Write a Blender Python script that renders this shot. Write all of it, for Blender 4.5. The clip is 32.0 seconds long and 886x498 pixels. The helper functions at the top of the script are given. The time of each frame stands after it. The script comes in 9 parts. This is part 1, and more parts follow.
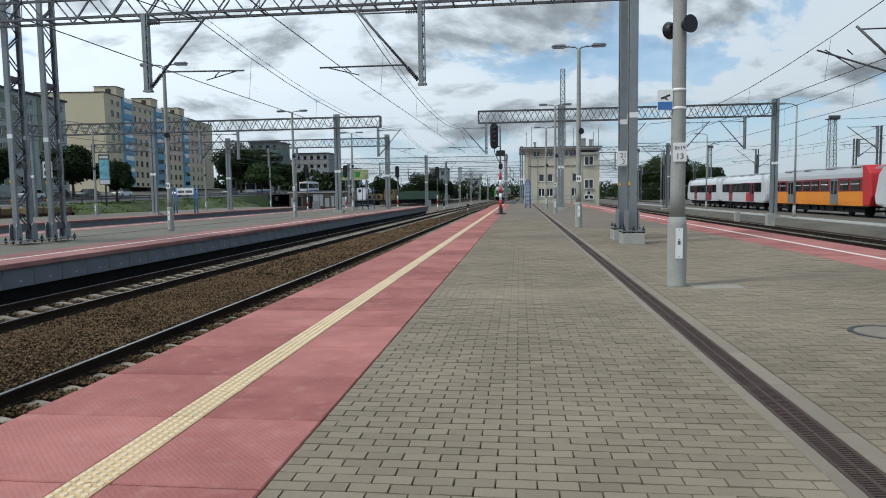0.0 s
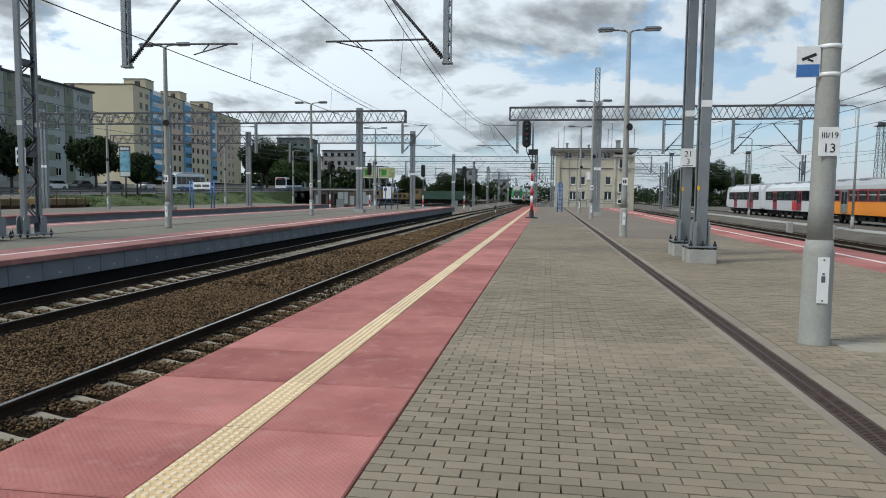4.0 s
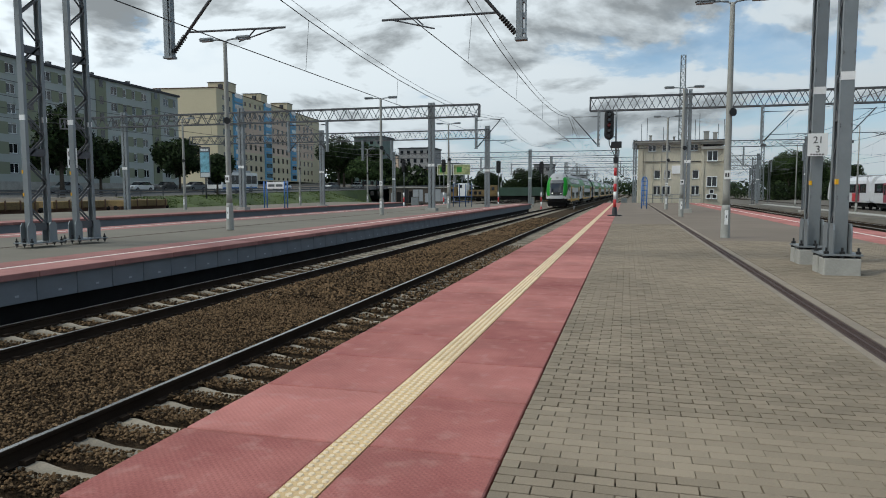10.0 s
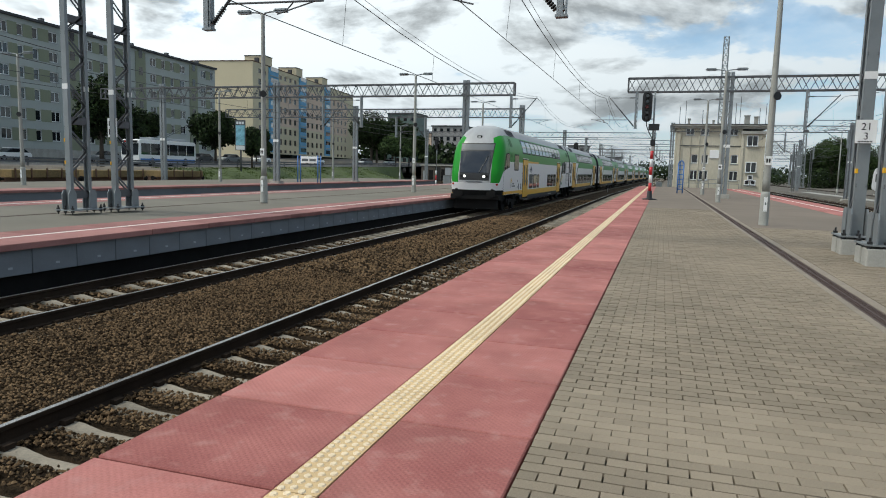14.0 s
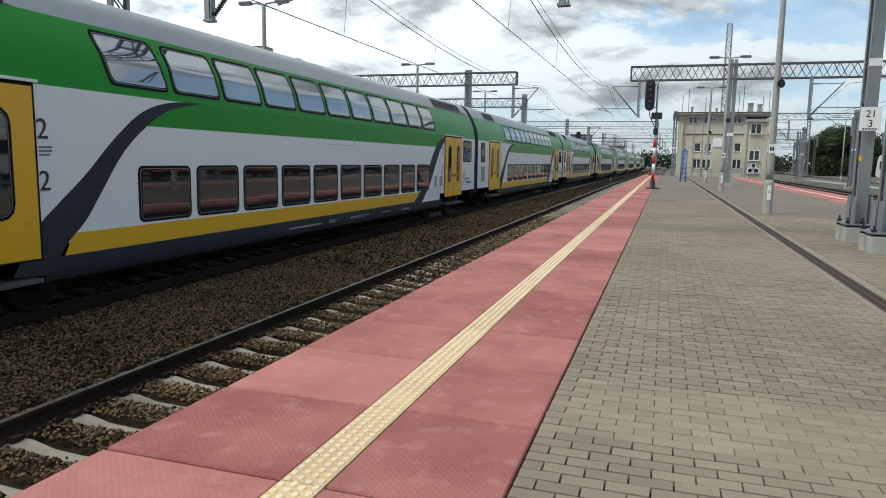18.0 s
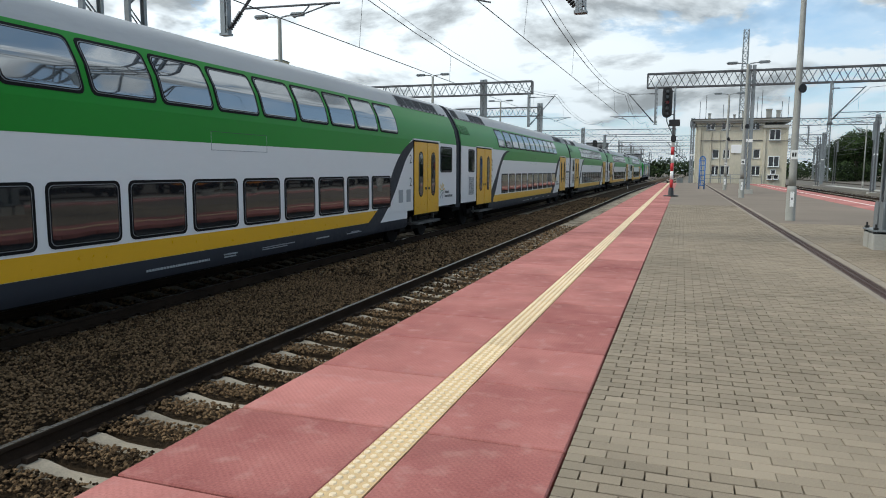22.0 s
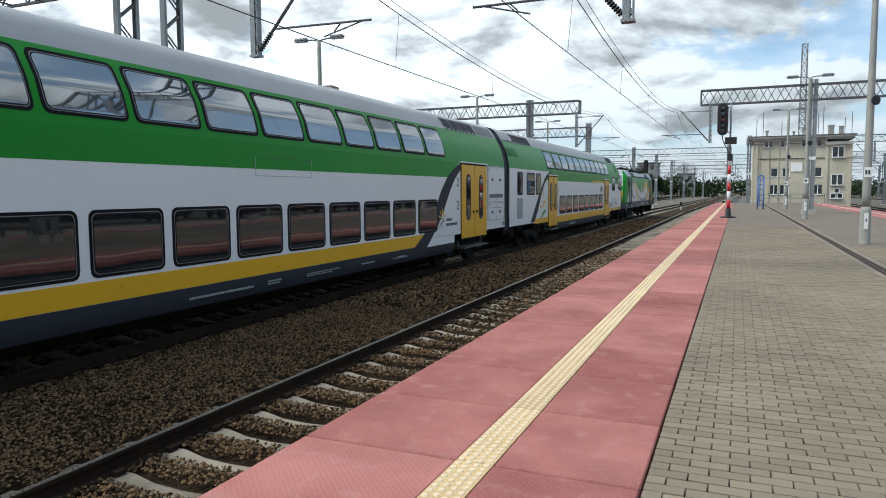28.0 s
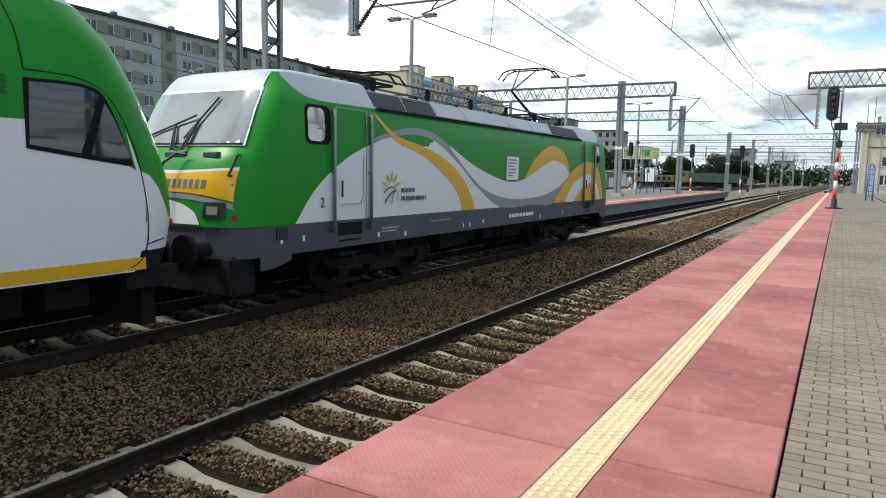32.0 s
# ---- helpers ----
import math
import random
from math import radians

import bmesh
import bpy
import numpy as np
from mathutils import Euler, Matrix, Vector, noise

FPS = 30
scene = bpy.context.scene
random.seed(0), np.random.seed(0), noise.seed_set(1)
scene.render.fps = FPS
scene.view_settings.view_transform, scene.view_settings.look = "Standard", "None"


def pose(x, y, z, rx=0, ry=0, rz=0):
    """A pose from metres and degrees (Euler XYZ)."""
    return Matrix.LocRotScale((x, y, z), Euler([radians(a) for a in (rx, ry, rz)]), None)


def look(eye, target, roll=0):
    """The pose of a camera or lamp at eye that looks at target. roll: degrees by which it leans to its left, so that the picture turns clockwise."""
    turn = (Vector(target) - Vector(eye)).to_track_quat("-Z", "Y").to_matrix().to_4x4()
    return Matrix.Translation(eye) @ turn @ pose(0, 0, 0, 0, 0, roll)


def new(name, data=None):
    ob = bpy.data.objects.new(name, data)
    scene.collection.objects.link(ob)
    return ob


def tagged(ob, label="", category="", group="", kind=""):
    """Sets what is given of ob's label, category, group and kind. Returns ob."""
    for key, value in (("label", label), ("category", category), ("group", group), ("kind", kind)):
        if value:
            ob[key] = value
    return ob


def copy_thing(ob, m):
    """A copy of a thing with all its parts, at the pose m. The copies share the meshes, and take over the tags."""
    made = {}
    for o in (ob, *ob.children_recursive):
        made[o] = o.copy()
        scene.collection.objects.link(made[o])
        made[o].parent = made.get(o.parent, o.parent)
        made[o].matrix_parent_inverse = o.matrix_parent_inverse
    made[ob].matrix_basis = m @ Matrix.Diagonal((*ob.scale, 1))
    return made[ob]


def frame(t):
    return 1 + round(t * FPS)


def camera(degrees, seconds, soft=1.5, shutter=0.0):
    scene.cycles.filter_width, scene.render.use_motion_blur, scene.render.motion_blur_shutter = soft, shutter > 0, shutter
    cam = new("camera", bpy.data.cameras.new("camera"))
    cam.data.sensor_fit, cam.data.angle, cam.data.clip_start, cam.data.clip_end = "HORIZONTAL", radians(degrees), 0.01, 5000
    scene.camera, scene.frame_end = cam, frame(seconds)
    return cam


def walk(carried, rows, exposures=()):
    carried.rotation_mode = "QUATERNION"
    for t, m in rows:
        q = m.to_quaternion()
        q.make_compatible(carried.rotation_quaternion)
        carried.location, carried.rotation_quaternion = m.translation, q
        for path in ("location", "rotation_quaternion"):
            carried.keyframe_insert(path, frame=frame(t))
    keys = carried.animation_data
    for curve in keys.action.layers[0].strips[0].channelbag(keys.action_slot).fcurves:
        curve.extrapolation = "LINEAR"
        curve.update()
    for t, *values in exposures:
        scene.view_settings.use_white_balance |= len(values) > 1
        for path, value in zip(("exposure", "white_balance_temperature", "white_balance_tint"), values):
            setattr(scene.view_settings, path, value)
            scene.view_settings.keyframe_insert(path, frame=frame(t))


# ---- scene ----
cam = camera(66.0, 32.0, 1.0)
PATH = [
    (0, (1.227, -0.942, 1.39), (1.004, 1.039, 1.231), -0.8),
    (0.5, (1.173, -0.26, 1.363), (0.884, 1.704, 1.12), -0.1),
    (1, (1.107, -0.051, 1.338), (0.818, 1.913, 1.101), 1.3),
    (1.5, (1.038, 0.5, 1.346), (0.872, 2.473, 1.06), -0.2),
    (2, (1.036, 0.798, 1.384), (0.837, 2.773, 1.141), 1.8),
    (2.5, (0.978, 1.291, 1.36), (0.823, 3.268, 1.099), 1.8),
    (3, (0.921, 1.551, 1.374), (0.687, 3.522, 1.133), 0.0),
    (3.5, (0.926, 1.894, 1.394), (0.623, 3.862, 1.204), 0.7),
    (5.5, (0.752, 3.391, 1.452), (0.478, 5.368, 1.319), -0.4),
    (6, (0.72, 3.648, 1.431), (0.38, 5.613, 1.276), -0.9),
    (6.5, (0.778, 3.919, 1.432), (0.488, 5.887, 1.226), -0.5),
    (7, (0.689, 4.157, 1.452), (0.452, 6.135, 1.275), 0.8),
    (7.5, (0.636, 4.35, 1.463), (0.314, 6.318, 1.308), -0.5),
    (8, (0.688, 4.468, 1.473), (0.25, 6.411, 1.286), 0.5),
    (8.5, (0.65, 4.497, 1.478), (0.175, 6.434, 1.33), -0.8),
    (9, (0.645, 4.512, 1.474), (0.152, 6.445, 1.336), -0.2),
    (9.5, (0.624, 4.515, 1.452), (0.117, 6.443, 1.295), -0.1),
    (10, (0.633, 4.508, 1.465), (0.116, 6.432, 1.296), -0.1),
    (10.5, (0.621, 4.523, 1.458), (0.12, 6.449, 1.259), 0.9),
    (11, (0.626, 4.533, 1.458), (0.135, 6.46, 1.244), 1.1),
    (11.5, (0.607, 4.542, 1.454), (0.096, 6.46, 1.21), 1.1),
    (12, (0.608, 4.552, 1.436), (0.128, 6.476, 1.18), 1.7),
    (12.5, (0.598, 4.557, 1.441), (0.124, 6.48, 1.166), 2.3),
    (13, (0.605, 4.536, 1.453), (0.062, 6.446, 1.213), 1.4),
    (13.5, (0.588, 4.53, 1.445), (0.024, 6.434, 1.205), 1.8),
    (14, (0.592, 4.527, 1.453), (-0.007, 6.421, 1.221), 1.4),
    (14.5, (0.583, 4.524, 1.457), (-0.051, 6.407, 1.234), 1.2),
    (16.5, (0.584, 4.492, 1.449), (-0.08, 6.365, 1.222), 0.6),
    (17, (0.59, 4.511, 1.457), (-0.06, 6.387, 1.214), 0.3),
    (17.5, (0.6, 4.509, 1.448), (-0.011, 6.395, 1.185), 0.7),
    (18, (0.585, 4.518, 1.458), (-0.02, 6.406, 1.198), 1.0),
    (18.5, (0.581, 4.511, 1.468), (-0.025, 6.407, 1.265), 0.5),
    (19, (0.581, 4.509, 1.464), (-0.053, 6.397, 1.285), 0.4),
    (19.5, (0.588, 4.513, 1.458), (-0.046, 6.396, 1.228), 0.7),
    (20, (0.585, 4.509, 1.449), (-0.022, 6.399, 1.21), 0.9),
    (20.5, (0.591, 4.516, 1.459), (-0.018, 6.408, 1.241), 0.6),
    (21, (0.575, 4.55, 1.463), (-0.062, 6.437, 1.276), 0.2),
    (21.5, (0.498, 4.548, 1.453), (-0.101, 6.445, 1.243), 0.7),
    (22, (0.513, 4.656, 1.466), (-0.139, 6.532, 1.234), 0.3),
    (22.5, (0.574, 4.804, 1.464), (-0.119, 6.673, 1.307), -1.1),
    (23, (0.447, 4.95, 1.481), (-0.203, 6.832, 1.298), 1.5),
    (23.5, (0.383, 5.145, 1.426), (-0.211, 7.046, 1.244), -1.5),
    (24, (0.422, 5.344, 1.426), (-0.258, 7.218, 1.258), -0.3),
    (24.5, (0.361, 5.408, 1.463), (-0.311, 7.278, 1.229), 0.8),
    (25, (0.322, 5.473, 1.472), (-0.282, 7.369, 1.267), -1.3),
    (25.5, (0.368, 5.52, 1.486), (-0.233, 7.416, 1.28), 0.2),
    (27.5, (0.424, 5.67, 1.498), (-0.352, 7.508, 1.362), -1.0),
    (28, (0.403, 5.675, 1.492), (-0.386, 7.506, 1.324), -0.3),
    (28.5, (0.39, 5.67, 1.485), (-0.399, 7.496, 1.268), -0.2),
    (29, (0.394, 5.691, 1.481), (-0.402, 7.514, 1.272), 0.2),
    (29.5, (0.393, 5.667, 1.487), (-0.447, 7.471, 1.295), -0.5),
    (30, (0.384, 5.681, 1.476), (-0.449, 7.491, 1.305), 0.2),
    (30.5, (0.39, 5.673, 1.475), (-0.458, 7.474, 1.283), 0.5),
    (31, (0.367, 5.684, 1.475), (-0.502, 7.472, 1.254), 1.6),
    (31.5, (0.289, 5.669, 1.457), (-0.619, 7.432, 1.199), 2.0),
    (32, (0.166, 5.67, 1.475), (-0.827, 7.391, 1.251), 1.1),
]
# the camera's own brightness and white balance along the way
TONE = [(0, -0.97, 6150, 4), (1, -1.05, 6200, 4), (2, -0.84, 6250, 4), (4, -0.92, 6300, 5), (7, -1.13, 6300, 5), (9, -1.12, 6350, 4), (13, -0.90, 6550, 4), (17, -0.70, 6500, 4), (19, -0.74, 6450, 4), (24, -0.66, 6400, 4.5), (28, -0.64, 6300, 4.5), (30, -0.50, 6350, 4), (32, -0.34, 6500, 4)]
walk(cam, [(t, look(eye, target, roll)) for t, eye, target, roll in PATH], TONE)


# world, sun, exposure
world = bpy.data.worlds.new("sky")
scene.world = world
world.use_nodes = True
SUN_EL, SUN_AZ = radians(52), radians(-120)  # azimuth from +y towards +x


def build_sky():
    nt = world.node_tree
    N, L = nt.nodes, nt.links
    N.clear()
    out = N.new("ShaderNodeOutputWorld")
    sky = N.new("ShaderNodeTexSky")
    sky.sky_type = "NISHITA"
    sky.sun_disc = False
    sky.sun_elevation, sky.sun_rotation = SUN_EL, SUN_AZ
    sky.dust_density, sky.air_density = 0.6, 1.0
    deep = N.new("ShaderNodeBackground")
    deep.inputs[1].default_value = 0.15
    L.new(sky.outputs[0], deep.inputs[0])
    # moist summer air scatters more blue light than the clear model gives
    moist = N.new("ShaderNodeBackground")
    moist.inputs[0].default_value, moist.inputs[1].default_value = (0.40, 0.66, 1.0, 1), 0.62
    clear = N.new("ShaderNodeAddShader")
    L.new(deep.outputs[0], clear.inputs[0])
    L.new(moist.outputs[0], clear.inputs[1])
    tc = N.new("ShaderNodeTexCoord")
    sep = N.new("ShaderNodeSeparateXYZ")
    L.new(tc.outputs["Generated"], sep.inputs[0])
    # the cloud layer lies on a flat ceiling high above the place
    up = N.new("ShaderNodeMath")
    up.operation = "MAXIMUM"
    up.inputs[1].default_value = 0.0
    L.new(sep.outputs[2], up.inputs[0])
    lift = N.new("ShaderNodeMath")
    lift.operation = "ADD"
    lift.inputs[1].default_value = 0.30
    L.new(up.outputs[0], lift.inputs[0])
    flat = []
    for n in range(2):
        d = N.new("ShaderNodeMath")
        d.operation = "DIVIDE"
        L.new(sep.outputs[n], d.inputs[0])
        L.new(lift.outputs[0], d.inputs[1])
        flat.append(d)
    com = N.new("ShaderNodeCombineXYZ")
    L.new(flat[0].outputs[0], com.inputs[0])
    L.new(flat[1].outputs[0], com.inputs[1])
    com.inputs[2].default_value = 3.7

    def noise_at(scale, detail, rough, dx):
        mp = N.new("ShaderNodeMapping")
        mp.inputs["Location"].default_value = (dx, dx * 0.6, dx * 0.3)
        L.new(com.outputs[0], mp.inputs[0])
        no = N.new("ShaderNodeTexNoise")
        no.inputs["Scale"].default_value = scale
        no.inputs["Detail"].default_value = detail
        no.inputs["Roughness"].default_value = rough
        no.inputs["Distortion"].default_value = 0.25
        L.new(mp.outputs[0], no.inputs["Vector"])
        return no

    def ramp(src, stops):
        r = N.new("ShaderNodeValToRGB")
        L.new(src, r.inputs[0])
        while len(r.color_ramp.elements) < len(stops):
            r.color_ramp.elements.new(0.5)
        for e, (p, c) in zip(r.color_ramp.elements, stops):
            e.position, e.color = p, (c, c, c * 1.02, 1)
        return r

    def calc(op, a, b, c=None, clamp=False):
        m = N.new("ShaderNodeMath")
        m.operation, m.use_clamp = op, clamp
        for k, v in enumerate((a, b, c)):
            if v is None:
                continue
            if isinstance(v, (int, float)):
                m.inputs[k].default_value = v
            else:
                L.new(v, m.inputs[k])
        return m.outputs[0]

    def towards(az, el, near, far):
        """1 in the direction (degrees), 0 beyond the far angle."""
        a, e = radians(az), radians(el)
        d = N.new("ShaderNodeVectorMath")
        d.operation = "DOT_PRODUCT"
        L.new(tc.outputs["Generated"], d.inputs[0])
        d.inputs[1].default_value = (math.sin(a) * math.cos(e), math.cos(a) * math.cos(e), math.sin(e))
        r = N.new("ShaderNodeMapRange")
        r.interpolation_type = "SMOOTHSTEP"
        L.new(d.outputs["Value"], r.inputs[0])
        r.inputs[1].default_value, r.inputs[2].default_value = math.cos(radians(far)), math.cos(radians(near))
        return r.outputs[0]

    # heaped clouds: the same field looked up twice, the second time a step towards the sun, gives their lit and shaded flanks
    here = noise_at(1.75, 12, 0.57, 1.3).outputs[0]
    step = noise_at(1.75, 12, 0.57, 1.3)
    step.inputs["Vector"].links[0].from_node.inputs["Location"].default_value = (1.3 - 0.05, 0.78 - 0.085, 0.39)
    thin = calc("ADD", calc("MULTIPLY", towards(9, 17, 4, 18), 0.045), calc("MULTIPLY", towards(85, 38, 20, 65), 0.09))
    dense = calc("SUBTRACT", here, thin)
    cover = ramp(calc("ADD", dense, calc("MULTIPLY", towards(-32, 12, 6, 26), 0.10)), ((0.36, 0.10), (0.44, 0.34), (0.468, 0.92), (0.53, 1.0)))
    flank = calc("MULTIPLY", calc("SUBTRACT", here, step.outputs[0]), 7.5)
    core = calc("MULTIPLY", calc("SUBTRACT", here, 0.50), -3.8)
    veil = noise_at(0.7, 5, 0.5, 4.1).outputs[0]
    tone = calc("ADD", calc("ADD", flank, core), calc("MULTIPLY_ADD", calc("SUBTRACT", veil, 0.5), -1.7, 0.87))
    tone = calc("ADD", tone, calc("ADD", calc("MULTIPLY", towards(-32, 12, 8, 28), 0.27), calc("MULTIPLY", towards(22, 14, 5, 22), 0.2)))
    shade = ramp(tone, ((0.05, 0.40), (0.40, 0.56), (0.72, 0.94), (1.0, 1.27)))
    cloud = N.new("ShaderNodeBackground")
    # shaded bellies are bluer than lit tops
    tint = N.new("ShaderNodeMix")
    tint.data_type, tint.blend_type = "RGBA", "MULTIPLY"
    tint.inputs[0].default_value = 1.0
    L.new(shade.outputs[0], tint.inputs[6])
    tint.inputs[7].default_value = (0.915, 0.975, 1.03, 1)
    L.new(tint.outputs[2], cloud.inputs[0])
    # clouds on the sun's side are the brighter ones
    dot = N.new("ShaderNodeVectorMath")
    dot.operation = "DOT_PRODUCT"
    L.new(tc.outputs["Generated"], dot.inputs[0])
    dot.inputs[1].default_value = (math.sin(SUN_AZ) * math.cos(SUN_EL), math.cos(SUN_AZ) * math.cos(SUN_EL), math.sin(SUN_EL))
    lit = N.new("ShaderNodeMapRange")
    L.new(dot.outputs["Value"], lit.inputs[0])
    lit.inputs[1].default_value, lit.inputs[2].default_value, lit.inputs[3].default_value, lit.inputs[4].default_value = -0.5, 0.9, 1.0, 2.15
    L.new(lit.outputs[0], cloud.inputs[1])
    mix = N.new("ShaderNodeMixShader")
    L.new(cover.outputs[0], mix.inputs[0])
    L.new(clear.outputs[0], mix.inputs[1])
    L.new(cloud.outputs[0], mix.inputs[2])
    # towards the horizon the layers run together into pale haze
    low = N.new("ShaderNodeMapRange")
    L.new(sep.outputs[2], low.inputs[0])
    low.inputs[1].default_value, low.inputs[2].default_value, low.inputs[3].default_value, low.inputs[4].default_value = 0.0, 0.15, 0.45, 0.0
    haze = N.new("ShaderNodeBackground")
    haze.inputs[0].default_value, haze.inputs[1].default_value = (0.78, 0.89, 1.0, 1), 1.1
    far = N.new("ShaderNodeMixShader")
    L.new(low.outputs[0], far.inputs[0])
    L.new(mix.outputs[0], far.inputs[1])
    L.new(haze.outputs[0], far.inputs[2])
    L.new(far.outputs[0], out.inputs[0])


build_sky()
sun_data = bpy.data.lights.new("sun", "SUN")
sun_data.energy, sun_data.angle, sun_data.color = 4.05, radians(11), (1.0, 0.95, 0.88)
sun = new("sun", sun_data)
sun.matrix_world = look((math.sin(SUN_AZ) * math.cos(SUN_EL) * 60, math.cos(SUN_AZ) * math.cos(SUN_EL) * 60, math.sin(SUN_EL) * 60), (0, 0, 0))


# materials
def surface(name, base, rough=0.6, metal=0.0, var=0.18, big=0.6, fine=25.0, bump=0.15, rough_var=0.12, tint=None, dist=0.01, per_object=0.0, stretch=(1, 1, 1), spec=0.5, island=0.0, world=False):
    """A procedural surface: two scales of colour variation, roughness variation and a fine relief."""
    m = bpy.data.materials.new(name)
    m.use_nodes = True
    N, L = m.node_tree.nodes, m.node_tree.links
    b = N["Principled BSDF"]
    b.inputs["Metallic"].default_value = metal
    b.inputs["Specular IOR Level"].default_value = spec
    tc = N.new("ShaderNodeTexCoord")
    mp = N.new("ShaderNodeMapping")
    mp.inputs["Scale"].default_value = stretch
    if world:
        L.new(N.new("ShaderNodeNewGeometry").outputs["Position"], mp.inputs[0])
    else:
        L.new(tc.outputs["Object"], mp.inputs[0])

    def tex(scale, detail, rgh=0.6):
        t = N.new("ShaderNodeTexNoise")
        t.inputs["Scale"].default_value, t.inputs["Detail"].default_value, t.inputs["Roughness"].default_value = scale, detail, rgh
        L.new(mp.outputs[0], t.inputs["Vector"])
        return t

    a, c = tex(big, 4), tex(fine, 5, 0.7)
    mixn = N.new("ShaderNodeMix")
    mixn.inputs[0].default_value = 0.45
    L.new(a.outputs[0], mixn.inputs[2])
    L.new(c.outputs[0], mixn.inputs[3])
    src = mixn.outputs[0]
    for amount, kind in ((per_object, "ShaderNodeObjectInfo"), (island, "ShaderNodeNewGeometry")):
        if amount:
            oi = N.new(kind)
            add = N.new("ShaderNodeMath")
            add.operation = "MULTIPLY_ADD"
            add.inputs[1].default_value = amount
            L.new(oi.outputs["Random" if kind == "ShaderNodeObjectInfo" else "Random Per Island"], add.inputs[0])
            L.new(src, add.inputs[2])
            sub = N.new("ShaderNodeMath")
            sub.operation = "SUBTRACT"
            sub.inputs[1].default_value = amount / 2
            L.new(add.outputs[0], sub.inputs[0])
            src = sub.outputs[0]
    r = N.new("ShaderNodeValToRGB")
    lo = [v * (1 - var * 1.6) for v in base]
    hi = [min(1, v * (1 + var * 1.6)) for v in (tint or base)]
    r.color_ramp.elements[0].position, r.color_ramp.elements[0].color = 0.3, (*lo, 1)
    r.color_ramp.elements[1].position, r.color_ramp.elements[1].color = 0.7, (*hi, 1)
    L.new(src, r.inputs[0])
    L.new(r.outputs[0], b.inputs["Base Color"])
    mr = N.new("ShaderNodeMapRange")
    mr.inputs[1].default_value, mr.inputs[2].default_value = 0.3, 0.7
    mr.inputs[3].default_value, mr.inputs[4].default_value = max(0.02, rough - rough_var), min(1, rough + rough_var)
    L.new(c.outputs[0], mr.inputs[0])
    L.new(mr.outputs[0], b.inputs["Roughness"])
    if bump:
        bp = N.new("ShaderNodeBump")
        bp.inputs["Strength"].default_value, bp.inputs["Distance"].default_value = bump, dist
        L.new(c.outputs[0], bp.inputs["Height"])
        L.new(bp.outputs[0], b.inputs["Normal"])
    return m


def glow(name, col, strength):
    m = bpy.data.materials.new(name)
    m.use_nodes = True
    b = m.node_tree.nodes["Principled BSDF"]
    b.inputs["Base Color"].default_value = (*col, 1)
    b.inputs["Emission Color"].default_value = (*col, 1)
    b.inputs["Emission Strength"].default_value = strength
    return m


M = {}
M["pink"] = surface("pink_concrete", (0.335, 0.100, 0.090), 0.88, world=True, var=0.2, big=1.3, fine=70, bump=0.5, dist=0.004, per_object=0.2, tint=(0.375, 0.153, 0.133), spec=0.25)
M["paver"] = surface("grey_paver", (0.240, 0.195, 0.143), 0.9, spec=0.2, world=True, var=0.2, big=0.35, fine=120, bump=0.4, dist=0.002, per_object=0.14, island=0.14)
M["joint"] = surface("joint_sand", (0.052, 0.045, 0.035), 0.95, var=0.3, big=2, fine=80)
M["yellow_tactile"] = surface("yellow_tactile", (0.56, 0.395, 0.215), 0.85, world=True, var=0.14, big=1.5, fine=50, per_object=0.14, tint=(0.58, 0.415, 0.225), spec=0.3)
M["stud"] = surface("pale_stud", (0.71, 0.575, 0.40), 0.85, var=0.1, big=1.5, fine=50, per_object=0.1, spec=0.3)
M["pink_old"] = surface("worn_pink_concrete", (0.26, 0.115, 0.105), 0.9, var=0.2, big=0.8, fine=50, bump=0.3, dist=0.004, per_object=0.2, tint=(0.30, 0.15, 0.135), spec=0.2)
M["paving_old"] = surface("old_paving", (0.165, 0.15, 0.122), 0.9, var=0.16, big=0.25, fine=18, bump=0.2, dist=0.003, spec=0.2)
M["drain"] = surface("rusty_grate", (0.062, 0.036, 0.028), 0.8, metal=0.0, var=0.35, big=1.5, fine=40)
M["kerbgrey"] = surface("platform_wall_concrete", (0.142, 0.155, 0.172), 0.8, var=0.15, big=0.8, fine=30, stretch=(1, 1, 3))
M["concrete"] = surface("concrete", (0.33, 0.32, 0.29), 0.85, var=0.2, big=1.2, fine=40, bump=0.3)
M["sleeper"] = surface("sleeper_concrete", (0.25, 0.215, 0.165), 0.92, var=0.38, big=2.5, fine=50, bump=0.3, per_object=0.2)
M["rail_side"] = surface("rusty_rail", (0.030, 0.021, 0.015), 0.92, metal=0.0, spec=0.1, var=0.35, big=1.0, fine=60)
M["rail_top"] = surface("polished_rail", (0.33, 0.32, 0.31), 0.3, metal=0.9, var=0.1, big=1.0, fine=40, bump=0.02)
M["ballast"] = surface("ballast_bed", (0.050, 0.035, 0.022), 1.0, spec=0.05, var=0.5, big=0.8, fine=28, bump=1.0, dist=0.05)
M["stone"] = surface("ballast_stone", (0.060, 0.039, 0.022), 0.95, spec=0.1, var=0.35, big=0.7, fine=20, bump=0.3, island=0.55, tint=(0.130, 0.084, 0.046))
M["earth"] = surface("earth", (0.12, 0.10, 0.075), 0.95, var=0.35, big=0.12, fine=3, bump=0.5, dist=0.05)
M["galv"] = surface("galvanised_steel", (0.235, 0.255, 0.265), 0.55, metal=0.55, var=0.12, big=1.5, fine=20, bump=0.05)
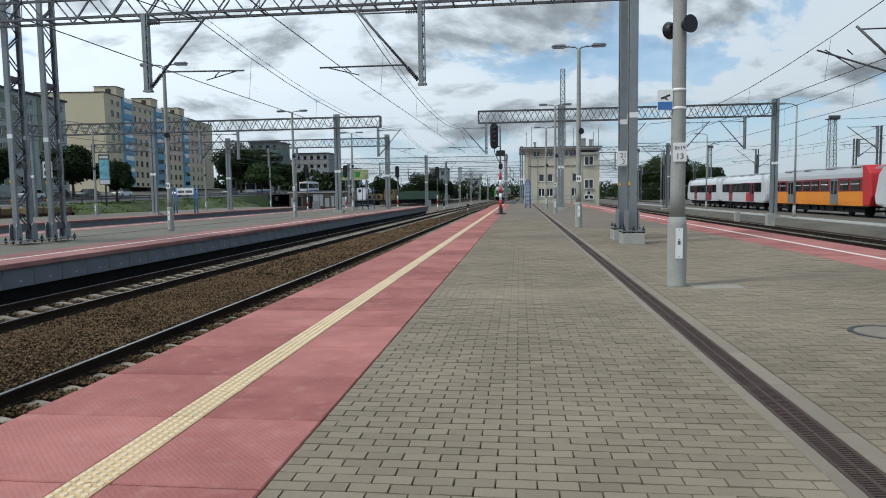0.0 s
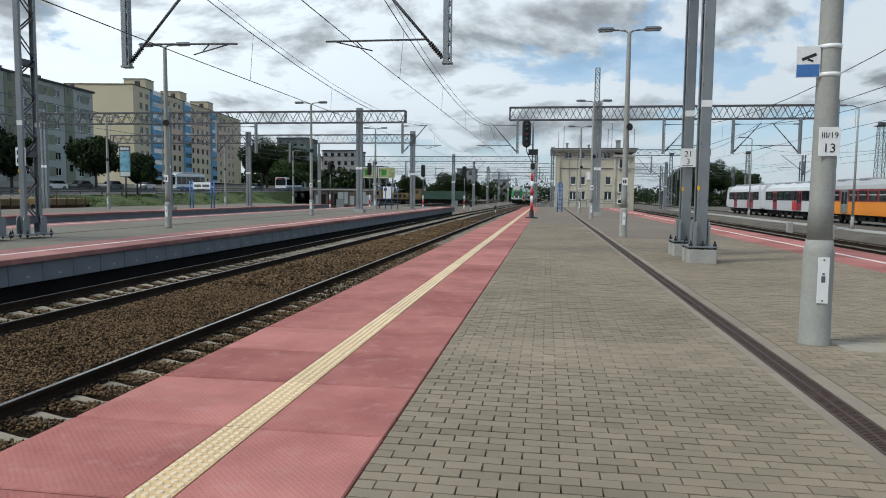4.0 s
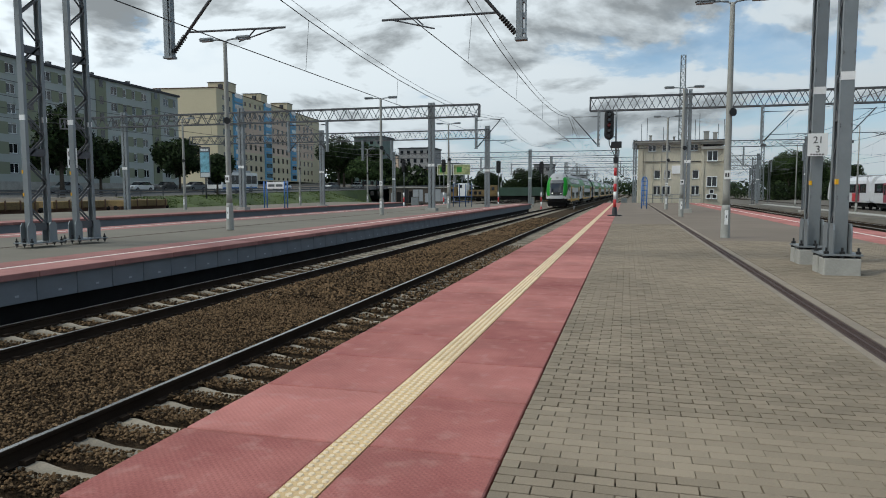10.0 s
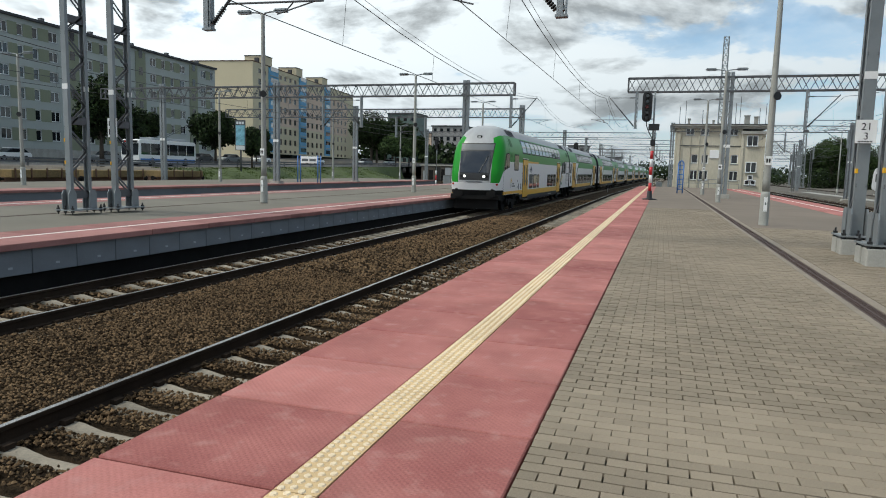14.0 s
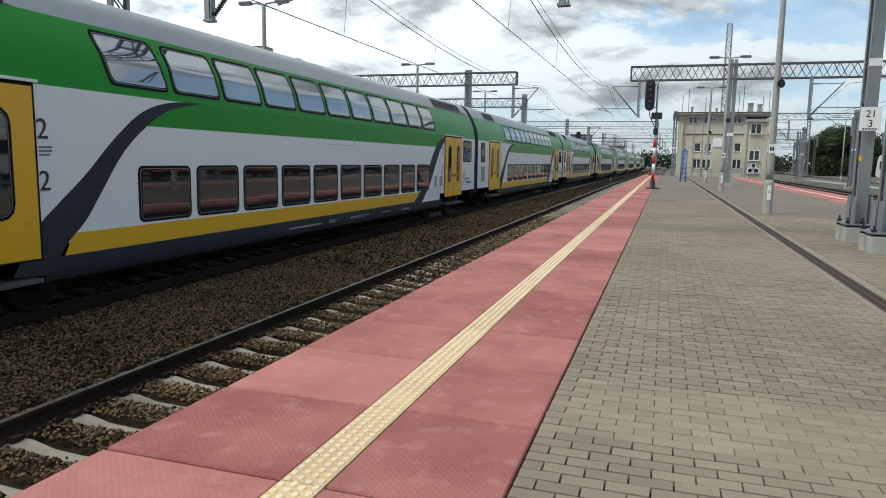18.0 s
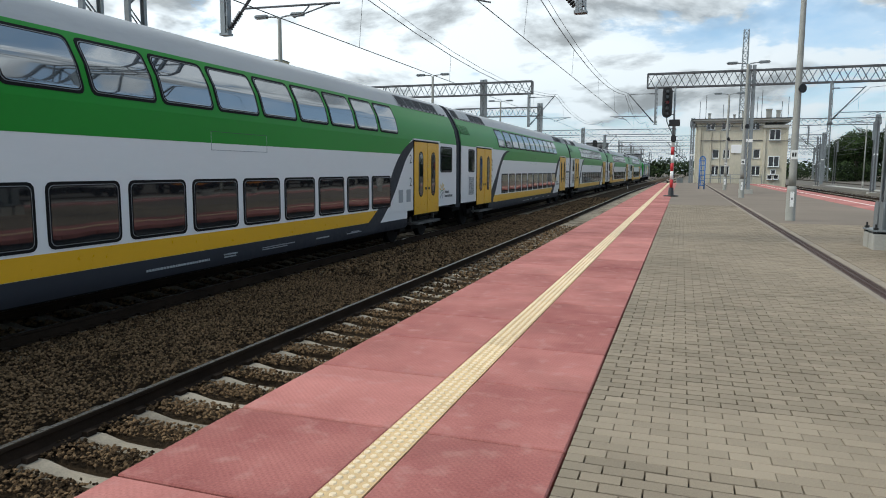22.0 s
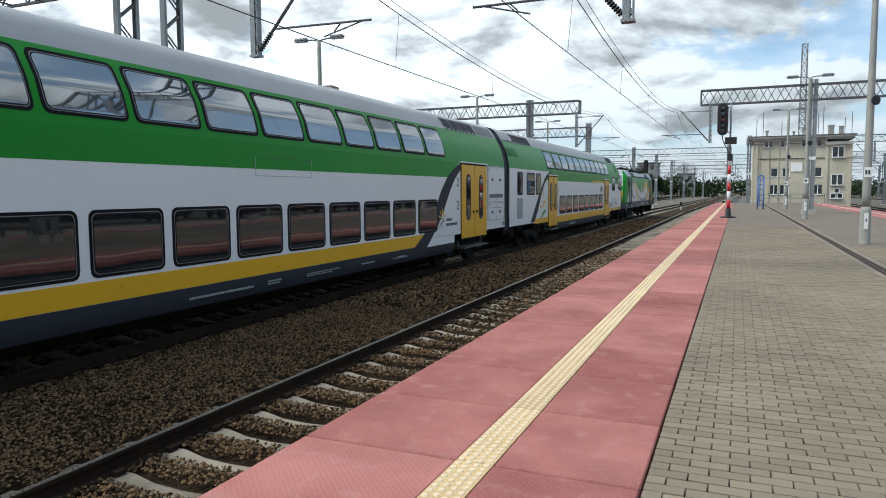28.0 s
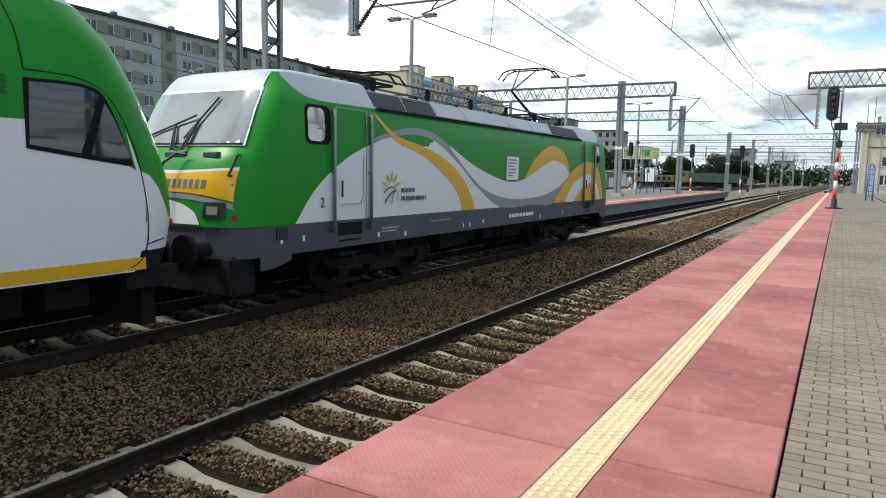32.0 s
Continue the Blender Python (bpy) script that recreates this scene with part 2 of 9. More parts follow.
M["galv_dark"] = surface("weathered_steel", (0.11, 0.113, 0.12), 0.65, metal=0.4, var=0.2, big=1.5, fine=20, bump=0.05)
M["postgrey"] = surface("post_concrete", (0.30, 0.30, 0.275), 0.75, var=0.16, big=1.3, fine=35, bump=0.2)
M["black"] = surface("black_paint", (0.012, 0.012, 0.013), 0.45, var=0.2, bump=0.02)
M["white"] = surface("white_paint", (0.78, 0.78, 0.77), 0.5, var=0.05, bump=0.02)
M["red"] = surface("red_paint", (0.50, 0.025, 0.03), 0.45, var=0.1, bump=0.02)
M["blue"] = surface("blue_paint", (0.05, 0.16, 0.42), 0.45, var=0.12, bump=0.02)
M["coach_white"] = surface("coach_white", (0.71, 0.71, 0.715), 0.34, var=0.02, big=0.25, fine=6, bump=0, rough_var=0.01, spec=0.4, stretch=(1, 0.6, 1.6))
M["coach_green"] = surface("coach_green", (0.016, 0.235, 0.020), 0.33, var=0.03, big=0.3, fine=6, bump=0, rough_var=0.01, spec=0.18)
M["coach_yellow"] = surface("coach_yellow", (0.70, 0.375, 0.006), 0.36, var=0.04, big=0.4, fine=6, bump=0)
M["coach_grey"] = surface("coach_dark_grey", (0.024, 0.027, 0.036), 0.6, spec=0.25, var=0.12, big=0.5, fine=8, bump=0.03)
M["coach_roof"] = surface("coach_roof_grey", (0.335, 0.34, 0.345), 0.4, var=0.1, big=0.5, fine=5, bump=0.05, stretch=(3, 0.5, 1))
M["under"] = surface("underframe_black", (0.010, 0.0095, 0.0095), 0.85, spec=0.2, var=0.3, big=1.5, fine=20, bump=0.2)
M["rubber"] = surface("rubber_seal", (0.006, 0.006, 0.007), 0.7, spec=0.15, var=0.15, bump=0.03)
M["bellows"] = surface("bellows_fabric", (0.03, 0.033, 0.04), 0.75, var=0.15, big=1, fine=30, bump=0.2, stretch=(1, 8, 1))
M["steel"] = surface("worn_steel", (0.22, 0.22, 0.22), 0.4, metal=0.8, var=0.2, big=2, fine=30)
M["step_steel"] = surface("dirty_step_steel", (0.10, 0.10, 0.10), 0.6, metal=0.5, var=0.3, big=2, fine=30)
M["grille"] = surface("grille_dark", (0.05, 0.055, 0.06), 0.6, metal=0.3, var=0.2, bump=0.1)
M["roof_lid"] = surface("roof_lid_grey", (0.10, 0.105, 0.11), 0.45, var=0.12, big=1, fine=10, bump=0.03)
M["vent_green"] = surface("vent_green", (0.012, 0.12, 0.012), 0.5, var=0.1, bump=0.05, spec=0.2)
M["leaf_green"] = surface("badge_green", (0.03, 0.22, 0.03), 0.4, var=0.05, bump=0)
M["sun_yellow"] = surface("badge_yellow", (0.65, 0.42, 0.03), 0.4, var=0.05, bump=0)
M["print_grey"] = surface("print_grey", (0.10, 0.11, 0.12), 0.5, var=0.1, bump=0)
M["loco_grey"] = surface("locomotive_roof_grey", (0.40, 0.415, 0.44), 0.42, var=0.08, big=0.6, fine=8, bump=0.03)
M["loco_sole"] = surface("sole_bar_grey", (0.065, 0.066, 0.08), 0.6, var=0.2, big=1.0, fine=12, bump=0.05)
M["loco_wave"] = surface("grey_wave_paint", (0.24, 0.24, 0.27), 0.36, var=0.04, bump=0)
M["lamp_glass"] = surface("lamp_glass", (0.5, 0.5, 0.48), 0.12, metal=0.6, var=0.1, bump=0)
M["trim_line"] = surface("bright_trim", (0.20, 0.21, 0.22), 0.4, metal=0.3, var=0.1, bump=0)
M["print_pale"] = surface("print_pale", (0.30, 0.32, 0.34), 0.5, var=0.1, bump=0)
M["headlight"] = glow("headlight_lens", (1.0, 0.96, 0.85), 5.0)
M["tail_red"] = surface("tail_lamp_red", (0.35, 0.01, 0.01), 0.2, var=0.05, bump=0)


def glass(name, base, rough=0.03, ior=1.75, waves=0.25):
    m = bpy.data.materials.new(name)
    m.use_nodes = True
    N, L = m.node_tree.nodes, m.node_tree.links
    b = N["Principled BSDF"]
    b.inputs["Base Color"].default_value = (*base, 1)
    b.inputs["Roughness"].default_value = rough
    b.inputs["IOR"].default_value = ior
    b.inputs["Specular IOR Level"].default_value = 0.7
    tc = N.new("ShaderNodeTexCoord")
    t = N.new("ShaderNodeTexNoise")
    t.inputs["Scale"].default_value, t.inputs["Detail"].default_value = 1.1, 1.0
    L.new(tc.outputs["Object"], t.inputs["Vector"])
    bp = N.new("ShaderNodeBump")
    bp.inputs["Strength"].default_value, bp.inputs["Distance"].default_value = waves, 0.012
    L.new(t.outputs[0], bp.inputs["Height"])
    L.new(bp.outputs[0], b.inputs["Normal"])
    return m


M["glass_coach"] = glass("tinted_coach_glass", (0.012, 0.013, 0.015), 0.03, 1.62)
M["glass_sky"] = glass("curved_upper_glass", (0.04, 0.058, 0.072), 0.03, 2.9, 0.06)
M["glass_front"] = glass("bright_front_glass", (0.12, 0.13, 0.13), 0.08, 1.9, 0.05)
M["glass_dark"] = glass("window_glass", (0.012, 0.014, 0.018), 0.05, 1.5)
M["paving_far"] = surface("worn_paving", (0.182, 0.148, 0.118), 0.9, spec=0.2, var=0.14, big=0.25, fine=18, bump=0.2, dist=0.003)
M["white_line"] = surface("white_line", (0.74, 0.68, 0.63), 0.7, var=0.12, big=1.5, fine=30, bump=0.1)
M["border"] = surface("border_stone", (0.226, 0.186, 0.142), 0.85, var=0.15, big=1.5, fine=60, bump=0.2, per_object=0.15)
M["patch"] = surface("pale_new_concrete", (0.285, 0.25, 0.20), 0.85, var=0.15, big=3, fine=60)
M["iron"] = surface("cast_iron", (0.06, 0.06, 0.058), 0.6, metal=0.5, var=0.25, big=4, fine=40, bump=0.3)
M["plaster_grey"] = surface("grey_plaster", (0.36, 0.385, 0.365), 0.85, var=0.07, big=0.12, fine=4, bump=0.05, stretch=(1, 1, 0.5))
M["plaster_olive"] = surface("olive_plaster", (0.215, 0.232, 0.160), 0.85, var=0.07, big=0.12, fine=4, bump=0.05)
M["plaster_beige"] = surface("beige_plaster", (0.56, 0.49, 0.34), 0.85, var=0.06, big=0.1, fine=3, bump=0.05)
M["plaster_pink"] = surface("pink_plaster", (0.60, 0.46, 0.36), 0.85, var=0.06, big=0.1, fine=3, bump=0.05)
M["plaster_blue"] = surface("blue_plaster", (0.15, 0.36, 0.56), 0.8, var=0.08, big=0.12, fine=3, bump=0.05)
M["plaster_cream"] = surface("cream_plaster", (0.49, 0.45, 0.355), 0.85, var=0.16, big=0.35, fine=6, bump=0.1, stretch=(1, 1, 0.4))
M["roof_dark"] = surface("dark_roofing", (0.045, 0.045, 0.05), 0.8, var=0.2, big=0.4, fine=5)
M["grass"] = surface("rough_grass", (0.036, 0.064, 0.014), 0.9, var=0.35, big=0.18, fine=2.5, bump=0.6, dist=0.08, tint=(0.066, 0.088, 0.022))
M["blade"] = surface("grass_blade", (0.036, 0.064, 0.014), 0.9, spec=0.05, var=0.25, big=0.18, fine=2, bump=0, island=0.12, tint=(0.060, 0.082, 0.021))
M["leaf_dark"] = surface("dark_foliage", (0.012, 0.022, 0.008), 0.85, spec=0.2, var=0.3, big=0.35, fine=5, bump=0, island=0.6, tint=(0.023, 0.038, 0.012))
M["leaf_mid"] = surface("green_foliage", (0.02, 0.038, 0.011), 0.85, spec=0.2, var=0.3, big=0.35, fine=5, bump=0, island=0.6, tint=(0.038, 0.062, 0.019))
M["bark"] = surface("tree_bark", (0.07, 0.055, 0.042), 0.9, var=0.3, big=1.5, fine=10, bump=0.5)
M["asphalt"] = surface("asphalt", (0.055, 0.055, 0.055), 0.9, var=0.2, big=0.3, fine=12, bump=0.2)
M["wagon_yellow"] = surface("faded_yellow_paint", (0.17, 0.115, 0.045), 0.8, var=0.5, big=0.5, fine=6, bump=0.1)
M["rust"] = surface("rust_brown", (0.10, 0.055, 0.035), 0.85, var=0.35, big=0.7, fine=8, bump=0.2)
M["poster_blue"] = surface("poster_blue", (0.05, 0.33, 0.48), 0.5, var=0.45, big=0.9, fine=3, bump=0, tint=(0.25, 0.5, 0.6))
M["poster_green"] = surface("poster_green", (0.15, 0.20, 0.07), 0.5, var=0.4, big=1.1, fine=2, bump=0, tint=(0.36, 0.38, 0.18))
M["orange"] = surface("orange_paint", (0.75, 0.25, 0.025), 0.4, var=0.06, big=0.4, fine=5, bump=0.02)
M["maroon"] = surface("maroon_paint", (0.20, 0.02, 0.025), 0.4, var=0.1, bump=0.02)
M["crimson"] = surface("crimson_train_paint", (0.23, 0.022, 0.045), 0.4, var=0.1, bump=0.02)
M["emu_white"] = surface("white_train_paint", (0.56, 0.57, 0.59), 0.35, var=0.06, big=0.4, fine=5, bump=0.02)
M["gravel"] = surface("grey_gravel", (0.095, 0.082, 0.064), 0.95, var=0.35, big=0.3, fine=9, bump=0.6, dist=0.03)
# tan wall, its shadow put into the colour as dark brown
M["wall_dark"] = surface("shaded_wall", (0.085, 0.07, 0.058), 0.9, var=0.3, big=0.5, fine=5)
M["blue_dark"] = surface("dark_blue_paint", (0.03, 0.075, 0.19), 0.5, var=0.15, bump=0.02)
M["window_brown"] = surface("brown_window_frame", (0.16, 0.13, 0.105), 0.6, var=0.15, bump=0.02)
M["brick_far"] = surface("brown_brickwork", (0.21, 0.14, 0.105), 0.9, var=0.25, big=0.4, fine=5)
M["green_paint"] = surface("dark_green_paint", (0.03, 0.065, 0.045), 0.6, var=0.2, big=0.5, fine=5)
M["office_green"] = surface("grey_green_cladding", (0.10, 0.15, 0.135), 0.6, var=0.15, big=0.3, fine=3)
M["haze_wall"] = surface("far_pale_wall", (0.29, 0.285, 0.28), 0.9, var=0.08, big=0.1, fine=2, bump=0)
M["far_wood"] = surface("far_woods", (0.055, 0.075, 0.06), 0.9, var=0.3, big=0.06, fine=0.9, bump=0.5, dist=0.5)


def ribbed_pink():
    """The pink slabs: small raised lozenges on the slant, with paler scuffs."""
    m = M["pink"]
    N, L = m.node_tree.nodes, m.node_tree.links
    b = N["Principled BSDF"]
    tc = N["Texture Coordinate"]
    turn = N.new("ShaderNodeMapping")
    turn.inputs["Rotation"].default_value = (0, 0, math.radians(45))
    L.new(tc.outputs["Object"], turn.inputs["Vector"])
    both = N.new("ShaderNodeMath")
    both.operation = "MULTIPLY"
    for k, way in enumerate(("X", "Y")):
        wv = N.new("ShaderNodeTexWave")
        wv.bands_direction = way
        wv.inputs["Scale"].default_value, wv.inputs["Distortion"].default_value, wv.inputs["Detail"].default_value = 11.0, 0.5, 1.0
        L.new(turn.outputs[0], wv.inputs["Vector"])
        L.new(wv.outputs["Fac"], both.inputs[k])
    bp = N.new("ShaderNodeBump")
    bp.inputs["Strength"].default_value, bp.inputs["Distance"].default_value = 0.35, 0.006
    L.new(both.outputs[0], bp.inputs["Height"])
    old = N["Bump"]
    L.new(old.outputs[0], bp.inputs["Normal"])
    L.new(bp.outputs[0], b.inputs["Normal"])
    sc = N.new("ShaderNodeTexNoise")
    sc.inputs["Scale"].default_value, sc.inputs["Detail"].default_value = 6.5, 9.0
    ge = N.new("ShaderNodeNewGeometry")
    L.new(ge.outputs["Position"], sc.inputs["Vector"])
    rp = N.new("ShaderNodeValToRGB")
    rp.color_ramp.elements[0].position, rp.color_ramp.elements[1].position = 0.55, 0.95
    L.new(sc.outputs[0], rp.inputs[0])
    mx = N.new("ShaderNodeMix")
    mx.data_type = "RGBA"
    src = b.inputs["Base Color"].links[0].from_socket
    L.new(rp.outputs[0], mx.inputs[0])
    L.new(src, mx.inputs[6])
    mx.inputs[7].default_value = (0.46, 0.25, 0.225, 1)
    grime = N.new("ShaderNodeTexNoise")
    grime.inputs["Scale"].default_value, grime.inputs["Detail"].default_value = 1.7, 6.0
    L.new(ge.outputs["Position"], grime.inputs["Vector"])
    rg = N.new("ShaderNodeMapRange")
    rg.inputs[1].default_value, rg.inputs[2].default_value, rg.inputs[4].default_value = 0.5, 0.75, 0.32
    L.new(grime.outputs[0], rg.inputs[0])
    my = N.new("ShaderNodeMix")
    my.data_type = "RGBA"
    L.new(rg.outputs[0], my.inputs[0])
    L.new(mx.outputs[2], my.inputs[6])
    my.inputs[7].default_value = (0.225, 0.105, 0.088, 1)
    L.new(my.outputs[2], b.inputs["Base Color"])


ribbed_pink()


# building helpers
def box(bm, x0, x1, y0, y1, z0, z1):
    v = [bm.verts.new(p) for p in ((x0, y0, z0), (x1, y0, z0), (x1, y1, z0), (x0, y1, z0), (x0, y0, z1), (x1, y0, z1), (x1, y1, z1), (x0, y1, z1))]
    for f in ((0, 3, 2, 1), (4, 5, 6, 7), (0, 1, 5, 4), (1, 2, 6, 5), (2, 3, 7, 6), (3, 0, 4, 7)):
        bm.faces.new([v[i] for i in f])
    return v


def rod(bm, a, b, r0, r1=None, n=8, caps=True):
    a, b = Vector(a), Vector(b)
    r1 = r0 if r1 is None else r1
    d = (b - a).normalized()
    u = d.orthogonal().normalized()
    w = d.cross(u)
    rings = []
    for p, r in ((a, r0), (b, r1)):
        rings.append([bm.verts.new(p + r * (math.cos(2 * math.pi * k / n) * u + math.sin(2 * math.pi * k / n) * w)) for k in range(n)])
    for k in range(n):
        f = bm.faces.new((rings[0][k], rings[0][(k + 1) % n], rings[1][(k + 1) % n], rings[1][k]))
        f.smooth = n > 6
    if caps:
        bm.faces.new(rings[0][::-1])
        bm.faces.new(rings[1])


def lathe(bm, profile, n=16, centre=(0, 0)):
    """A turned body from (radius, height) pairs."""
    rings = [[bm.verts.new((centre[0] + r * math.cos(2 * math.pi * k / n), centre[1] + r * math.sin(2 * math.pi * k / n), z)) for k in range(n)] for r, z in profile]
    for a, b in zip(rings, rings[1:]):
        for k in range(n):
            f = bm.faces.new((a[k], a[(k + 1) % n], b[(k + 1) % n], b[k]))
            f.smooth = True
    bm.faces.new(rings[0][::-1])
    bm.faces.new(rings[-1])


def beam(bm, a, b, w, hgt, up=(0, 0, 1)):
    """A square bar from a to b."""
    a, b = Vector(a), Vector(b)
    d = (b - a).normalized()
    side = d.cross(Vector(up))
    if side.length < 1e-4:
        side = d.cross(Vector((1, 0, 0)))
    side.normalize()
    top = side.cross(d)
    q = [(-w / 2, -hgt / 2), (w / 2, -hgt / 2), (w / 2, hgt / 2), (-w / 2, hgt / 2)]
    r0 = [bm.verts.new(a + s * side + t * top) for s, t in q]
    r1 = [bm.verts.new(b + s * side + t * top) for s, t in q]
    for k in range(4):
        bm.faces.new((r0[k], r0[(k + 1) % 4], r1[(k + 1) % 4], r1[k]))
    bm.faces.new(r0[::-1])
    bm.faces.new(r1)


def bevelled(bm, w=0.01, seg=1):
    bmesh.ops.bevel(bm, geom=bm.edges[:], offset=w, segments=seg, affect="EDGES", clamp_overlap=True)
    return bm


def mesh_of(name, bm, mat):
    bmesh.ops.recalc_face_normals(bm, faces=bm.faces)
    me = bpy.data.meshes.new(name)
    bm.to_mesh(me)
    bm.free()
    me.materials.append(mat)
    return me


def part(name, bm, mat, parent=None, label="", m=None):
    """Links a bmesh, or a mesh already made, as one object under a thing or a part."""
    me = bm if isinstance(bm, bpy.types.Mesh) else mesh_of(name, bm, mat)
    ob = new(name, me)
    if parent is not None:
        ob.parent = parent
    if m is not None:
        ob.matrix_basis = m
    if label:
        ob["label"] = label
    return ob


def thing(name, label, category, group="", m=None, kind=""):
    ob = tagged(new(name), label, category, group, kind)
    ob.empty_display_size = 0.2
    if m is not None:
        ob.matrix_basis = m
    return ob


def solid(name, bm, mat, label, category="", group="", kind=""):
    return tagged(part(name, bm, mat), label, category, group, kind)


RAIL = -0.76  # top of rail below the platforms


def track_bend(y):
    """Far up the line the tracks bear a little to one side."""
    return 0.016 * max(0.0, y - 80.0)


# ground: one sheet that reaches the horizon
bm = bmesh.new()
s = 2500
bm.faces.new([bm.verts.new(p) for p in ((-s, -s, -1.24), (s, -s, -1.24), (s, s, -1.24), (-s, s, -1.24))])
solid("ground", bm, M["earth"], "brown earth and cinders of the rail yard", "ground", kind="structure")


def shared_pieces(parent, name, mesh, places):
    for p in places:
        ob = new(name, mesh)
        ob.parent = parent
        ob.location = p


def bulk(name, quads_v, quads_f, mat, parent, label=""):
    """Many small pieces joined into one part."""
    me = bpy.data.meshes.new(name)
    me.from_pydata(quads_v, [], quads_f)
    me.materials.append(mat)
    ob = new(name, me)
    ob.parent = parent
    ob["kind"] = "stuff"
    if label:
        ob["label"] = label
    return ob


def slab_mesh(name, x0, x1, y0, y1, z0, z1, mat, bev=0.008):
    bm = bmesh.new()
    box(bm, x0, x1, y0, y1, z0, z1)
    return mesh_of(name, bevelled(bm, bev), mat)


def tactile_mesh(w, l):
    bm = bmesh.new()
    box(bm, 0, w, 0.004, l - 0.004, -0.07, 0.0)
    nx, ny = 4, 16
    for i in range(nx):
        for j in range(ny):
            x, y = w * (i + 0.5) / nx, l * (j + 0.3 + 0.4 * (i % 2)) / ny
            lo = [bm.verts.new((x + 0.021 * math.cos(k * math.pi / 3), y + 0.021 * math.sin(k * math.pi / 3), 0.0005)) for k in range(6)]
            hi = [bm.verts.new((x + 0.015 * math.cos(k * math.pi / 3), y + 0.015 * math.sin(k * math.pi / 3), 0.007)) for k in range(6)]
            for k in range(6):
                bm.faces.new((lo[k], lo[(k + 1) % 6], hi[(k + 1) % 6], hi[k])).material_index = 1
            bm.faces.new(hi).material_index = 1
    me = mesh_of("tactile_tile", bm, M["yellow_tactile"])
    me.materials.append(M["stud"])
    return me


def grate_mesh(w, l):
    bm = bmesh.new()
    for x in (0.0, w / 2 - 0.012, w - 0.024):
        box(bm, x, x + 0.024, 0.003, l - 0.003, -0.03, 0.0)
    n = 18
    for k in range(n):
        y = l * (k + 0.5) / n
        box(bm, 0.02, w - 0.02, y - 0.007, y + 0.007, -0.028, -0.003)
    return mesh_of("grate", bm, M["drain"])


# the platform that the camera stands on
Y0, Y1 = -12.0, 92.0
platform = thing("platform_1", "wide platform paved in grey brick with pink concrete edges", "platform", kind="structure")
bm = bmesh.new()
box(bm, -1.86, 2.79, Y0, Y1, -1.23, -0.085)
box(bm, 3.02, 9.26, Y0, Y1, -1.23, -0.085)
box(bm, 2.79, 3.02, Y0, Y1, -1.23, -0.2)
part("platform_core", bm, M["joint"], platform, "dark bedding under the paving")
bm = bmesh.new()
box(bm, -1.92, -1.865, Y0, Y1, -1.23, -0.09)
box(bm, 9.265, 9.32, Y0, Y1, -1.23, -0.09)
part("platform_wall", bm, M["kerbgrey"], platform)
# far stretch, where single bricks cannot be told apart
bm = bmesh.new()
box(bm, 0.0, 2.7, Y0, -2.9, -0.08, -0.003)
box(bm, 3.145, 7.4, Y0, -2.9, -0.08, -0.003)
box(bm, 0.0, 2.7, 36.0, Y1, -0.08, -0.003)
box(bm, 3.145, 7.4, 26.0, Y1, -0.08, -0.003)
part("worn_paving", bm, M["paving_far"], platform)
# the band between edge and yard
pale = bmesh.new()
box(pale, 3.72, 4.42, 9.05, 9.5, -0.08, 0.004)
part("patched_paving", pale, M["patch"], platform, "pale repaired patch beside the post")

LY0, BRICK0 = -11.9, -2.9
n_slab = int(Y1 - LY0)
shared_pieces(platform, "edge_slab", slab_mesh("edge_slab", -1.0, 0.0, 0.009, 0.991, -0.1, 0.0, M["pink"]), [(-1.0, LY0 + k, 0) for k in range(n_slab)])
shared_pieces(platform, "inner_slab", slab_mesh("inner_slab", 0.0, 0.775, 0.009, 0.991, -0.1, 0.0, M["pink"]), [(-0.78, LY0 + k, 0) for k in range(n_slab)])
shared_pieces(platform, "tactile_tile", tactile_mesh(0.213, 1.0), [(-0.996, LY0 + k, 0.001) for k in range(n_slab)])
shared_pieces(platform, "yard_slab", slab_mesh("yard_slab", 0.0, 0.94, 0.006, 1.994, -0.1, 0.0, M["pink"]), [(7.405, LY0 + 2 * k, 0) for k in range(n_slab // 2)] + [(8.46, LY0 + 2 * k, 0) for k in range(n_slab // 2)])
shared_pieces(platform, "line_tile", slab_mesh("line_tile", 0.0, 0.1, 0.004, 1.996, -0.1, 0.004, M["white_line"], 0.003), [(8.352, LY0 + 2 * k, 0) for k in range(n_slab // 2)])
shared_pieces(platform, "drain_grate", grate_mesh(0.205, 0.5), [(2.802, LY0 + 0.5 * k, -0.006) for k in range(int((Y1 - LY0) * 2))])
edge = slab_mesh("border_stone", 0.0, 0.09, 0.003, 0.997, -0.1, -0.001, M["border"], 0.006)
shared_pieces(platform, "border_stone", edge, [(2.708, LY0 + k, 0) for k in range(n_slab)])
shared_pieces(platform, "border_stone", slab_mesh("border_stone", 0.0, 0.125, 0.003, 0.997, -0.1, -0.001, M["border"], 0.006), [(3.012, LY0 + k, 0) for k in range(n_slab)])


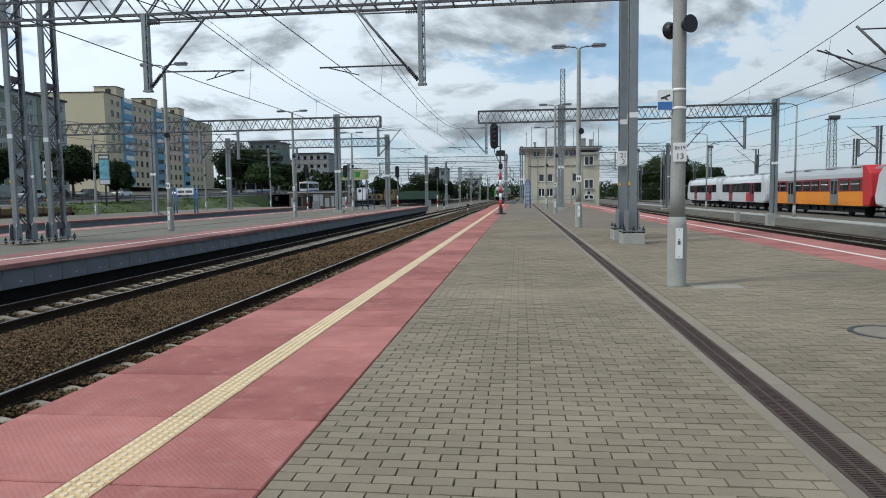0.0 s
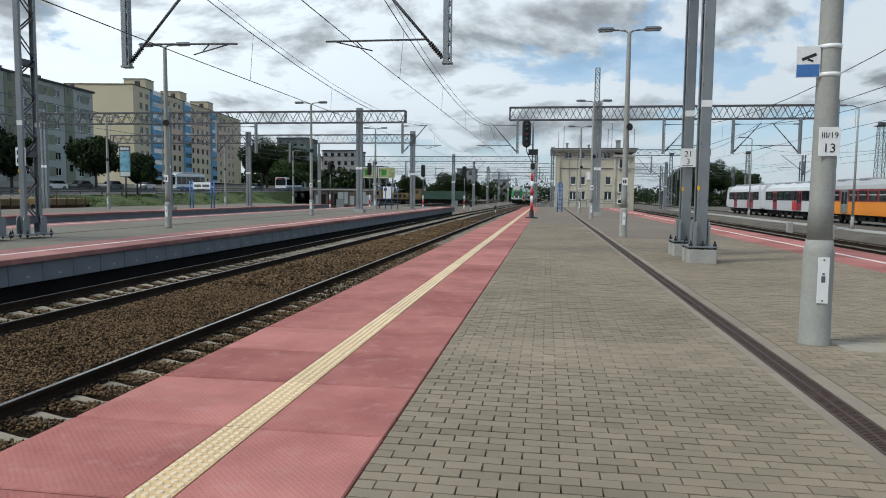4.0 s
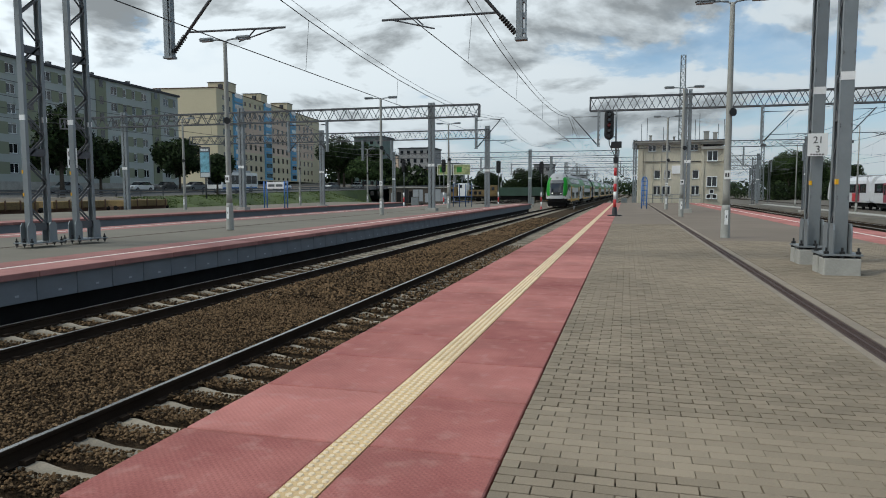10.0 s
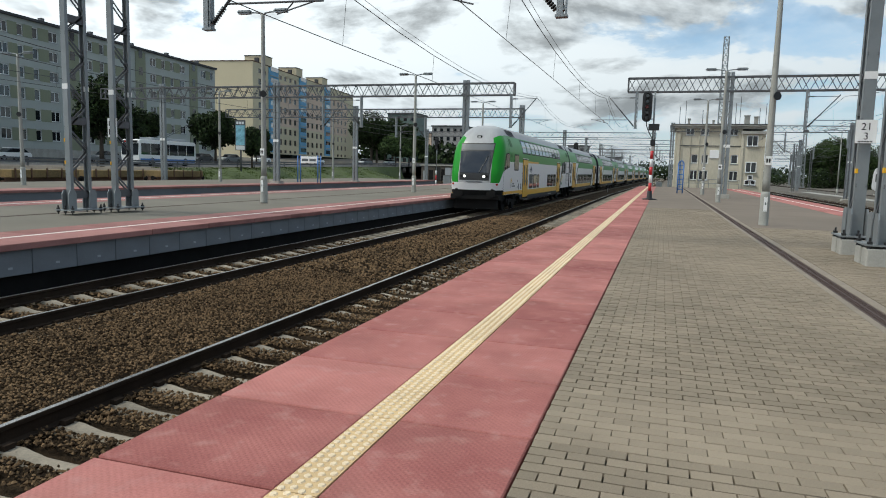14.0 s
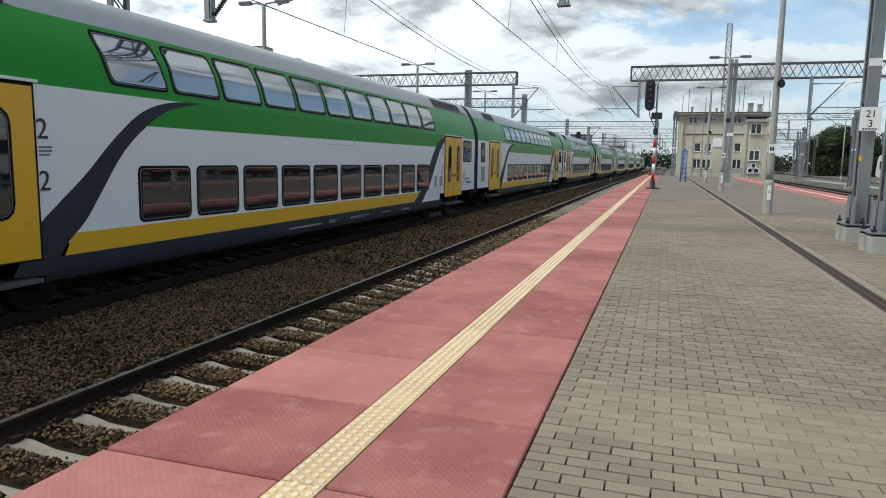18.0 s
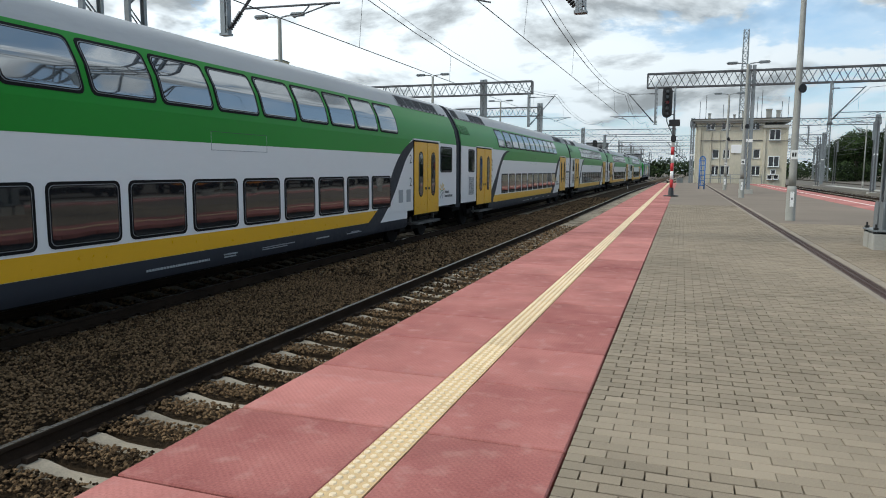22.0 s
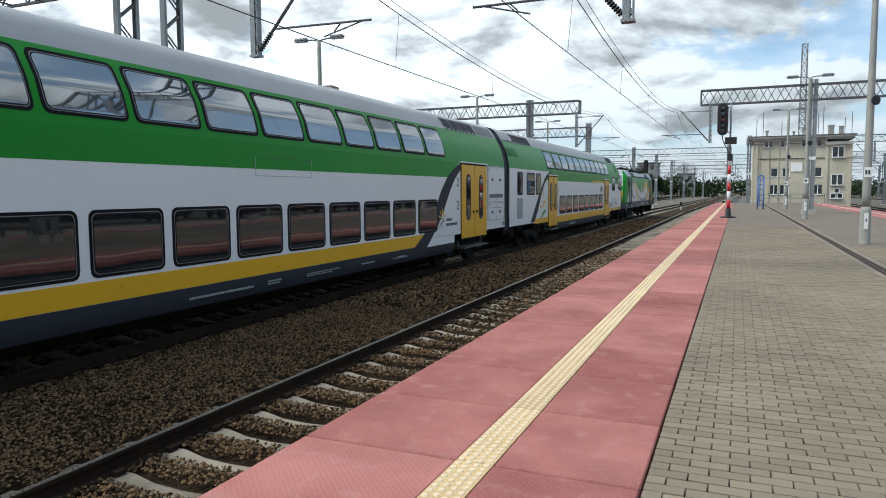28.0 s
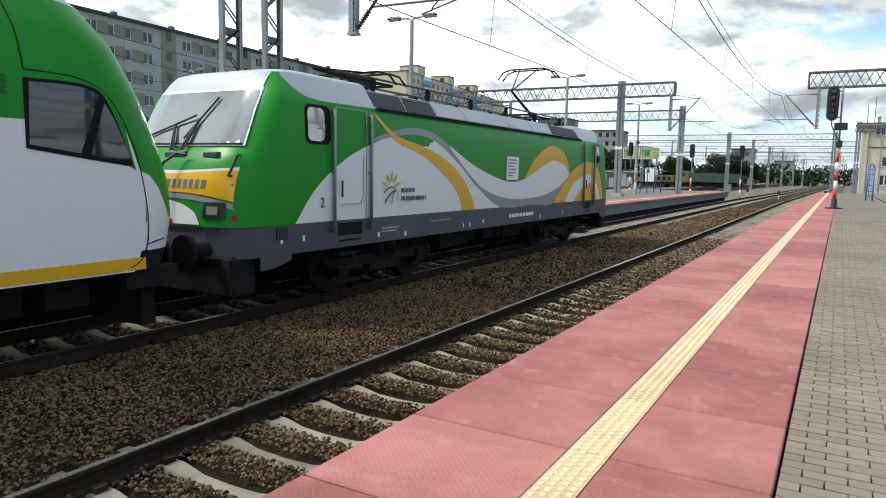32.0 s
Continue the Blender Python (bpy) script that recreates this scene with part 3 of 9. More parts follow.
def lay_bricks():
    """Grey brick pavers, 20 by 10 cm in running bond; the nearest ones single, the others joined."""
    rnd = random.Random(5)
    proto = []
    for k in range(4):
        bm = bmesh.new()
        v = box(bm, 0.0016, 0.1984, 0.0022, 0.0978, -0.06, 0.0)
        proto.append(mesh_of("paver", bevelled(bm, 0.003), M["paver"]))
    vs, fs = [], []
    singles = 0
    for row in range(int((36.0 - BRICK0) / 0.1)):
        y = BRICK0 + 0.1 * row
        for lo, hi in ((0.006, 2.704), (3.142, 7.4)):
            if lo > 3 and y > 26:
                continue
            x = lo - (0.1 if row % 2 else 0.0)
            while x < hi - 0.02:
                a, b = max(x, lo), min(x + 0.2, hi)
                dz = rnd.uniform(-0.0025, 0.002)
                if 8.0 < y < 9.05 and b - a > 0.19 and lo < 1 and singles < 300:
                    ob = new("paver", proto[rnd.randrange(4)])
                    ob.parent = platform
                    ob.location = (a, y, dz)
                    singles += 1
                elif b - a > 0.03:
                    g, h, e = 0.0026, 0.003, 0.0046
                    o = len(vs)
                    c = rnd.uniform(-0.002, 0.002)
                    vs.extend(((a + 0.002, y + g, dz - 0.03), (b - 0.002, y + g, dz - 0.03), (b - 0.002, y + 0.1 - g, dz - 0.03), (a + 0.002, y + 0.1 - g, dz - 0.03), (a + e, y + g + h, dz), (b - e, y + g + h, dz + c), (b - e, y + 0.1 - g - h, dz + c), (a + e, y + 0.1 - g - h, dz)))
                    fs.extend(((o + 4, o + 5, o + 6, o + 7), (o, o + 1, o + 5, o + 4), (o + 1, o + 2, o + 6, o + 5), (o + 2, o + 3, o + 7, o + 6), (o + 3, o, o + 4, o + 7)))
                x += 0.2
    bulk("brick_paving", vs, fs, M["paver"], platform, "worn grey brick pavers in running bond")


# manhole cover set in the paving
mh = thing("manhole_cover", "round cast-iron manhole cover set in grey paving", "manhole cover", m=pose(4.78, 6.0, 0.0))
bm = bmesh.new()
lathe(bm, ((0.36, -0.02), (0.36, 0.006), (0.31, 0.006), (0.31, 0.002)), 28)
part("rim", bm, M["iron"], mh)
bm = bmesh.new()
lathe(bm, ((0.305, -0.02), (0.305, 0.004)), 28)
part("lid", bm, M["border"], mh, "concrete-filled lid")


# tracks
def sleeper_mesh():
    bm = bmesh.new()
    st = ((-1.3, 0.17, 0.13), (-1.27, 0.19, 0.19), (-0.95, 0.215, 0.2), (-0.55, 0.215, 0.2), (-0.3, 0.175, 0.155), (0.0, 0.165, 0.15), (0.3, 0.175, 0.155), (0.55, 0.215, 0.2), (0.95, 0.215, 0.2), (1.27, 0.19, 0.19), (1.3, 0.17, 0.13))
    rows = []
    for x, h, w in st:
        rows.append([bm.verts.new((x, y, z)) for y, z in ((-w * 0.62, -0.22), (-w * 0.56, h - 0.26), (-w * 0.40, h - 0.215), (w * 0.40, h - 0.215), (w * 0.56, h - 0.26), (w * 0.62, -0.22))])
    for a, b in zip(rows, rows[1:]):
        for k in range(6):
            bm.faces.new((a[k], a[(k + 1) % 6], b[(k + 1) % 6], b[k]))
    bm.faces.new(rows[0])
    bm.faces.new(rows[-1])
    return mesh_of("sleeper", bm, M["sleeper"])


SLEEPER = sleeper_mesh()
RAILSEC = ((-0.07, -0.172), (-0.07, -0.16), (-0.012, -0.145), (-0.009, -0.05), (-0.036, -0.035), (-0.036, -0.006), (-0.03, 0.0), (0.03, 0.0), (0.036, -0.006), (0.036, -0.035), (0.009, -0.05), (0.012, -0.145), (0.07, -0.16), (0.07, -0.172))


def run_of(bm, sec, xs):
    rows = [[bm.verts.new((x + p, y, z)) for p, z in sec] for x, y in xs]
    n = len(sec)
    for a, b in zip(rows, rows[1:]):
        for k in range(n):
            bm.faces.new((a[k], a[(k + 1) % n], b[(k + 1) % n], b[k]))
    bm.faces.new(rows[0])
    bm.faces.new(rows[-1][::-1])


def lay_track(name, x, y0, y1, near, far_end, label, shine=True, z=RAIL):
    t = thing(name, label, "railway track", "tracks", m=pose(0, 0, z), kind="structure")
    for s in (-0.753, 0.753):
        path = [(x + s + track_bend(y), y) for y in (y0, 40, 80, 140, far_end) if y <= far_end]
        bm = bmesh.new()
        run_of(bm, RAILSEC, path)
        r = part("rail", bm, M["rail_side"], t, "rusty steel rail")
        if shine:
            bm = bmesh.new()
            run_of(bm, ((-0.027, -0.002), (-0.027, 0.002), (0.027, 0.002), (0.027, -0.002)), path)
            part("running_face", bm, M["rail_top"], r, "polished rail head")
    n = int((y1 - y0) / 0.6)
    for k in range(n):
        y = y0 + 0.6 * k
        if k * 0.6 + y0 > near:
            break
        ob = new("sleeper", SLEEPER)
        ob.parent = t
        ob.location = (x + track_bend(y), y, -0.172)
    bm = bmesh.new()
    y = near
    while y < far_end:
        xx = x + track_bend(y)
        box(bm, xx - 1.3, xx + 1.3, y, y + 0.26, -0.25, -0.18)
        y += 0.6
    tagged(part("far_sleepers", bm, M["sleeper"], t), kind="stuff")
    bm = bmesh.new()
    for k in range(min(n, int((36 - y0) / 0.6))):
        y = y0 + 0.6 * k
        for s in (-0.753, 0.753):
            for d in (-0.1, 0.1):
                box(bm, x + s + d - 0.035, x + s + d + 0.035, y - 0.05, y + 0.05, -0.175, -0.125)
    tagged(part("rail_clips", bm, M["rail_side"], t), kind="stuff")
    return t


AX1, AX2 = -3.78, -8.62
lay_track("track_1", AX1, -10.0, 100.0, 90.0, 420.0, "railway track on concrete sleepers along the platform")
lay_track("track_2", AX2, -10.0, 100.0, 90.0, 420.0, "railway track on concrete sleepers below the far platform")


def bed(name, x0, x1, y0, y1, z, label, nx=8):
    bm = bmesh.new()
    rows = []
    ny = int((y1 - y0) / 1.5)
    for j in range(ny + 1):
        y = y0 + (y1 - y0) * j / ny
        rows.append([bm.verts.new((x0 + (x1 - x0) * i / nx + track_bend(y), y, z + 0.03 * noise.noise(Vector((i * 0.7, y * 0.4, z))))) for i in range(nx + 1)])
    for a, b in zip(rows, rows[1:]):
        for i in range(nx):
            bm.faces.new((a[i], a[i + 1], b[i + 1], b[i]))
    return solid(name, bm, M["ballast"], label, "ballast", kind="structure")


bed("ballast_bed", -10.3, -1.9, -12, 420, -1.0, "brown crushed-stone ballast between the platforms", 14)


def ballast_stones():
    """Loose stones on the ballast: heaped between the tracks, low between the sleepers."""
    rng = np.random.default_rng(3)
    V, F = [], []
    base = np.array(((1, 0, 0), (-1, 0, 0), (0, 1, 0), (0, -1, 0), (0, 0, 1), (0, 0, -1)), float)
    tri = ((0, 2, 4), (2, 1, 4), (1, 3, 4), (3, 0, 4), (2, 0, 5), (1, 2, 5), (3, 1, 5), (0, 3, 5))
    def level(x):
        # heap between the tracks, hollows inside them
        if -7.66 < x < -4.62:
            return -0.925 + 0.06 * math.sin((x + 7.66) / 3.04 * math.pi)
        if x >= -4.62:
            return -0.932
        if -9.95 < x <= -6.9:
            return -0.975
        return -0.98
    for x0, x1, y0, y1, dens, size in ((-7.66, -4.4, 5.5, 18, 1000, 0.0215), (-7.66, -4.4, 18, 40, 190, 0.042), (-7.2, -4.6, 40, 64, 45, 0.065), (-4.4, -2.0, 4.0, 16, 1050, 0.0215), (-4.4, -2.0, 16, 34, 170, 0.036), (-10.2, -7.4, 8, 26, 210, 0.034), (-7.4, -4.4, -4, 5.5, 150, 0.036), (-4.4, -2.0, -4, 4.0, 170, 0.034), (-10.2, -7.66, -4, 8, 150, 0.036)):
        n = int((x1 - x0) * (y1 - y0) * dens)
        xs, ys = rng.uniform(x0, x1, n), rng.uniform(y0, y1, n)
        for x, y in zip(xs, ys):
            off = (y + 10.0 + 0.3) % 0.6 - 0.3
            if abs(off) < 0.12 and (abs(x - AX1) < 1.22 or -1.22 < x - AX2 < 1.0):
                continue
            q = rng.uniform(0.55, 1.35) * size
            pts = base * rng.uniform(0.6, 1.15, (6, 1)) * (q, q, q * 0.8)
            a = rng.uniform(0, 6.28)
            c, s = math.cos(a), math.sin(a)
            t = rng.uniform(-0.5, 0.5)
            ct, st = math.cos(t), math.sin(t)
            px, py, pz = pts[:, 0], pts[:, 1] * ct - pts[:, 2] * st, pts[:, 1] * st + pts[:, 2] * ct
            z = level(x) + rng.uniform(-0.012, 0.022)
            o = len(V)
            V.extend(zip((x + px * c - py * s).tolist(), (y + px * s + py * c).tolist(), (z + pz).tolist()))
            F.extend((o + i, o + j, o + k) for i, j, k in tri)
    me = bpy.data.meshes.new("ballast_stones")
    me.from_pydata(V, [], F)
    me.materials.append(M["stone"])
    tagged(new("ballast_stones", me), "brown and grey crushed stones between the rails", "ballast", kind="stuff")


ballast_stones()

# the platform across the tracks
p2 = thing("platform_2", "platform of grey-brown paving with pink edges across the tracks", "platform", kind="structure")
ZB = -0.03
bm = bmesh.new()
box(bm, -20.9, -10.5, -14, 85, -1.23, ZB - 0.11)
# near-black colour stands in for the shade below the wall panels
part("platform_core", bm, M["under"], p2, "recessed footing, blackened for the shade under the wall panels")
bm = bmesh.new()
box(bm, -19.0, -12.15, -14, 85, ZB - 0.11, ZB - 0.004)
part("worn_paving", bm, M["paving_old"], p2)
wall = slab_mesh("wall_panel", 0, 0.12, 0.006, 0.994, -0.58, -0.115, M["kerbgrey"])
shared_pieces(p2, "wall_panel", wall, [(-10.36, -13 + k, ZB) for k in range(98)])
mark = slab_mesh("wall_mark", 0, 0.004, 0, 0.09, -0.02, 0.02, M["print_pale"], 0.001)
shared_pieces(p2, "wall_mark", mark, [(-10.238, 2.5 + 1.0 * k, ZB - 0.44) for k in range(40)])
shared_pieces(p2, "edge_slab", slab_mesh("edge_slab", 0, 0.94, 0.006, 1.994, -0.12, 0, M["pink_old"]), [(-11.09, -13 + 2 * k, ZB) for k in range(49)] + [(-12.14, -13 + 2 * k, ZB) for k in range(49)])
shared_pieces(p2, "line_tile", slab_mesh("line_tile", 0, 0.1, 0.004, 1.996, -0.1, 0.004, M["white_line"], 0.003), [(-11.195, -13 + 2 * k, ZB) for k in range(49)])
shared_pieces(p2, "edge_slab", slab_mesh("edge_slab", 0, 1.9, 0.006, 3.994, -0.12, 0, M["pink_old"]), [(-20.95, -13 + 4 * k, ZB) for k in range(24)])
shared_pieces(p2, "line_tile", slab_mesh("line_tile", 0, 0.1, 0.004, 3.996, -0.1, 0.008, M["white_line"], 0.003), [(-19.95, -13 + 4 * k, ZB) for k in range(24)])
bm = bmesh.new()
box(bm, -15.6, -15.45, -14, 85, ZB - 0.05, ZB + 0.004)
part("drain", bm, M["drain"], p2, "dark drainage channel")

# the third platform and the tracks before it
p3 = thing("platform_3", "low grey platform beyond the second pair of tracks", "platform", kind="structure")
bm = bmesh.new()
box(bm, -39, -28.1, -10, 92, -1.23, -0.13)
part("platform_core", bm, M["kerbgrey"], p3)
bm = bmesh.new()
box(bm, -39, -30, -10, 92, -0.1, -0.01)
part("worn_paving", bm, M["paving_old"], p3)
shared_pieces(p3, "edge_slab", slab_mesh("edge_slab", 0, 1.95, 0.006, 3.994, -0.13, 0, M["pink_old"]), [(-29.98, -9 + 4 * k, 0) for k in range(25)])
for n, x in ((3, -22.7), (4, -26.3), (5, -42.2)):
    lay_track("track_%d" % n, x, 0.0, 60.0, 6.0, 300.0, "rusty railway track beyond the platform", n != 5)
bed("ballast_bed_2", -28.2, -20.8, -10, 300, -0.98, "dark ballast between the platforms", 6)


# the double-deck train and its electric locomotive
PROF = ((0.49, 1.35), (0.56, 1.38), (0.75, 1.39), (2.64, 1.39), (3.10, 1.385), (3.30, 1.36), (3.65, 1.28), (3.97, 1.13), (4.09, 1.06), (4.25, 0.96), (4.42, 0.84), (4.53, 0.70), (4.60, 0.50), (4.635, 0.28), (4.65, 0.0))
LOCO_PROF = ((0.87, 1.45), (2.9, 1.47), (3.25, 1.44), (3.36, 1.40), (3.76, 1.14), (3.81, 1.05), (3.84, 0.0))


def half_width(z, prof):
    if z <= prof[0][0]:
        return prof[0][1]
    for (z0, x0), (z1, x1) in zip(prof, prof[1:]):
        if z <= z1:
            return x0 + (x1 - x0) * (z - z0) / (z1 - z0)
    return prof[-1][1]


def patch(bm, fn, nu, nv, side, off=0.006, prof=PROF, deep=0.02):
    """A skin on the side of a vehicle. fn(u, v) gives the place along it and the height; side is 1 or -1. It has closed edges of its own depth."""
    def at(u, v, o):
        y, z = fn(u, v)
        return bm.verts.new((side * (half_width(z, prof) + o), y, z))
    g = [[at(i / nu, j / nv, off) for j in range(nv + 1)] for i in range(nu + 1)]
    for i in range(nu):
        for j in range(nv):
            f = bm.faces.new((g[i][j], g[i + 1][j], g[i + 1][j + 1], g[i][j + 1]))
            f.smooth = True
    rim = [(i, 0) for i in range(nu)] + [(nu, j) for j in range(nv)] + [(i, nv) for i in range(nu, 0, -1)] + [(0, j) for j in range(nv, 0, -1)]
    edge = [at(i / nu, j / nv, off) for i, j in rim]
    back = [at(i / nu, j / nv, off - deep) for i, j in rim]
    for k in range(len(rim)):
        bm.faces.new((edge[k], edge[(k + 1) % len(rim)], back[(k + 1) % len(rim)], back[k]))
    return bm


def rounded(y0, y1, z0, z1, r, lean=0.0):
    """A window outline with round corners; lean shifts its top along the vehicle."""
    def fn(u, v):
        e = min(v, 1 - v) * (z1 - z0)
        cut = r - math.sqrt(max(0.0, r * r - (r - e) ** 2)) if e < r else 0.0
        return y0 + cut + (y1 - y0 - 2 * cut) * u + lean * v, z0 + (z1 - z0) * v
    return fn


def ease_v(fn):
    """Packs the rows towards top and bottom, where corners are round."""
    return lambda u, v: fn(u, (1 - math.cos(math.pi * v)) / 2)


def rect(y0, y1, z0, z1):
    return lambda u, v: (y0 + (y1 - y0) * u, z0 + (z1 - z0) * v)


def skin(name, parent, fn, mat, side, nu=1, nv=1, off=0.006, prof=PROF, label="", deep=0.02):
    return part(name, patch(bmesh.new(), fn, nu, nv, side, off, prof, deep), M[mat], parent, label)


def train_window(parent, y0, y1, z0, z1, side, r=0.09, lean=0.0, pane="glass_coach", prof=PROF, name="window", split=False):
    """A window in a black rubber seal with a thin bright lip round the glass."""
    bm = bmesh.new()
    patch(bm, ease_v(rounded(y0, y1, z0, z1, r, lean)), 4, 12, side, 0.008, prof)
    n = len(bm.faces)
    k = 0.042
    patch(bm, ease_v(rounded(y0 + k, y1 - k, z0 + k, z1 - k, r * 0.8, lean)), 4, 12, side, 0.0105, prof, 0.003)
    for q, f in enumerate(bm.faces):
        f.material_index = 1 if q >= n else 0
    k = 0.052
    n = len(bm.faces)
    patch(bm, ease_v(rounded(y0 + k, y1 - k, z0 + k, z1 - k, r * 0.78, lean)), 4, 12, side, 0.0125, prof, 0.003)
    for q, f in enumerate(bm.faces):
        if q >= n:
            f.material_index = 0
    w = part(name, bm, M["rubber"], parent, "black rubber seal with a thin bright lip")
    w.data.materials.append(M["trim_line"])
    k = 0.066
    skin("pane", w, ease_v(rounded(y0 + k, y1 - k, z0 + k, z1 - k, r * 0.72, lean)), pane, side, 4, 12, 0.0155, prof, "reflecting tinted glass", 0.004)
    if split:
        skin("glazing_bar", w, rect(y0 + k, y1 - k, z1 - 0.33, z1 - 0.30), "rubber", side, 1, 1, 0.019, prof, "", 0.003)
    return w


def train_door(parent, y0, y1, side, z0=0.83, z1=3.06):
    mid = (y0 + y1) / 2
    skin("door_frame", parent, rect(y0 - 0.05, y1 + 0.05, z0 - 0.03, z1 + 0.05), "rubber", side, 1, 10, 0.008)
    for a, b in ((y0, mid - 0.022), (mid + 0.022, y1)):
        leaf = skin("door_leaf", parent, rect(a, b, z0, z1), "coach_yellow", side, 1, 10, 0.03, label="glossy yellow door leaf")
        c = (a + b) / 2
        train_window(leaf, c - 0.2, c + 0.2, 1.36, z1 - 0.28, side, 0.2, pane="glass_coach", prof=tuple((z, x + 0.026) for z, x in PROF))
        hb = bmesh.new()
        x = side * 1.425
        rod(hb, (x, b - 0.12 if a == y0 else a + 0.12, 1.62), (x + side * 0.02, b - 0.12 if a == y0 else a + 0.12, 1.62), 0.045, n=10)
        part("button", hb, M["black"], leaf, "black push button")
    hd = bmesh.new()
    box(hd, min(side * 1.36, side * 1.44), max(side * 1.36, side * 1.44), y0 - 0.08, y1 + 0.08, z1 + 0.05, z1 + 0.09)
    part("rain_strip", hd, M["coach_white"], parent)
    st = bmesh.new()
    box(st, min(side * 1.15, side * 1.50), max(side * 1.15, side * 1.50), y0 + 0.05, y1 - 0.05, 0.52, 0.58)
    for yy in (y0 + 0.06, y1 - 0.12):
        box(st, min(side * 1.2, side * 1.26), max(side * 1.2, side * 1.26), yy, yy + 0.06, 0.5, 0.76)
    part("step", st, M["step_steel"], parent, "folding steel step")


def digits(parent, text, y, z, side, size, mat="black", x=1.402):
    cu = bpy.data.curves.new("numeral", "FONT")
    cu.body, cu.size, cu.align_x, cu.extrude = text, size, "CENTER", 0.001
    cu.materials.append(M[mat])
    ob = new("numeral", cu)
    ob.parent = parent
    ob.matrix_basis = pose(side * x, y, z, 90, 0, 90 * side)
    return ob


def bars(parent, y0, z0, rows, side, mat="print_grey", x=1.394, h=0.03, gap=0.03, name="lettering"):
    bm = bmesh.new()
    rnd = random.Random(len(rows) + int(y0 * 10))
    for k, w in enumerate(rows):
        z = z0 - k * (h + gap)
        y = y0
        while y < y0 + w:
            q = rnd.uniform(0.6, 1.6) * h * 1.2
            a, b = min(side * x, side * (x + 0.008)), max(side * x, side * (x + 0.008))
            box(bm, a, b, y, min(y + q, y0 + w), z, z + h)
            y += q + h * 0.5
    return tagged(part(name, bm, M[mat], parent), kind="stuff")


def badge(parent, y, z, s, side):
    """The operator's badge as plain shapes: sun rays over a forking road."""
    bm = bmesh.new()
    x0, x1 = side * 1.394, side * 1.402
    def blade(pts):
        f = [bm.verts.new((x1, y + p * s, z + q * s)) for p, q in pts]
        g = [bm.verts.new((x0, y + p * s, z + q * s)) for p, q in pts]
        bm.faces.new(f)
        for k in range(len(f)):
            bm.faces.new((f[k], f[(k + 1) % len(f)], g[(k + 1) % len(f)], g[k]))
    for a in (20, 55, 88, 124, 160):
        c, d = math.cos(radians(a)), math.sin(radians(a))
        blade(((0.42 + 0.2 * c - 0.02 * d, 0.48 + 0.2 * d + 0.02 * c), (0.42 + 0.36 * c - 0.045 * d, 0.48 + 0.36 * d + 0.045 * c), (0.42 + 0.52 * c, 0.48 + 0.52 * d), (0.42 + 0.36 * c + 0.045 * d, 0.48 + 0.36 * d - 0.045 * c), (0.42 + 0.2 * c + 0.02 * d, 0.48 + 0.2 * d - 0.02 * c)))
    part("badge_sun", bm, M["sun_yellow"], parent, "yellow painted sun rays")
    bm = bmesh.new()
    def arc(y0, z0, y1, z1, w0, w1, bow):
        n = 6
        for k in range(n):
            q = []
            for t in (k / n, (k + 1) / n):
                py, pz = y0 + (y1 - y0) * t, z0 + (z1 - z0) * t + bow * math.sin(math.pi * t)
                w = w0 + (w1 - w0) * t
                q.append(((py, pz - w), (py, pz + w)))
            f = [bm.verts.new((x1 + side * 0.001, y + p * s, z + r * s)) for p, r in (q[0][0], q[1][0], q[1][1], q[0][1])]
            bm.faces.new(f)
    arc(0.05, 0.05, 0.62, 0.42, 0.05, 0.02, 0.06)
    arc(0.40, 0.0, 0.62, 0.40, 0.07, 0.02, 0.12)
    arc(0.75, 0.0, 0.66, 0.40, 0.07, 0.02, 0.10)
    part("badge_road", bm, M["print_grey"], parent)
    bm = bmesh.new()
    arc(0.0, 0.34, 0.62, 0.46, 0.03, 0.02, 0.10)
    part("badge_leaf", bm, M["leaf_green"], parent, "green painted leaf")
    bars(parent, y + 0.95 * s, z + 0.34 * s, (0.75 * s, 1.45 * s), side, h=0.13 * s, gap=0.12 * s)


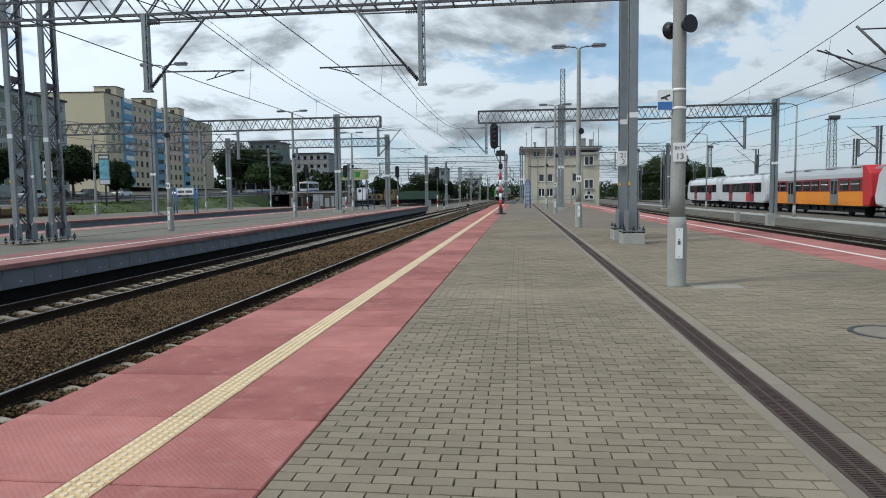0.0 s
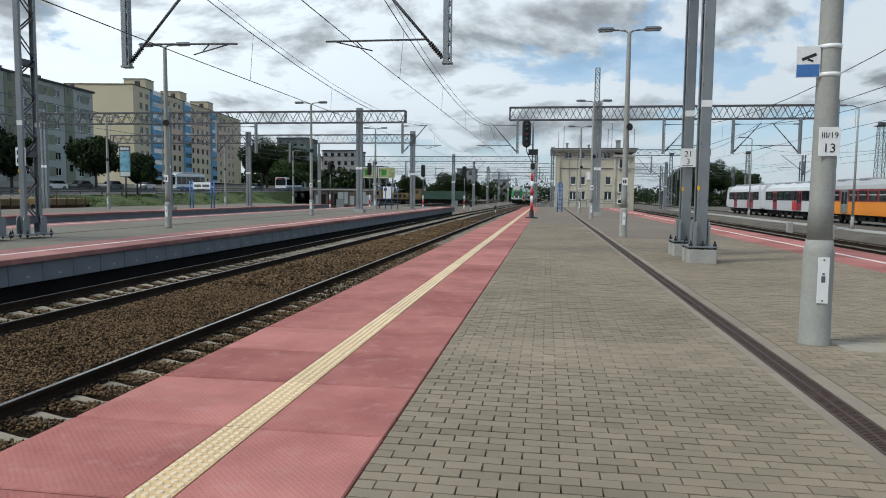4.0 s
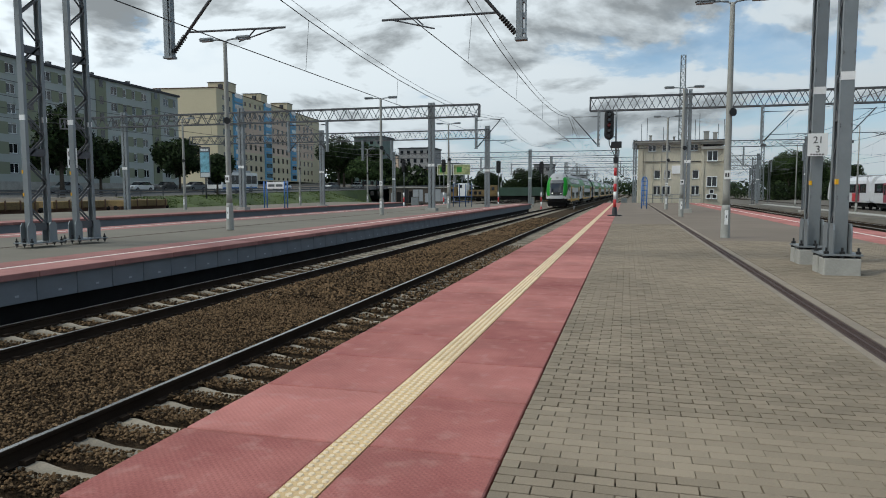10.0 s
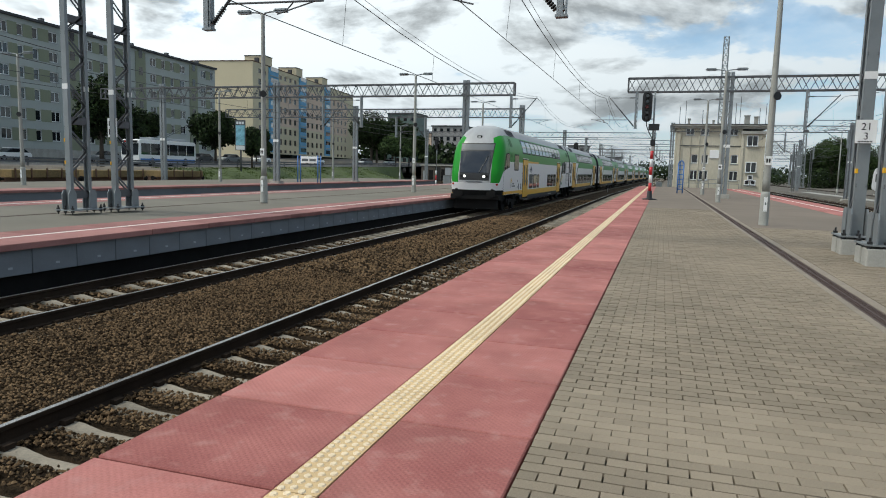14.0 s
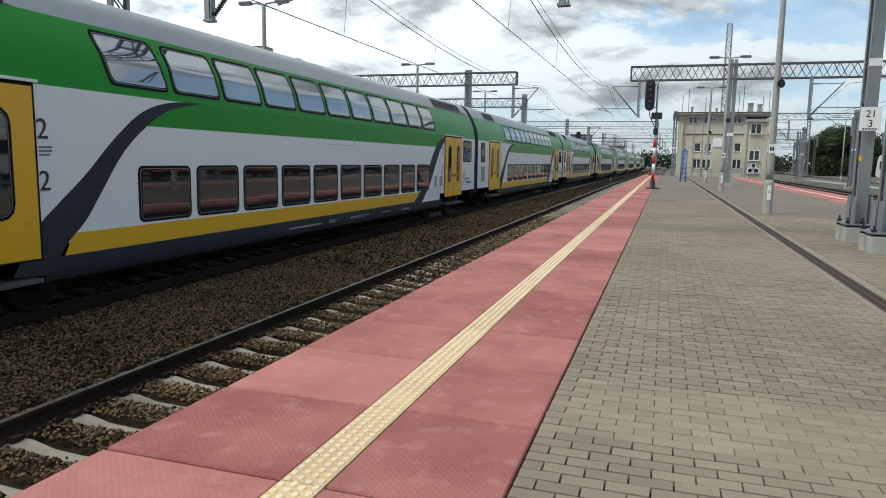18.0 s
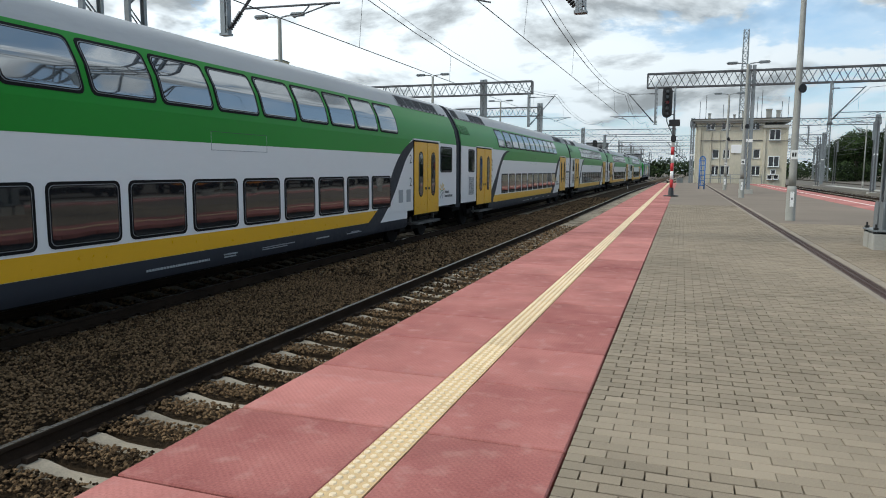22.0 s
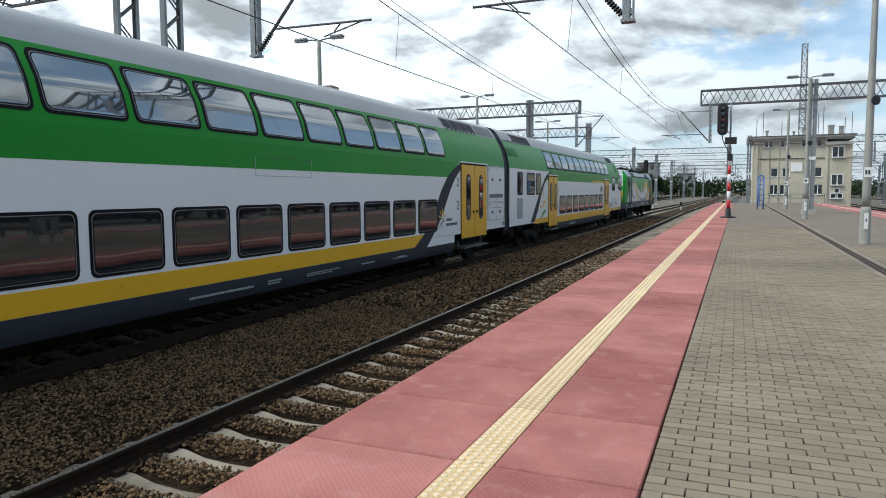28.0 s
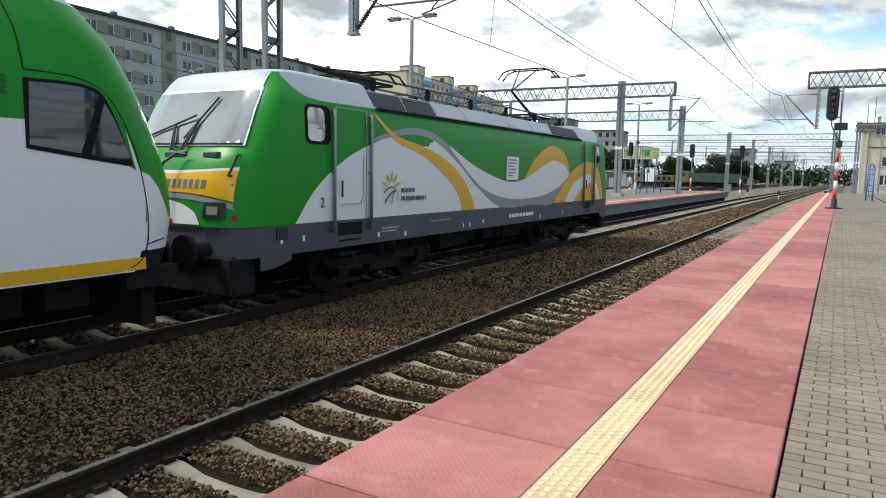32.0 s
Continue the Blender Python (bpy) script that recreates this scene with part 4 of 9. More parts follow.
def flower(parent, y, z, s, side, small=False):
    """A half sun with five uneven petals over a long leaf."""
    s *= 0.62 if small else 0.78
    bm = bmesh.new()
    x1 = side * 1.402
    def petal(a, r0, r1, w):
        c, d = math.cos(radians(a)), math.sin(radians(a))
        k = 9
        rim = [(r0 + (r1 - r0) * t / k, w * math.sin(math.pi * (0.06 + 0.9 * t / k)) ** 0.8) for t in range(k + 1)]
        pts = rim + [(p, -0.8 * q) for p, q in reversed(rim)]
        bm.faces.new([bm.verts.new((x1, y + s * (p * c - q * d), z + s * (p * d + q * c))) for p, q in pts])
    for a, r0, r1, w in ((38, 0.62, 1.16, 0.10), (72, 0.56, 0.76, 0.05), (106, 0.50, 1.16, 0.10), (143, 0.5, 0.72, 0.05), (176, 0.58, 1.14, 0.10)):
        petal(a, r0, r1, w)
    for k in range(10):
        a0, a1 = radians(-12 + 19 * k), radians(7 + 19 * k)
        bm.faces.new([bm.verts.new((x1, y + s * r * math.cos(a), z + s * r * math.sin(a))) for r, a in ((0.27, a0), (0.42, a0), (0.42, a1), (0.27, a1))])
    part("painted_flower", bm, M["sun_yellow"], parent, "large yellow painted half sun with petals")
    bm = bmesh.new()
    n = 14
    for k in range(n):
        q = []
        for t in (k / n, (k + 1) / n):
            py, pz = y - 0.95 * s + 1.4 * s * t, z - 0.72 * s + 0.5 * s * t + 0.14 * s * math.sin(math.pi * t)
            w = 0.15 * s * math.sin(math.pi * (0.05 + 0.93 * t))
            q.append(((py, pz - w), (py, pz + w * 0.7)))
        bm.faces.new([bm.verts.new((x1 + side * 0.002, p, r)) for p, r in (q[0][0], q[1][0], q[1][1], q[0][1])])
    part("painted_leaf", bm, M["leaf_green"], parent, "large green painted leaf")


def bogie(parent, y, gauge=0.75, r=0.46, base=2.5):
    bg = new("bogie")
    bg.parent = parent
    bg.matrix_basis = pose(0, y, 0)
    for s in (-1, 1):
        bm = bmesh.new()
        box(bm, min(s * 0.98, s * 1.12), max(s * 0.98, s * 1.12), -base / 2 - 0.45, base / 2 + 0.45, 0.48, 0.66)
        box(bm, min(s * 0.96, s * 1.14), max(s * 0.96, s * 1.14), -0.5, 0.5, 0.34, 0.5)
        for yy in (-base / 2, base / 2):
            box(bm, min(s * 0.96, s * 1.16), max(s * 0.96, s * 1.16), yy - 0.17, yy + 0.17, 0.34, 0.62)
            rod(bm, (s * 1.06, yy + 0.3, 0.4), (s * 1.06, yy + 0.3, 0.72), 0.085, n=8)
        rod(bm, (s * 1.06, -0.2, 0.62), (s * 1.06, -0.2, 0.95), 0.16, n=10)
        rod(bm, (s * 1.06, 0.2, 0.62), (s * 1.06, 0.2, 0.95), 0.16, n=10)
        part("side_frame", bm, M["under"], bg)
    bm = bmesh.new()
    box(bm, -0.96, 0.96, -0.3, 0.3, 0.42, 0.9)
    # added blocks before and behind the beam, to stop light passing under the train
    for q in (-1, 1):
        box(bm, -0.62, 0.62, min(q * 0.4, q * 1.75), max(q * 0.4, q * 1.75), 0.3, 0.88)
    part("cross_beam", bm, M["under"], bg)
    for yy in (-base / 2, base / 2):
        for s in (-1, 1):
            bm = bmesh.new()
            rod(bm, (s * (gauge - 0.03), yy, r), (s * (gauge + 0.10), yy, r), r, r - 0.01, 24)
            rod(bm, (s * (gauge - 0.06), yy, r), (s * (gauge - 0.03), yy, r), r + 0.028, n=24)
            rod(bm, (s * (gauge + 0.10), yy, r), (s * (gauge + 0.18), yy, r), 0.1, n=12)
            part("wheel", bm, M["under"], bg, "dark grimy steel wheel")
    return bg


def shell(parent, y0, y1, name, zs, mat, prof=PROF, off=0.0, label="", step=3.0):
    """Side and roof skins that run the length of a vehicle."""
    bm = bmesh.new()
    n = max(1, int((y1 - y0) / step))
    ring = [(half_width(z, prof) + off, z) for z in zs]
    ring = ring + [(-x, z) for x, z in reversed(ring)]
    rows = [[bm.verts.new((x, y0 + (y1 - y0) * k / n, z)) for x, z in ring] for k in range(n + 1)]
    half = len(zs)
    closed = abs(ring[half - 1][0]) < 0.01
    for a, b in zip(rows, rows[1:]):
        for k in range(len(ring) - 1):
            if k == half - 1 and not closed:
                continue
            f = bm.faces.new((a[k], a[k + 1], b[k + 1], b[k]))
            f.smooth = True
    bmesh.ops.remove_doubles(bm, verts=bm.verts, dist=0.001)
    return part(name, bm, M[mat], parent, label)


Z_GREEN = (3.10, 3.2, 3.30, 3.45, 3.65, 3.8, 3.97, 4.09)
Z_ROOF = (4.09, 4.17, 4.25, 4.34, 4.42, 4.48, 4.53, 4.57, 4.60, 4.62, 4.635, 4.65)
Z_LOW = (0.95, 1.0, 1.6, 2.64, 3.10)


def end_wall(parent, y, name="end_wall"):
    bm = bmesh.new()
    zs = Z_LOW + Z_GREEN[1:] + Z_ROOF[1:]
    pts = [(half_width(z, PROF), z) for z in zs]
    pts = pts + [(-x, z) for x, z in reversed(pts[:-1])]
    front = [bm.verts.new((x, y - 0.02, z)) for x, z in pts]
    back = [bm.verts.new((x, y + 0.02, z)) for x, z in pts]
    bm.faces.new(front)
    bm.faces.new(back[::-1])
    for k in range(len(pts)):
        bm.faces.new((front[k], front[(k + 1) % len(pts)], back[(k + 1) % len(pts)], back[k]))
    part(name, bm, M["coach_grey"], parent)


def roof_grille(parent, y, n, side, w=0.62, mat="grille", plain=()):
    """A row of louvred panels on the shoulder of the roof, each in a pale frame with clips below; the plain ones have a smooth lid."""
    fr = skin("hatch_frame", parent, rect(y - 0.08, y + n * w + 0.02, 4.10, 4.47), "coach_roof", side, 1, 4, 0.012)
    bm = bmesh.new()
    for k in range(2 * n):
        q = y + (k + 0.35) * w / 2
        box(bm, min(side * 1.03, side * 1.075), max(side * 1.03, side * 1.075), q, q + 0.1, 4.1, 4.14)
    tagged(part("clip", bm, M["grille"], fr), kind="stuff")
    for k in range(n):
        if k in plain:
            skin("roof_lid", fr, rect(y + k * w, y + k * w + w - 0.06, 4.15, 4.44), "coach_roof", side, 1, 4, 0.02)
            continue
        g = skin("roof_grille", fr, rect(y + k * w, y + k * w + w - 0.06, 4.15, 4.44), mat, side, 1, 4, 0.02)
        bm = bmesh.new()
        for j in range(3):
            z = 4.2 + 0.09 * j
            beam(bm, (side * (half_width(z, PROF) + 0.026), y + k * w + 0.03, z), (side * (half_width(z, PROF) + 0.026), y + k * w + w - 0.09, z), 0.012, 0.01)
        for j in range(7):
            q = y + k * w + 0.03 + 0.08 * j
            beam(bm, (side * (half_width(4.18, PROF) + 0.026), q, 4.18), (side * (half_width(4.42, PROF) + 0.026), q, 4.42), 0.012, 0.01)
        part("louvre", bm, M["galv_dark"], g)


def green_intake(parent, y0, y1, side):
    """A slanted air intake with slats under the roof."""
    lean = lambda a, b, c, d: (lambda u, v: (a + (b - a) * u - 0.12 * ((c + (d - c) * v) - 3.55) / 0.3, c + (d - c) * v))
    g = skin("intake", parent, lean(y0, y1, 3.54, 3.86), "vent_green", side, 1, 4, 0.01)
    for k in range(5):
        skin("intake_slat", g, lean(y0 + 0.06, y1 - 0.06, 3.57 + 0.057 * k, 3.59 + 0.057 * k), "coach_green", side, 1, 1, 0.022, deep=0.01)


def equipment_panel(parent, y0, y1, side):
    """Two white hatches beside the gangway: seams, screws, latches, a long vent slot and a handle bar."""
    p = skin("equipment_hatch", parent, rect(y0, y1, 1.90, 3.08), "coach_white", side, 1, 4, 0.014)
    q = skin("equipment_hatch", parent, rect(y0, y1, 1.28, 1.85), "coach_white", side, 1, 2, 0.014)
    xa, xb = sorted((side * 1.40, side * 1.415))
    for o, z0, z1 in ((p, 1.90, 3.08), (q, 1.28, 1.85)):
        bm = bmesh.new()
        x = side * 1.408
        for a, b in (((y0, z0), (y1, z0)), ((y1, z0), (y1, z1)), ((y1, z1), (y0, z1)), ((y0, z1), (y0, z0))):
            beam(bm, (x, a[0], a[1]), (x, b[0], b[1]), 0.012, 0.012, (1, 0, 0))
        part("seam", bm, M["print_grey"], o)
        for f in (0.08, 0.5, 0.92):
            for z in (z0 + 0.07, z1 - 0.07):
                bm = bmesh.new()
                box(bm, xa, xb, y0 + (y1 - y0) * f - 0.014, y0 + (y1 - y0) * f + 0.014, z - 0.014, z + 0.014)
                part("screw", bm, M["black"], o)
    for yy in (y0 + 0.45, y1 - 0.45):
        for z, o in ((2.64, p), (1.55, q)):
            bm = bmesh.new()
            box(bm, xa, xb, yy - 0.075, yy + 0.075, z - 0.045, z + 0.045)
            part("latch", bm, M["black"], o)
    skin("vent_slot", p, rect(y0 + 0.15, y1 - 0.17, 2.03, 2.16), "print_grey", side, 1, 1, 0.018)
    bm = bmesh.new()
    box(bm, xa, xb, y0 + 0.12, y1 - 0.12, 1.685, 1.70)
    part("handle_bar", bm, M["print_grey"], q)
    bm = bmesh.new()
    box(bm, xa, xb, y1 - 0.16, y1 + 0.02, 1.04, 1.2)
    part("socket_cover", bevelled(bm, 0.004), M["trim_line"], parent)


def along(pts, u):
    """A smooth curve through a few points."""
    n = len(pts) - 1
    k = min(int(u * n), n - 1)
    f = u * n - k
    p = [Vector(pts[max(0, min(n, k + q))]) for q in (-1, 0, 1, 2)]
    r = 0.5 * (2 * p[1] + (p[2] - p[0]) * f + (2 * p[0] - 5 * p[1] + 4 * p[2] - p[3]) * f * f + (3 * p[1] - p[0] - 3 * p[2] + p[3]) * f ** 3)
    return r.x, r.y


def between(upper, lower):
    def fn(u, v):
        a, b = along(lower, u), along(upper, u)
        return a[0] + (b[0] - a[0]) * v, a[1] + (b[1] - a[1]) * v
    return fn


def livery(parent, side, ya, yb):
    """Green lower band, grey swooshes, yellow stripe and skirt between the doors, from ya to yb."""
    # the band's ends follow the swooshes
    def green(u, v):
        z = 2.66 + 0.445 * v
        y0, y1 = ya + 1.9 + 1.25 * v ** 1.8, yb - 0.98 + 0.86 * v
        return y0 + (y1 - y0) * u, z
    skin("green_band", parent, green, "coach_green", side, 10, 5, 0.003, label="glossy green band", deep=0.01)
    up = [(ya + a, z) for a, z in ((-0.45, 0.62), (-0.1, 1.19), (0.28, 1.525), (0.79, 1.93), (1.34, 2.44), (1.94, 2.87), (2.6, 3.07), (3.35, 3.115))]
    lo = [(ya + a, z) for a, z in ((0.12, 0.58), (0.38, 0.95), (0.74, 1.27), (1.02, 1.62), (1.50, 2.23), (2.03, 2.66), (2.59, 2.95), (3.35, 3.105))]
    skin("swoosh", parent, between(up, lo), "coach_grey", side, 24, 2, 0.006, label="dark grey painted swoosh", deep=0.01)
    up = [(yb + a, z) for a, z in ((0.0, 3.11), (-0.78, 2.80), (-1.35, 2.38), (-1.8, 1.88), (-2.18, 1.40), (-2.7, 1.08), (-3.3, 0.76), (-3.6, 0.56))]
    lo = [(yb + a, z) for a, z in ((0.0, 2.90), (-0.54, 2.55), (-0.97, 2.10), (-1.36, 1.65), (-1.74, 1.28), (-2.04, 1.06), (-2.45, 0.76), (-2.75, 0.56))]
    skin("swoosh", parent, between(up, lo), "coach_grey", side, 24, 2, 0.006, deep=0.01)
    skin("yellow_stripe", parent, lambda u, v: (ya + 0.36 + 0.17 * v + (yb - 2.95 + 0.3 * v - ya - 0.36 - 0.17 * v) * u, 0.815 + 0.295 * v), "coach_yellow", side, 8, 1, 0.004, label="yellow painted stripe", deep=0.01)
    skin("skirt", parent, rect(ya + 0.05, yb - 2.8, 0.49, 0.812), "coach_grey", side, 8, 3, 0.003, label="dark grey lower skirt", deep=0.01)
    bars(parent, ya + 6.3, 0.62, (1.5,), side, "print_pale", h=0.035)
    bars(parent, ya + 8.2, 0.66, (0.4, 0.35), side, "print_pale", h=0.025, gap=0.02)
    bars(parent, ya + 11.5, 0.64, (0.6,), side, "print_pale", h=0.03)
    bars(parent, yb - 4.2, 0.62, (0.45,), side, "print_pale", h=0.05)
    bars(parent, ya + 9.4, 0.66, (1.2, 0.9), side, "print_pale", h=0.018, gap=0.02)
    bars(parent, ya + 13.0, 0.62, (0.8,), side, "print_pale", h=0.025)


def coach_body(parent, L=26.5, y_from=0.28, y_to=26.22):
    shell(parent, 5.0, L - 5.0, "lower_side", (0.76, 0.8, 0.9, 1.0), "coach_white")
    shell(parent, 5.0, L - 5.0, "skirt_panel", (0.49, 0.56, 0.75, 0.76), "coach_grey")
    shell(parent, y_from, y_to, "side_wall", (0.98, 1.6, 2.64, 3.10), "coach_white", label="white painted side wall")
    shell(parent, y_from, y_to, "upper_wall", Z_GREEN, "coach_green", label="green painted upper wall")
    shell(parent, y_from, y_to, "roof", Z_ROOF, "coach_roof", label="dusty pale grey roof")
    bm = bmesh.new()
    box(bm, -1.2, 1.2, y_from + 0.1, y_to - 0.1, 0.9, 1.0)
    box(bm, -1.22, 1.22, 5.0, L - 5.0, 0.44, 0.6)
    part("floor_pan", bm, M["under"], parent)


def under_gear(parent, y0, y1, seed):
    rnd = random.Random(seed)
    y = y0
    bm = bmesh.new()
    while y < y1 - 0.3:
        w = rnd.uniform(0.3, 0.8)
        for s in (-1, 1):
            d = rnd.uniform(0.75, 1.1)
            box(bm, min(s * 0.3, s * d), max(s * 0.3, s * d), y, y + w, rnd.uniform(0.5, 0.7), 0.92)
        y += w + rnd.uniform(0.05, 0.2)
    tagged(part("under_gear", bm, M["under"], parent), kind="stuff")


def coach(kind):
    """A double-deck coach, 26.5 m, from its leading end at y = 0. kind: plain or boxed."""
    c = new("passenger_coach")
    tagged(c, "green, white and yellow double-deck passenger coach", "train coach", "coaches of the train")
    L = 26.5
    coach_body(c)
    for s in (1, -1):
        livery(c, s, 4.55, 22.0)
        train_door(c, 2.33, 4.5, s)
        train_door(c, 22.04, 24.23, s)
        for k in range(11):
            train_window(c, 5.88 + 1.375 * k, 5.88 + 1.375 * k + 1.27, 3.22, 4.02, s, 0.1, -0.16 if k == 0 else -0.05, "glass_sky", name="upper_window")
        for k in range(10):
            train_window(c, 6.34 + 1.408 * k, 6.34 + 1.408 * k + 1.25, 1.15, 2.04, s, 0.1, name="lower_window")
        e0 = 0.78 if kind == "plain" else 1.2
        train_window(c, e0, e0 + (0.74 if kind == "plain" else 0.82), 2.12, 3.0, s, 0.1, name="end_window", split=kind == "plain")
        g = skin("vent_grille", c, rect(e0, e0 + 0.76, 1.2, 2.0), "coach_white", s, 1, 2, 0.012)
        for k in range(10):
            skin("vent_slat", g, rect(e0 + 0.05 + 0.07 * k, e0 + 0.08 + 0.07 * k, 1.25, 1.94), "print_grey", s, 1, 1, 0.016, deep=0.004)
        if kind == "boxed":
            equipment_panel(c, 24.40, 26.12, s)
        else:
            train_window(c, 24.47, 25.72, 2.12, 3.0, s, 0.1, name="end_window", split=True)
            for y in (20.85, 21.45):
                skin("notice", c, rect(y, y + 0.3, 1.25, 1.62), "print_pale", s, 1, 1, 0.014)
        badge(c, 24.42 if kind == "plain" else 20.35, 1.22, 0.56, s)
        for z in (2.40, 1.72):
            digits(c, "2", 4.64 if s > 0 else 4.8, z, s, 0.38)
            digits(c, "2", 21.75, z, s, 0.38)
        bars(c, 4.58, 2.28, (0.2, 0.2, 0.16), s, h=0.02, gap=0.03)
        if kind == "boxed":
            roof_grille(c, 0.35, 6, s, 0.72, plain=(1, 2))
            roof_grille(c, 21.6, 4, s, 0.66)
            skin("roof_lid", c, rect(24.4, 26.0, 4.13, 4.45), "roof_lid", s, 1, 4, 0.014, label="smooth dark grey roof lid")
            green_intake(c, 0.45, 1.6, s)
        else:
            roof_grille(c, 2.6, 3, s, 0.66)
            roof_grille(c, 21.7, 6, s, 0.7, plain=(5,))
        for ya_, yb_, za_, zb_ in ((12.5, 14.2, 2.855, 2.865), (12.5, 14.2, 2.535, 2.545), (12.5, 12.51, 2.545, 2.855), (14.19, 14.2, 2.545, 2.855)):
            skin("hatch_seam", c, rect(ya_, yb_, za_, zb_), "green_paint" if za_ > 2.6 else "print_pale", s, 1, 1, 0.0045, deep=0.006)
    for y in (0.1, L - 0.28):
        end_wall(c, y + 0.09)
    bogie(c, 3.6)
    bogie(c, L - 3.6)
    under_gear(c, 0.5, 2.0, 3)
    under_gear(c, L - 2.0, L - 0.5, 4)
    gangway(c, L)
    return c


def gangway(c, L):
    bm = bmesh.new()
    n = 9
    zs = (0.85, 1.0, 1.6, 2.64, 3.1, 3.4, 3.7, 3.97, 4.2, 4.35)
    for k in range(n):
        y = L - 0.27 + 0.54 * k / (n - 1)
        o = -0.07 if k % 2 else -0.03
        row = [(half_width(z, PROF) + o, z) for z in zs]
        row = row + [(-x, z) for x, z in reversed(row)]
        vs = [bm.verts.new((x, y, z)) for x, z in row]
        if k:
            for i in range(len(row)):
                bm.faces.new((last[i], last[(i + 1) % len(row)], vs[(i + 1) % len(row)], vs[i]))
        last = vs
    part("bellows", bm, M["bellows"], c, "dark folded gangway bellows")


def cab_end(c, y0, d, L=3.2):
    """The rounded driving end. The nose lies at y0; d = 1 leads back along +y, -1 along -y."""
    # how far back the skin lies at each height, along the middle
    shape = ((0.9, -0.24), (1.15, -0.36), (1.6, -0.46), (2.05, -0.43), (2.52, -0.26), (3.12, 0.0), (3.67, 0.28), (4.05, 0.58), (4.25, 0.8), (4.42, 1.05), (4.6, 1.5))

    def set_back(z):
        for (z0, s0), (z1, s1) in zip(shape, shape[1:]):
            if z <= z1:
                return s0 + (s1 - s0) * max(0.0, z - z0) / (z1 - z0)
        return shape[-1][1]

    def bulge(t):
        return 0.72 * (1 - math.sqrt(max(0.0, 1 - min(1.0, abs(t)) ** 4.2)))

    def nose(x, z, off):
        w = half_width(z, PROF)
        return x * (1 + 0.3 * off), y0 + d * (set_back(z) + bulge(x / w) - off), z
    ts = [math.sin(math.pi / 2 * (-1 + k / 14)) for k in range(29)]
    skins = {"beam": bmesh.new(), "white": bmesh.new(), "green": bmesh.new(), "front": bmesh.new(), "roof": bmesh.new()}

    def quad(key, pts):
        bm = skins[key]
        bm.faces.new([bm.verts.new(q) for q in pts]).smooth = True
    foot = lambda t: 1.58 + 0.6 * max(0.0, (abs(t) - 0.9) / 0.1) ** 1.5
    crown = lambda t, mid: 3.7 if mid else 4.05 - 0.5 * max(0.0, 0.92 - abs(t))
    for t0, t1 in zip(ts, ts[1:]):
        mid = abs(t0 + t1) / 2 < 0.62
        for key, low, high, n in (("beam", lambda t: 0.95, lambda t: 1.2, 2), ("white", lambda t: 1.2, foot, 5), ("front" if mid else "green", foot, lambda t: crown(t, mid), 16), ("roof", lambda t: crown(t, mid), lambda t: 4.6, 10)):
            for k in range(n):
                at = lambda t, q: low(t) + (high(t) - low(t)) * q / n
                quad(key, [nose(t * half_width(at(t, q), PROF), at(t, q), 0) for t, q in ((t0, k), (t1, k), (t1, k + 1), (t0, k + 1))])
    # sides from the nose back to the body
    zs = [0.95, 1.2, 1.5, 1.8, 2.05, 2.3, 2.5, 2.7, 2.9, 3.12, 3.3, 3.55, 3.67, 3.8, 3.97, 4.1, 4.2, 4.3, 4.42, 4.5, 4.56, 4.6]
    for z0, z1 in zip(zs, zs[1:]):
        for sx in (1, -1):
            key = "white" if z1 < 2.71 else ("green" if z1 < 4.11 else "roof")
            for q in range(4):
                e = lambda z, n: (sx * half_width(z, PROF), y0 + d * (set_back(z) + 0.72 + (L - set_back(z) - 0.72) * n / 4), z)
                quad(key, (e(z0, q), e(z0, q + 1), e(z1, q + 1), e(z1, q)))
    ridge = [nose(t * half_width(zs[-1], PROF), zs[-1], 0) for t in ts]
    for a, b in zip(ridge, ridge[1:]):
        quad("roof", (a, b, (b[0], y0 + d * L, b[2] + 0.05 * (1 - abs(b[0]) / 0.5)), (a[0], y0 + d * L, a[2] + 0.05 * (1 - abs(a[0]) / 0.5))))
    for key, name, mat, lab in (("beam", "buffer_beam", "under", "black buffer beam below the nose"), ("white", "nose_white", "coach_white", "white lower nose and cab side"), ("green", "nose_fin", "coach_green", "rounded green corners of the driving end"), ("front", "nose_front", "coach_roof", "silver grey front round the windscreen"), ("roof", "nose_roof", "coach_roof", "grey rounded cab roof")):
        bmesh.ops.remove_doubles(skins[key], verts=skins[key].verts, dist=0.0008)
        if key != "green":
            part(name, skins[key], M[mat], c, lab)
            continue
        for sx in (-1, 1):
            one = skins[key].copy()
            bmesh.ops.delete(one, geom=[v for v in one.verts if v.co.x * sx < 0], context="VERTS")
            part(name, one, M[mat], c, lab)

    def face(name, x0, x1, z0, z1, w1, mat, off, lab=""):
        bm = bmesh.new()
        nu, nv = 14, 6
        g = [[bm.verts.new(nose((x0 + (x1 - x0) * i / nu) * (1 + (w1 - 1) * j / nv), z0 + (z1 - z0) * j / nv, off)) for j in range(nv + 1)] for i in range(nu + 1)]
        for i in range(nu):
            for k in range(nv):
                bm.faces.new((g[i][k], g[i + 1][k], g[i + 1][k + 1], g[i][k + 1])).smooth = True
        return part(name, bm, M[mat], c, lab)
    face("screen_surround", -0.78, 0.78, 1.70, 3.62, 1.16, "black", 0.015, "black surround of windscreen and headlamps")
    face("windscreen", -0.77, 0.77, 2.08, 3.20, 1.12, "glass_dark", 0.025, "dark sloping windscreen")
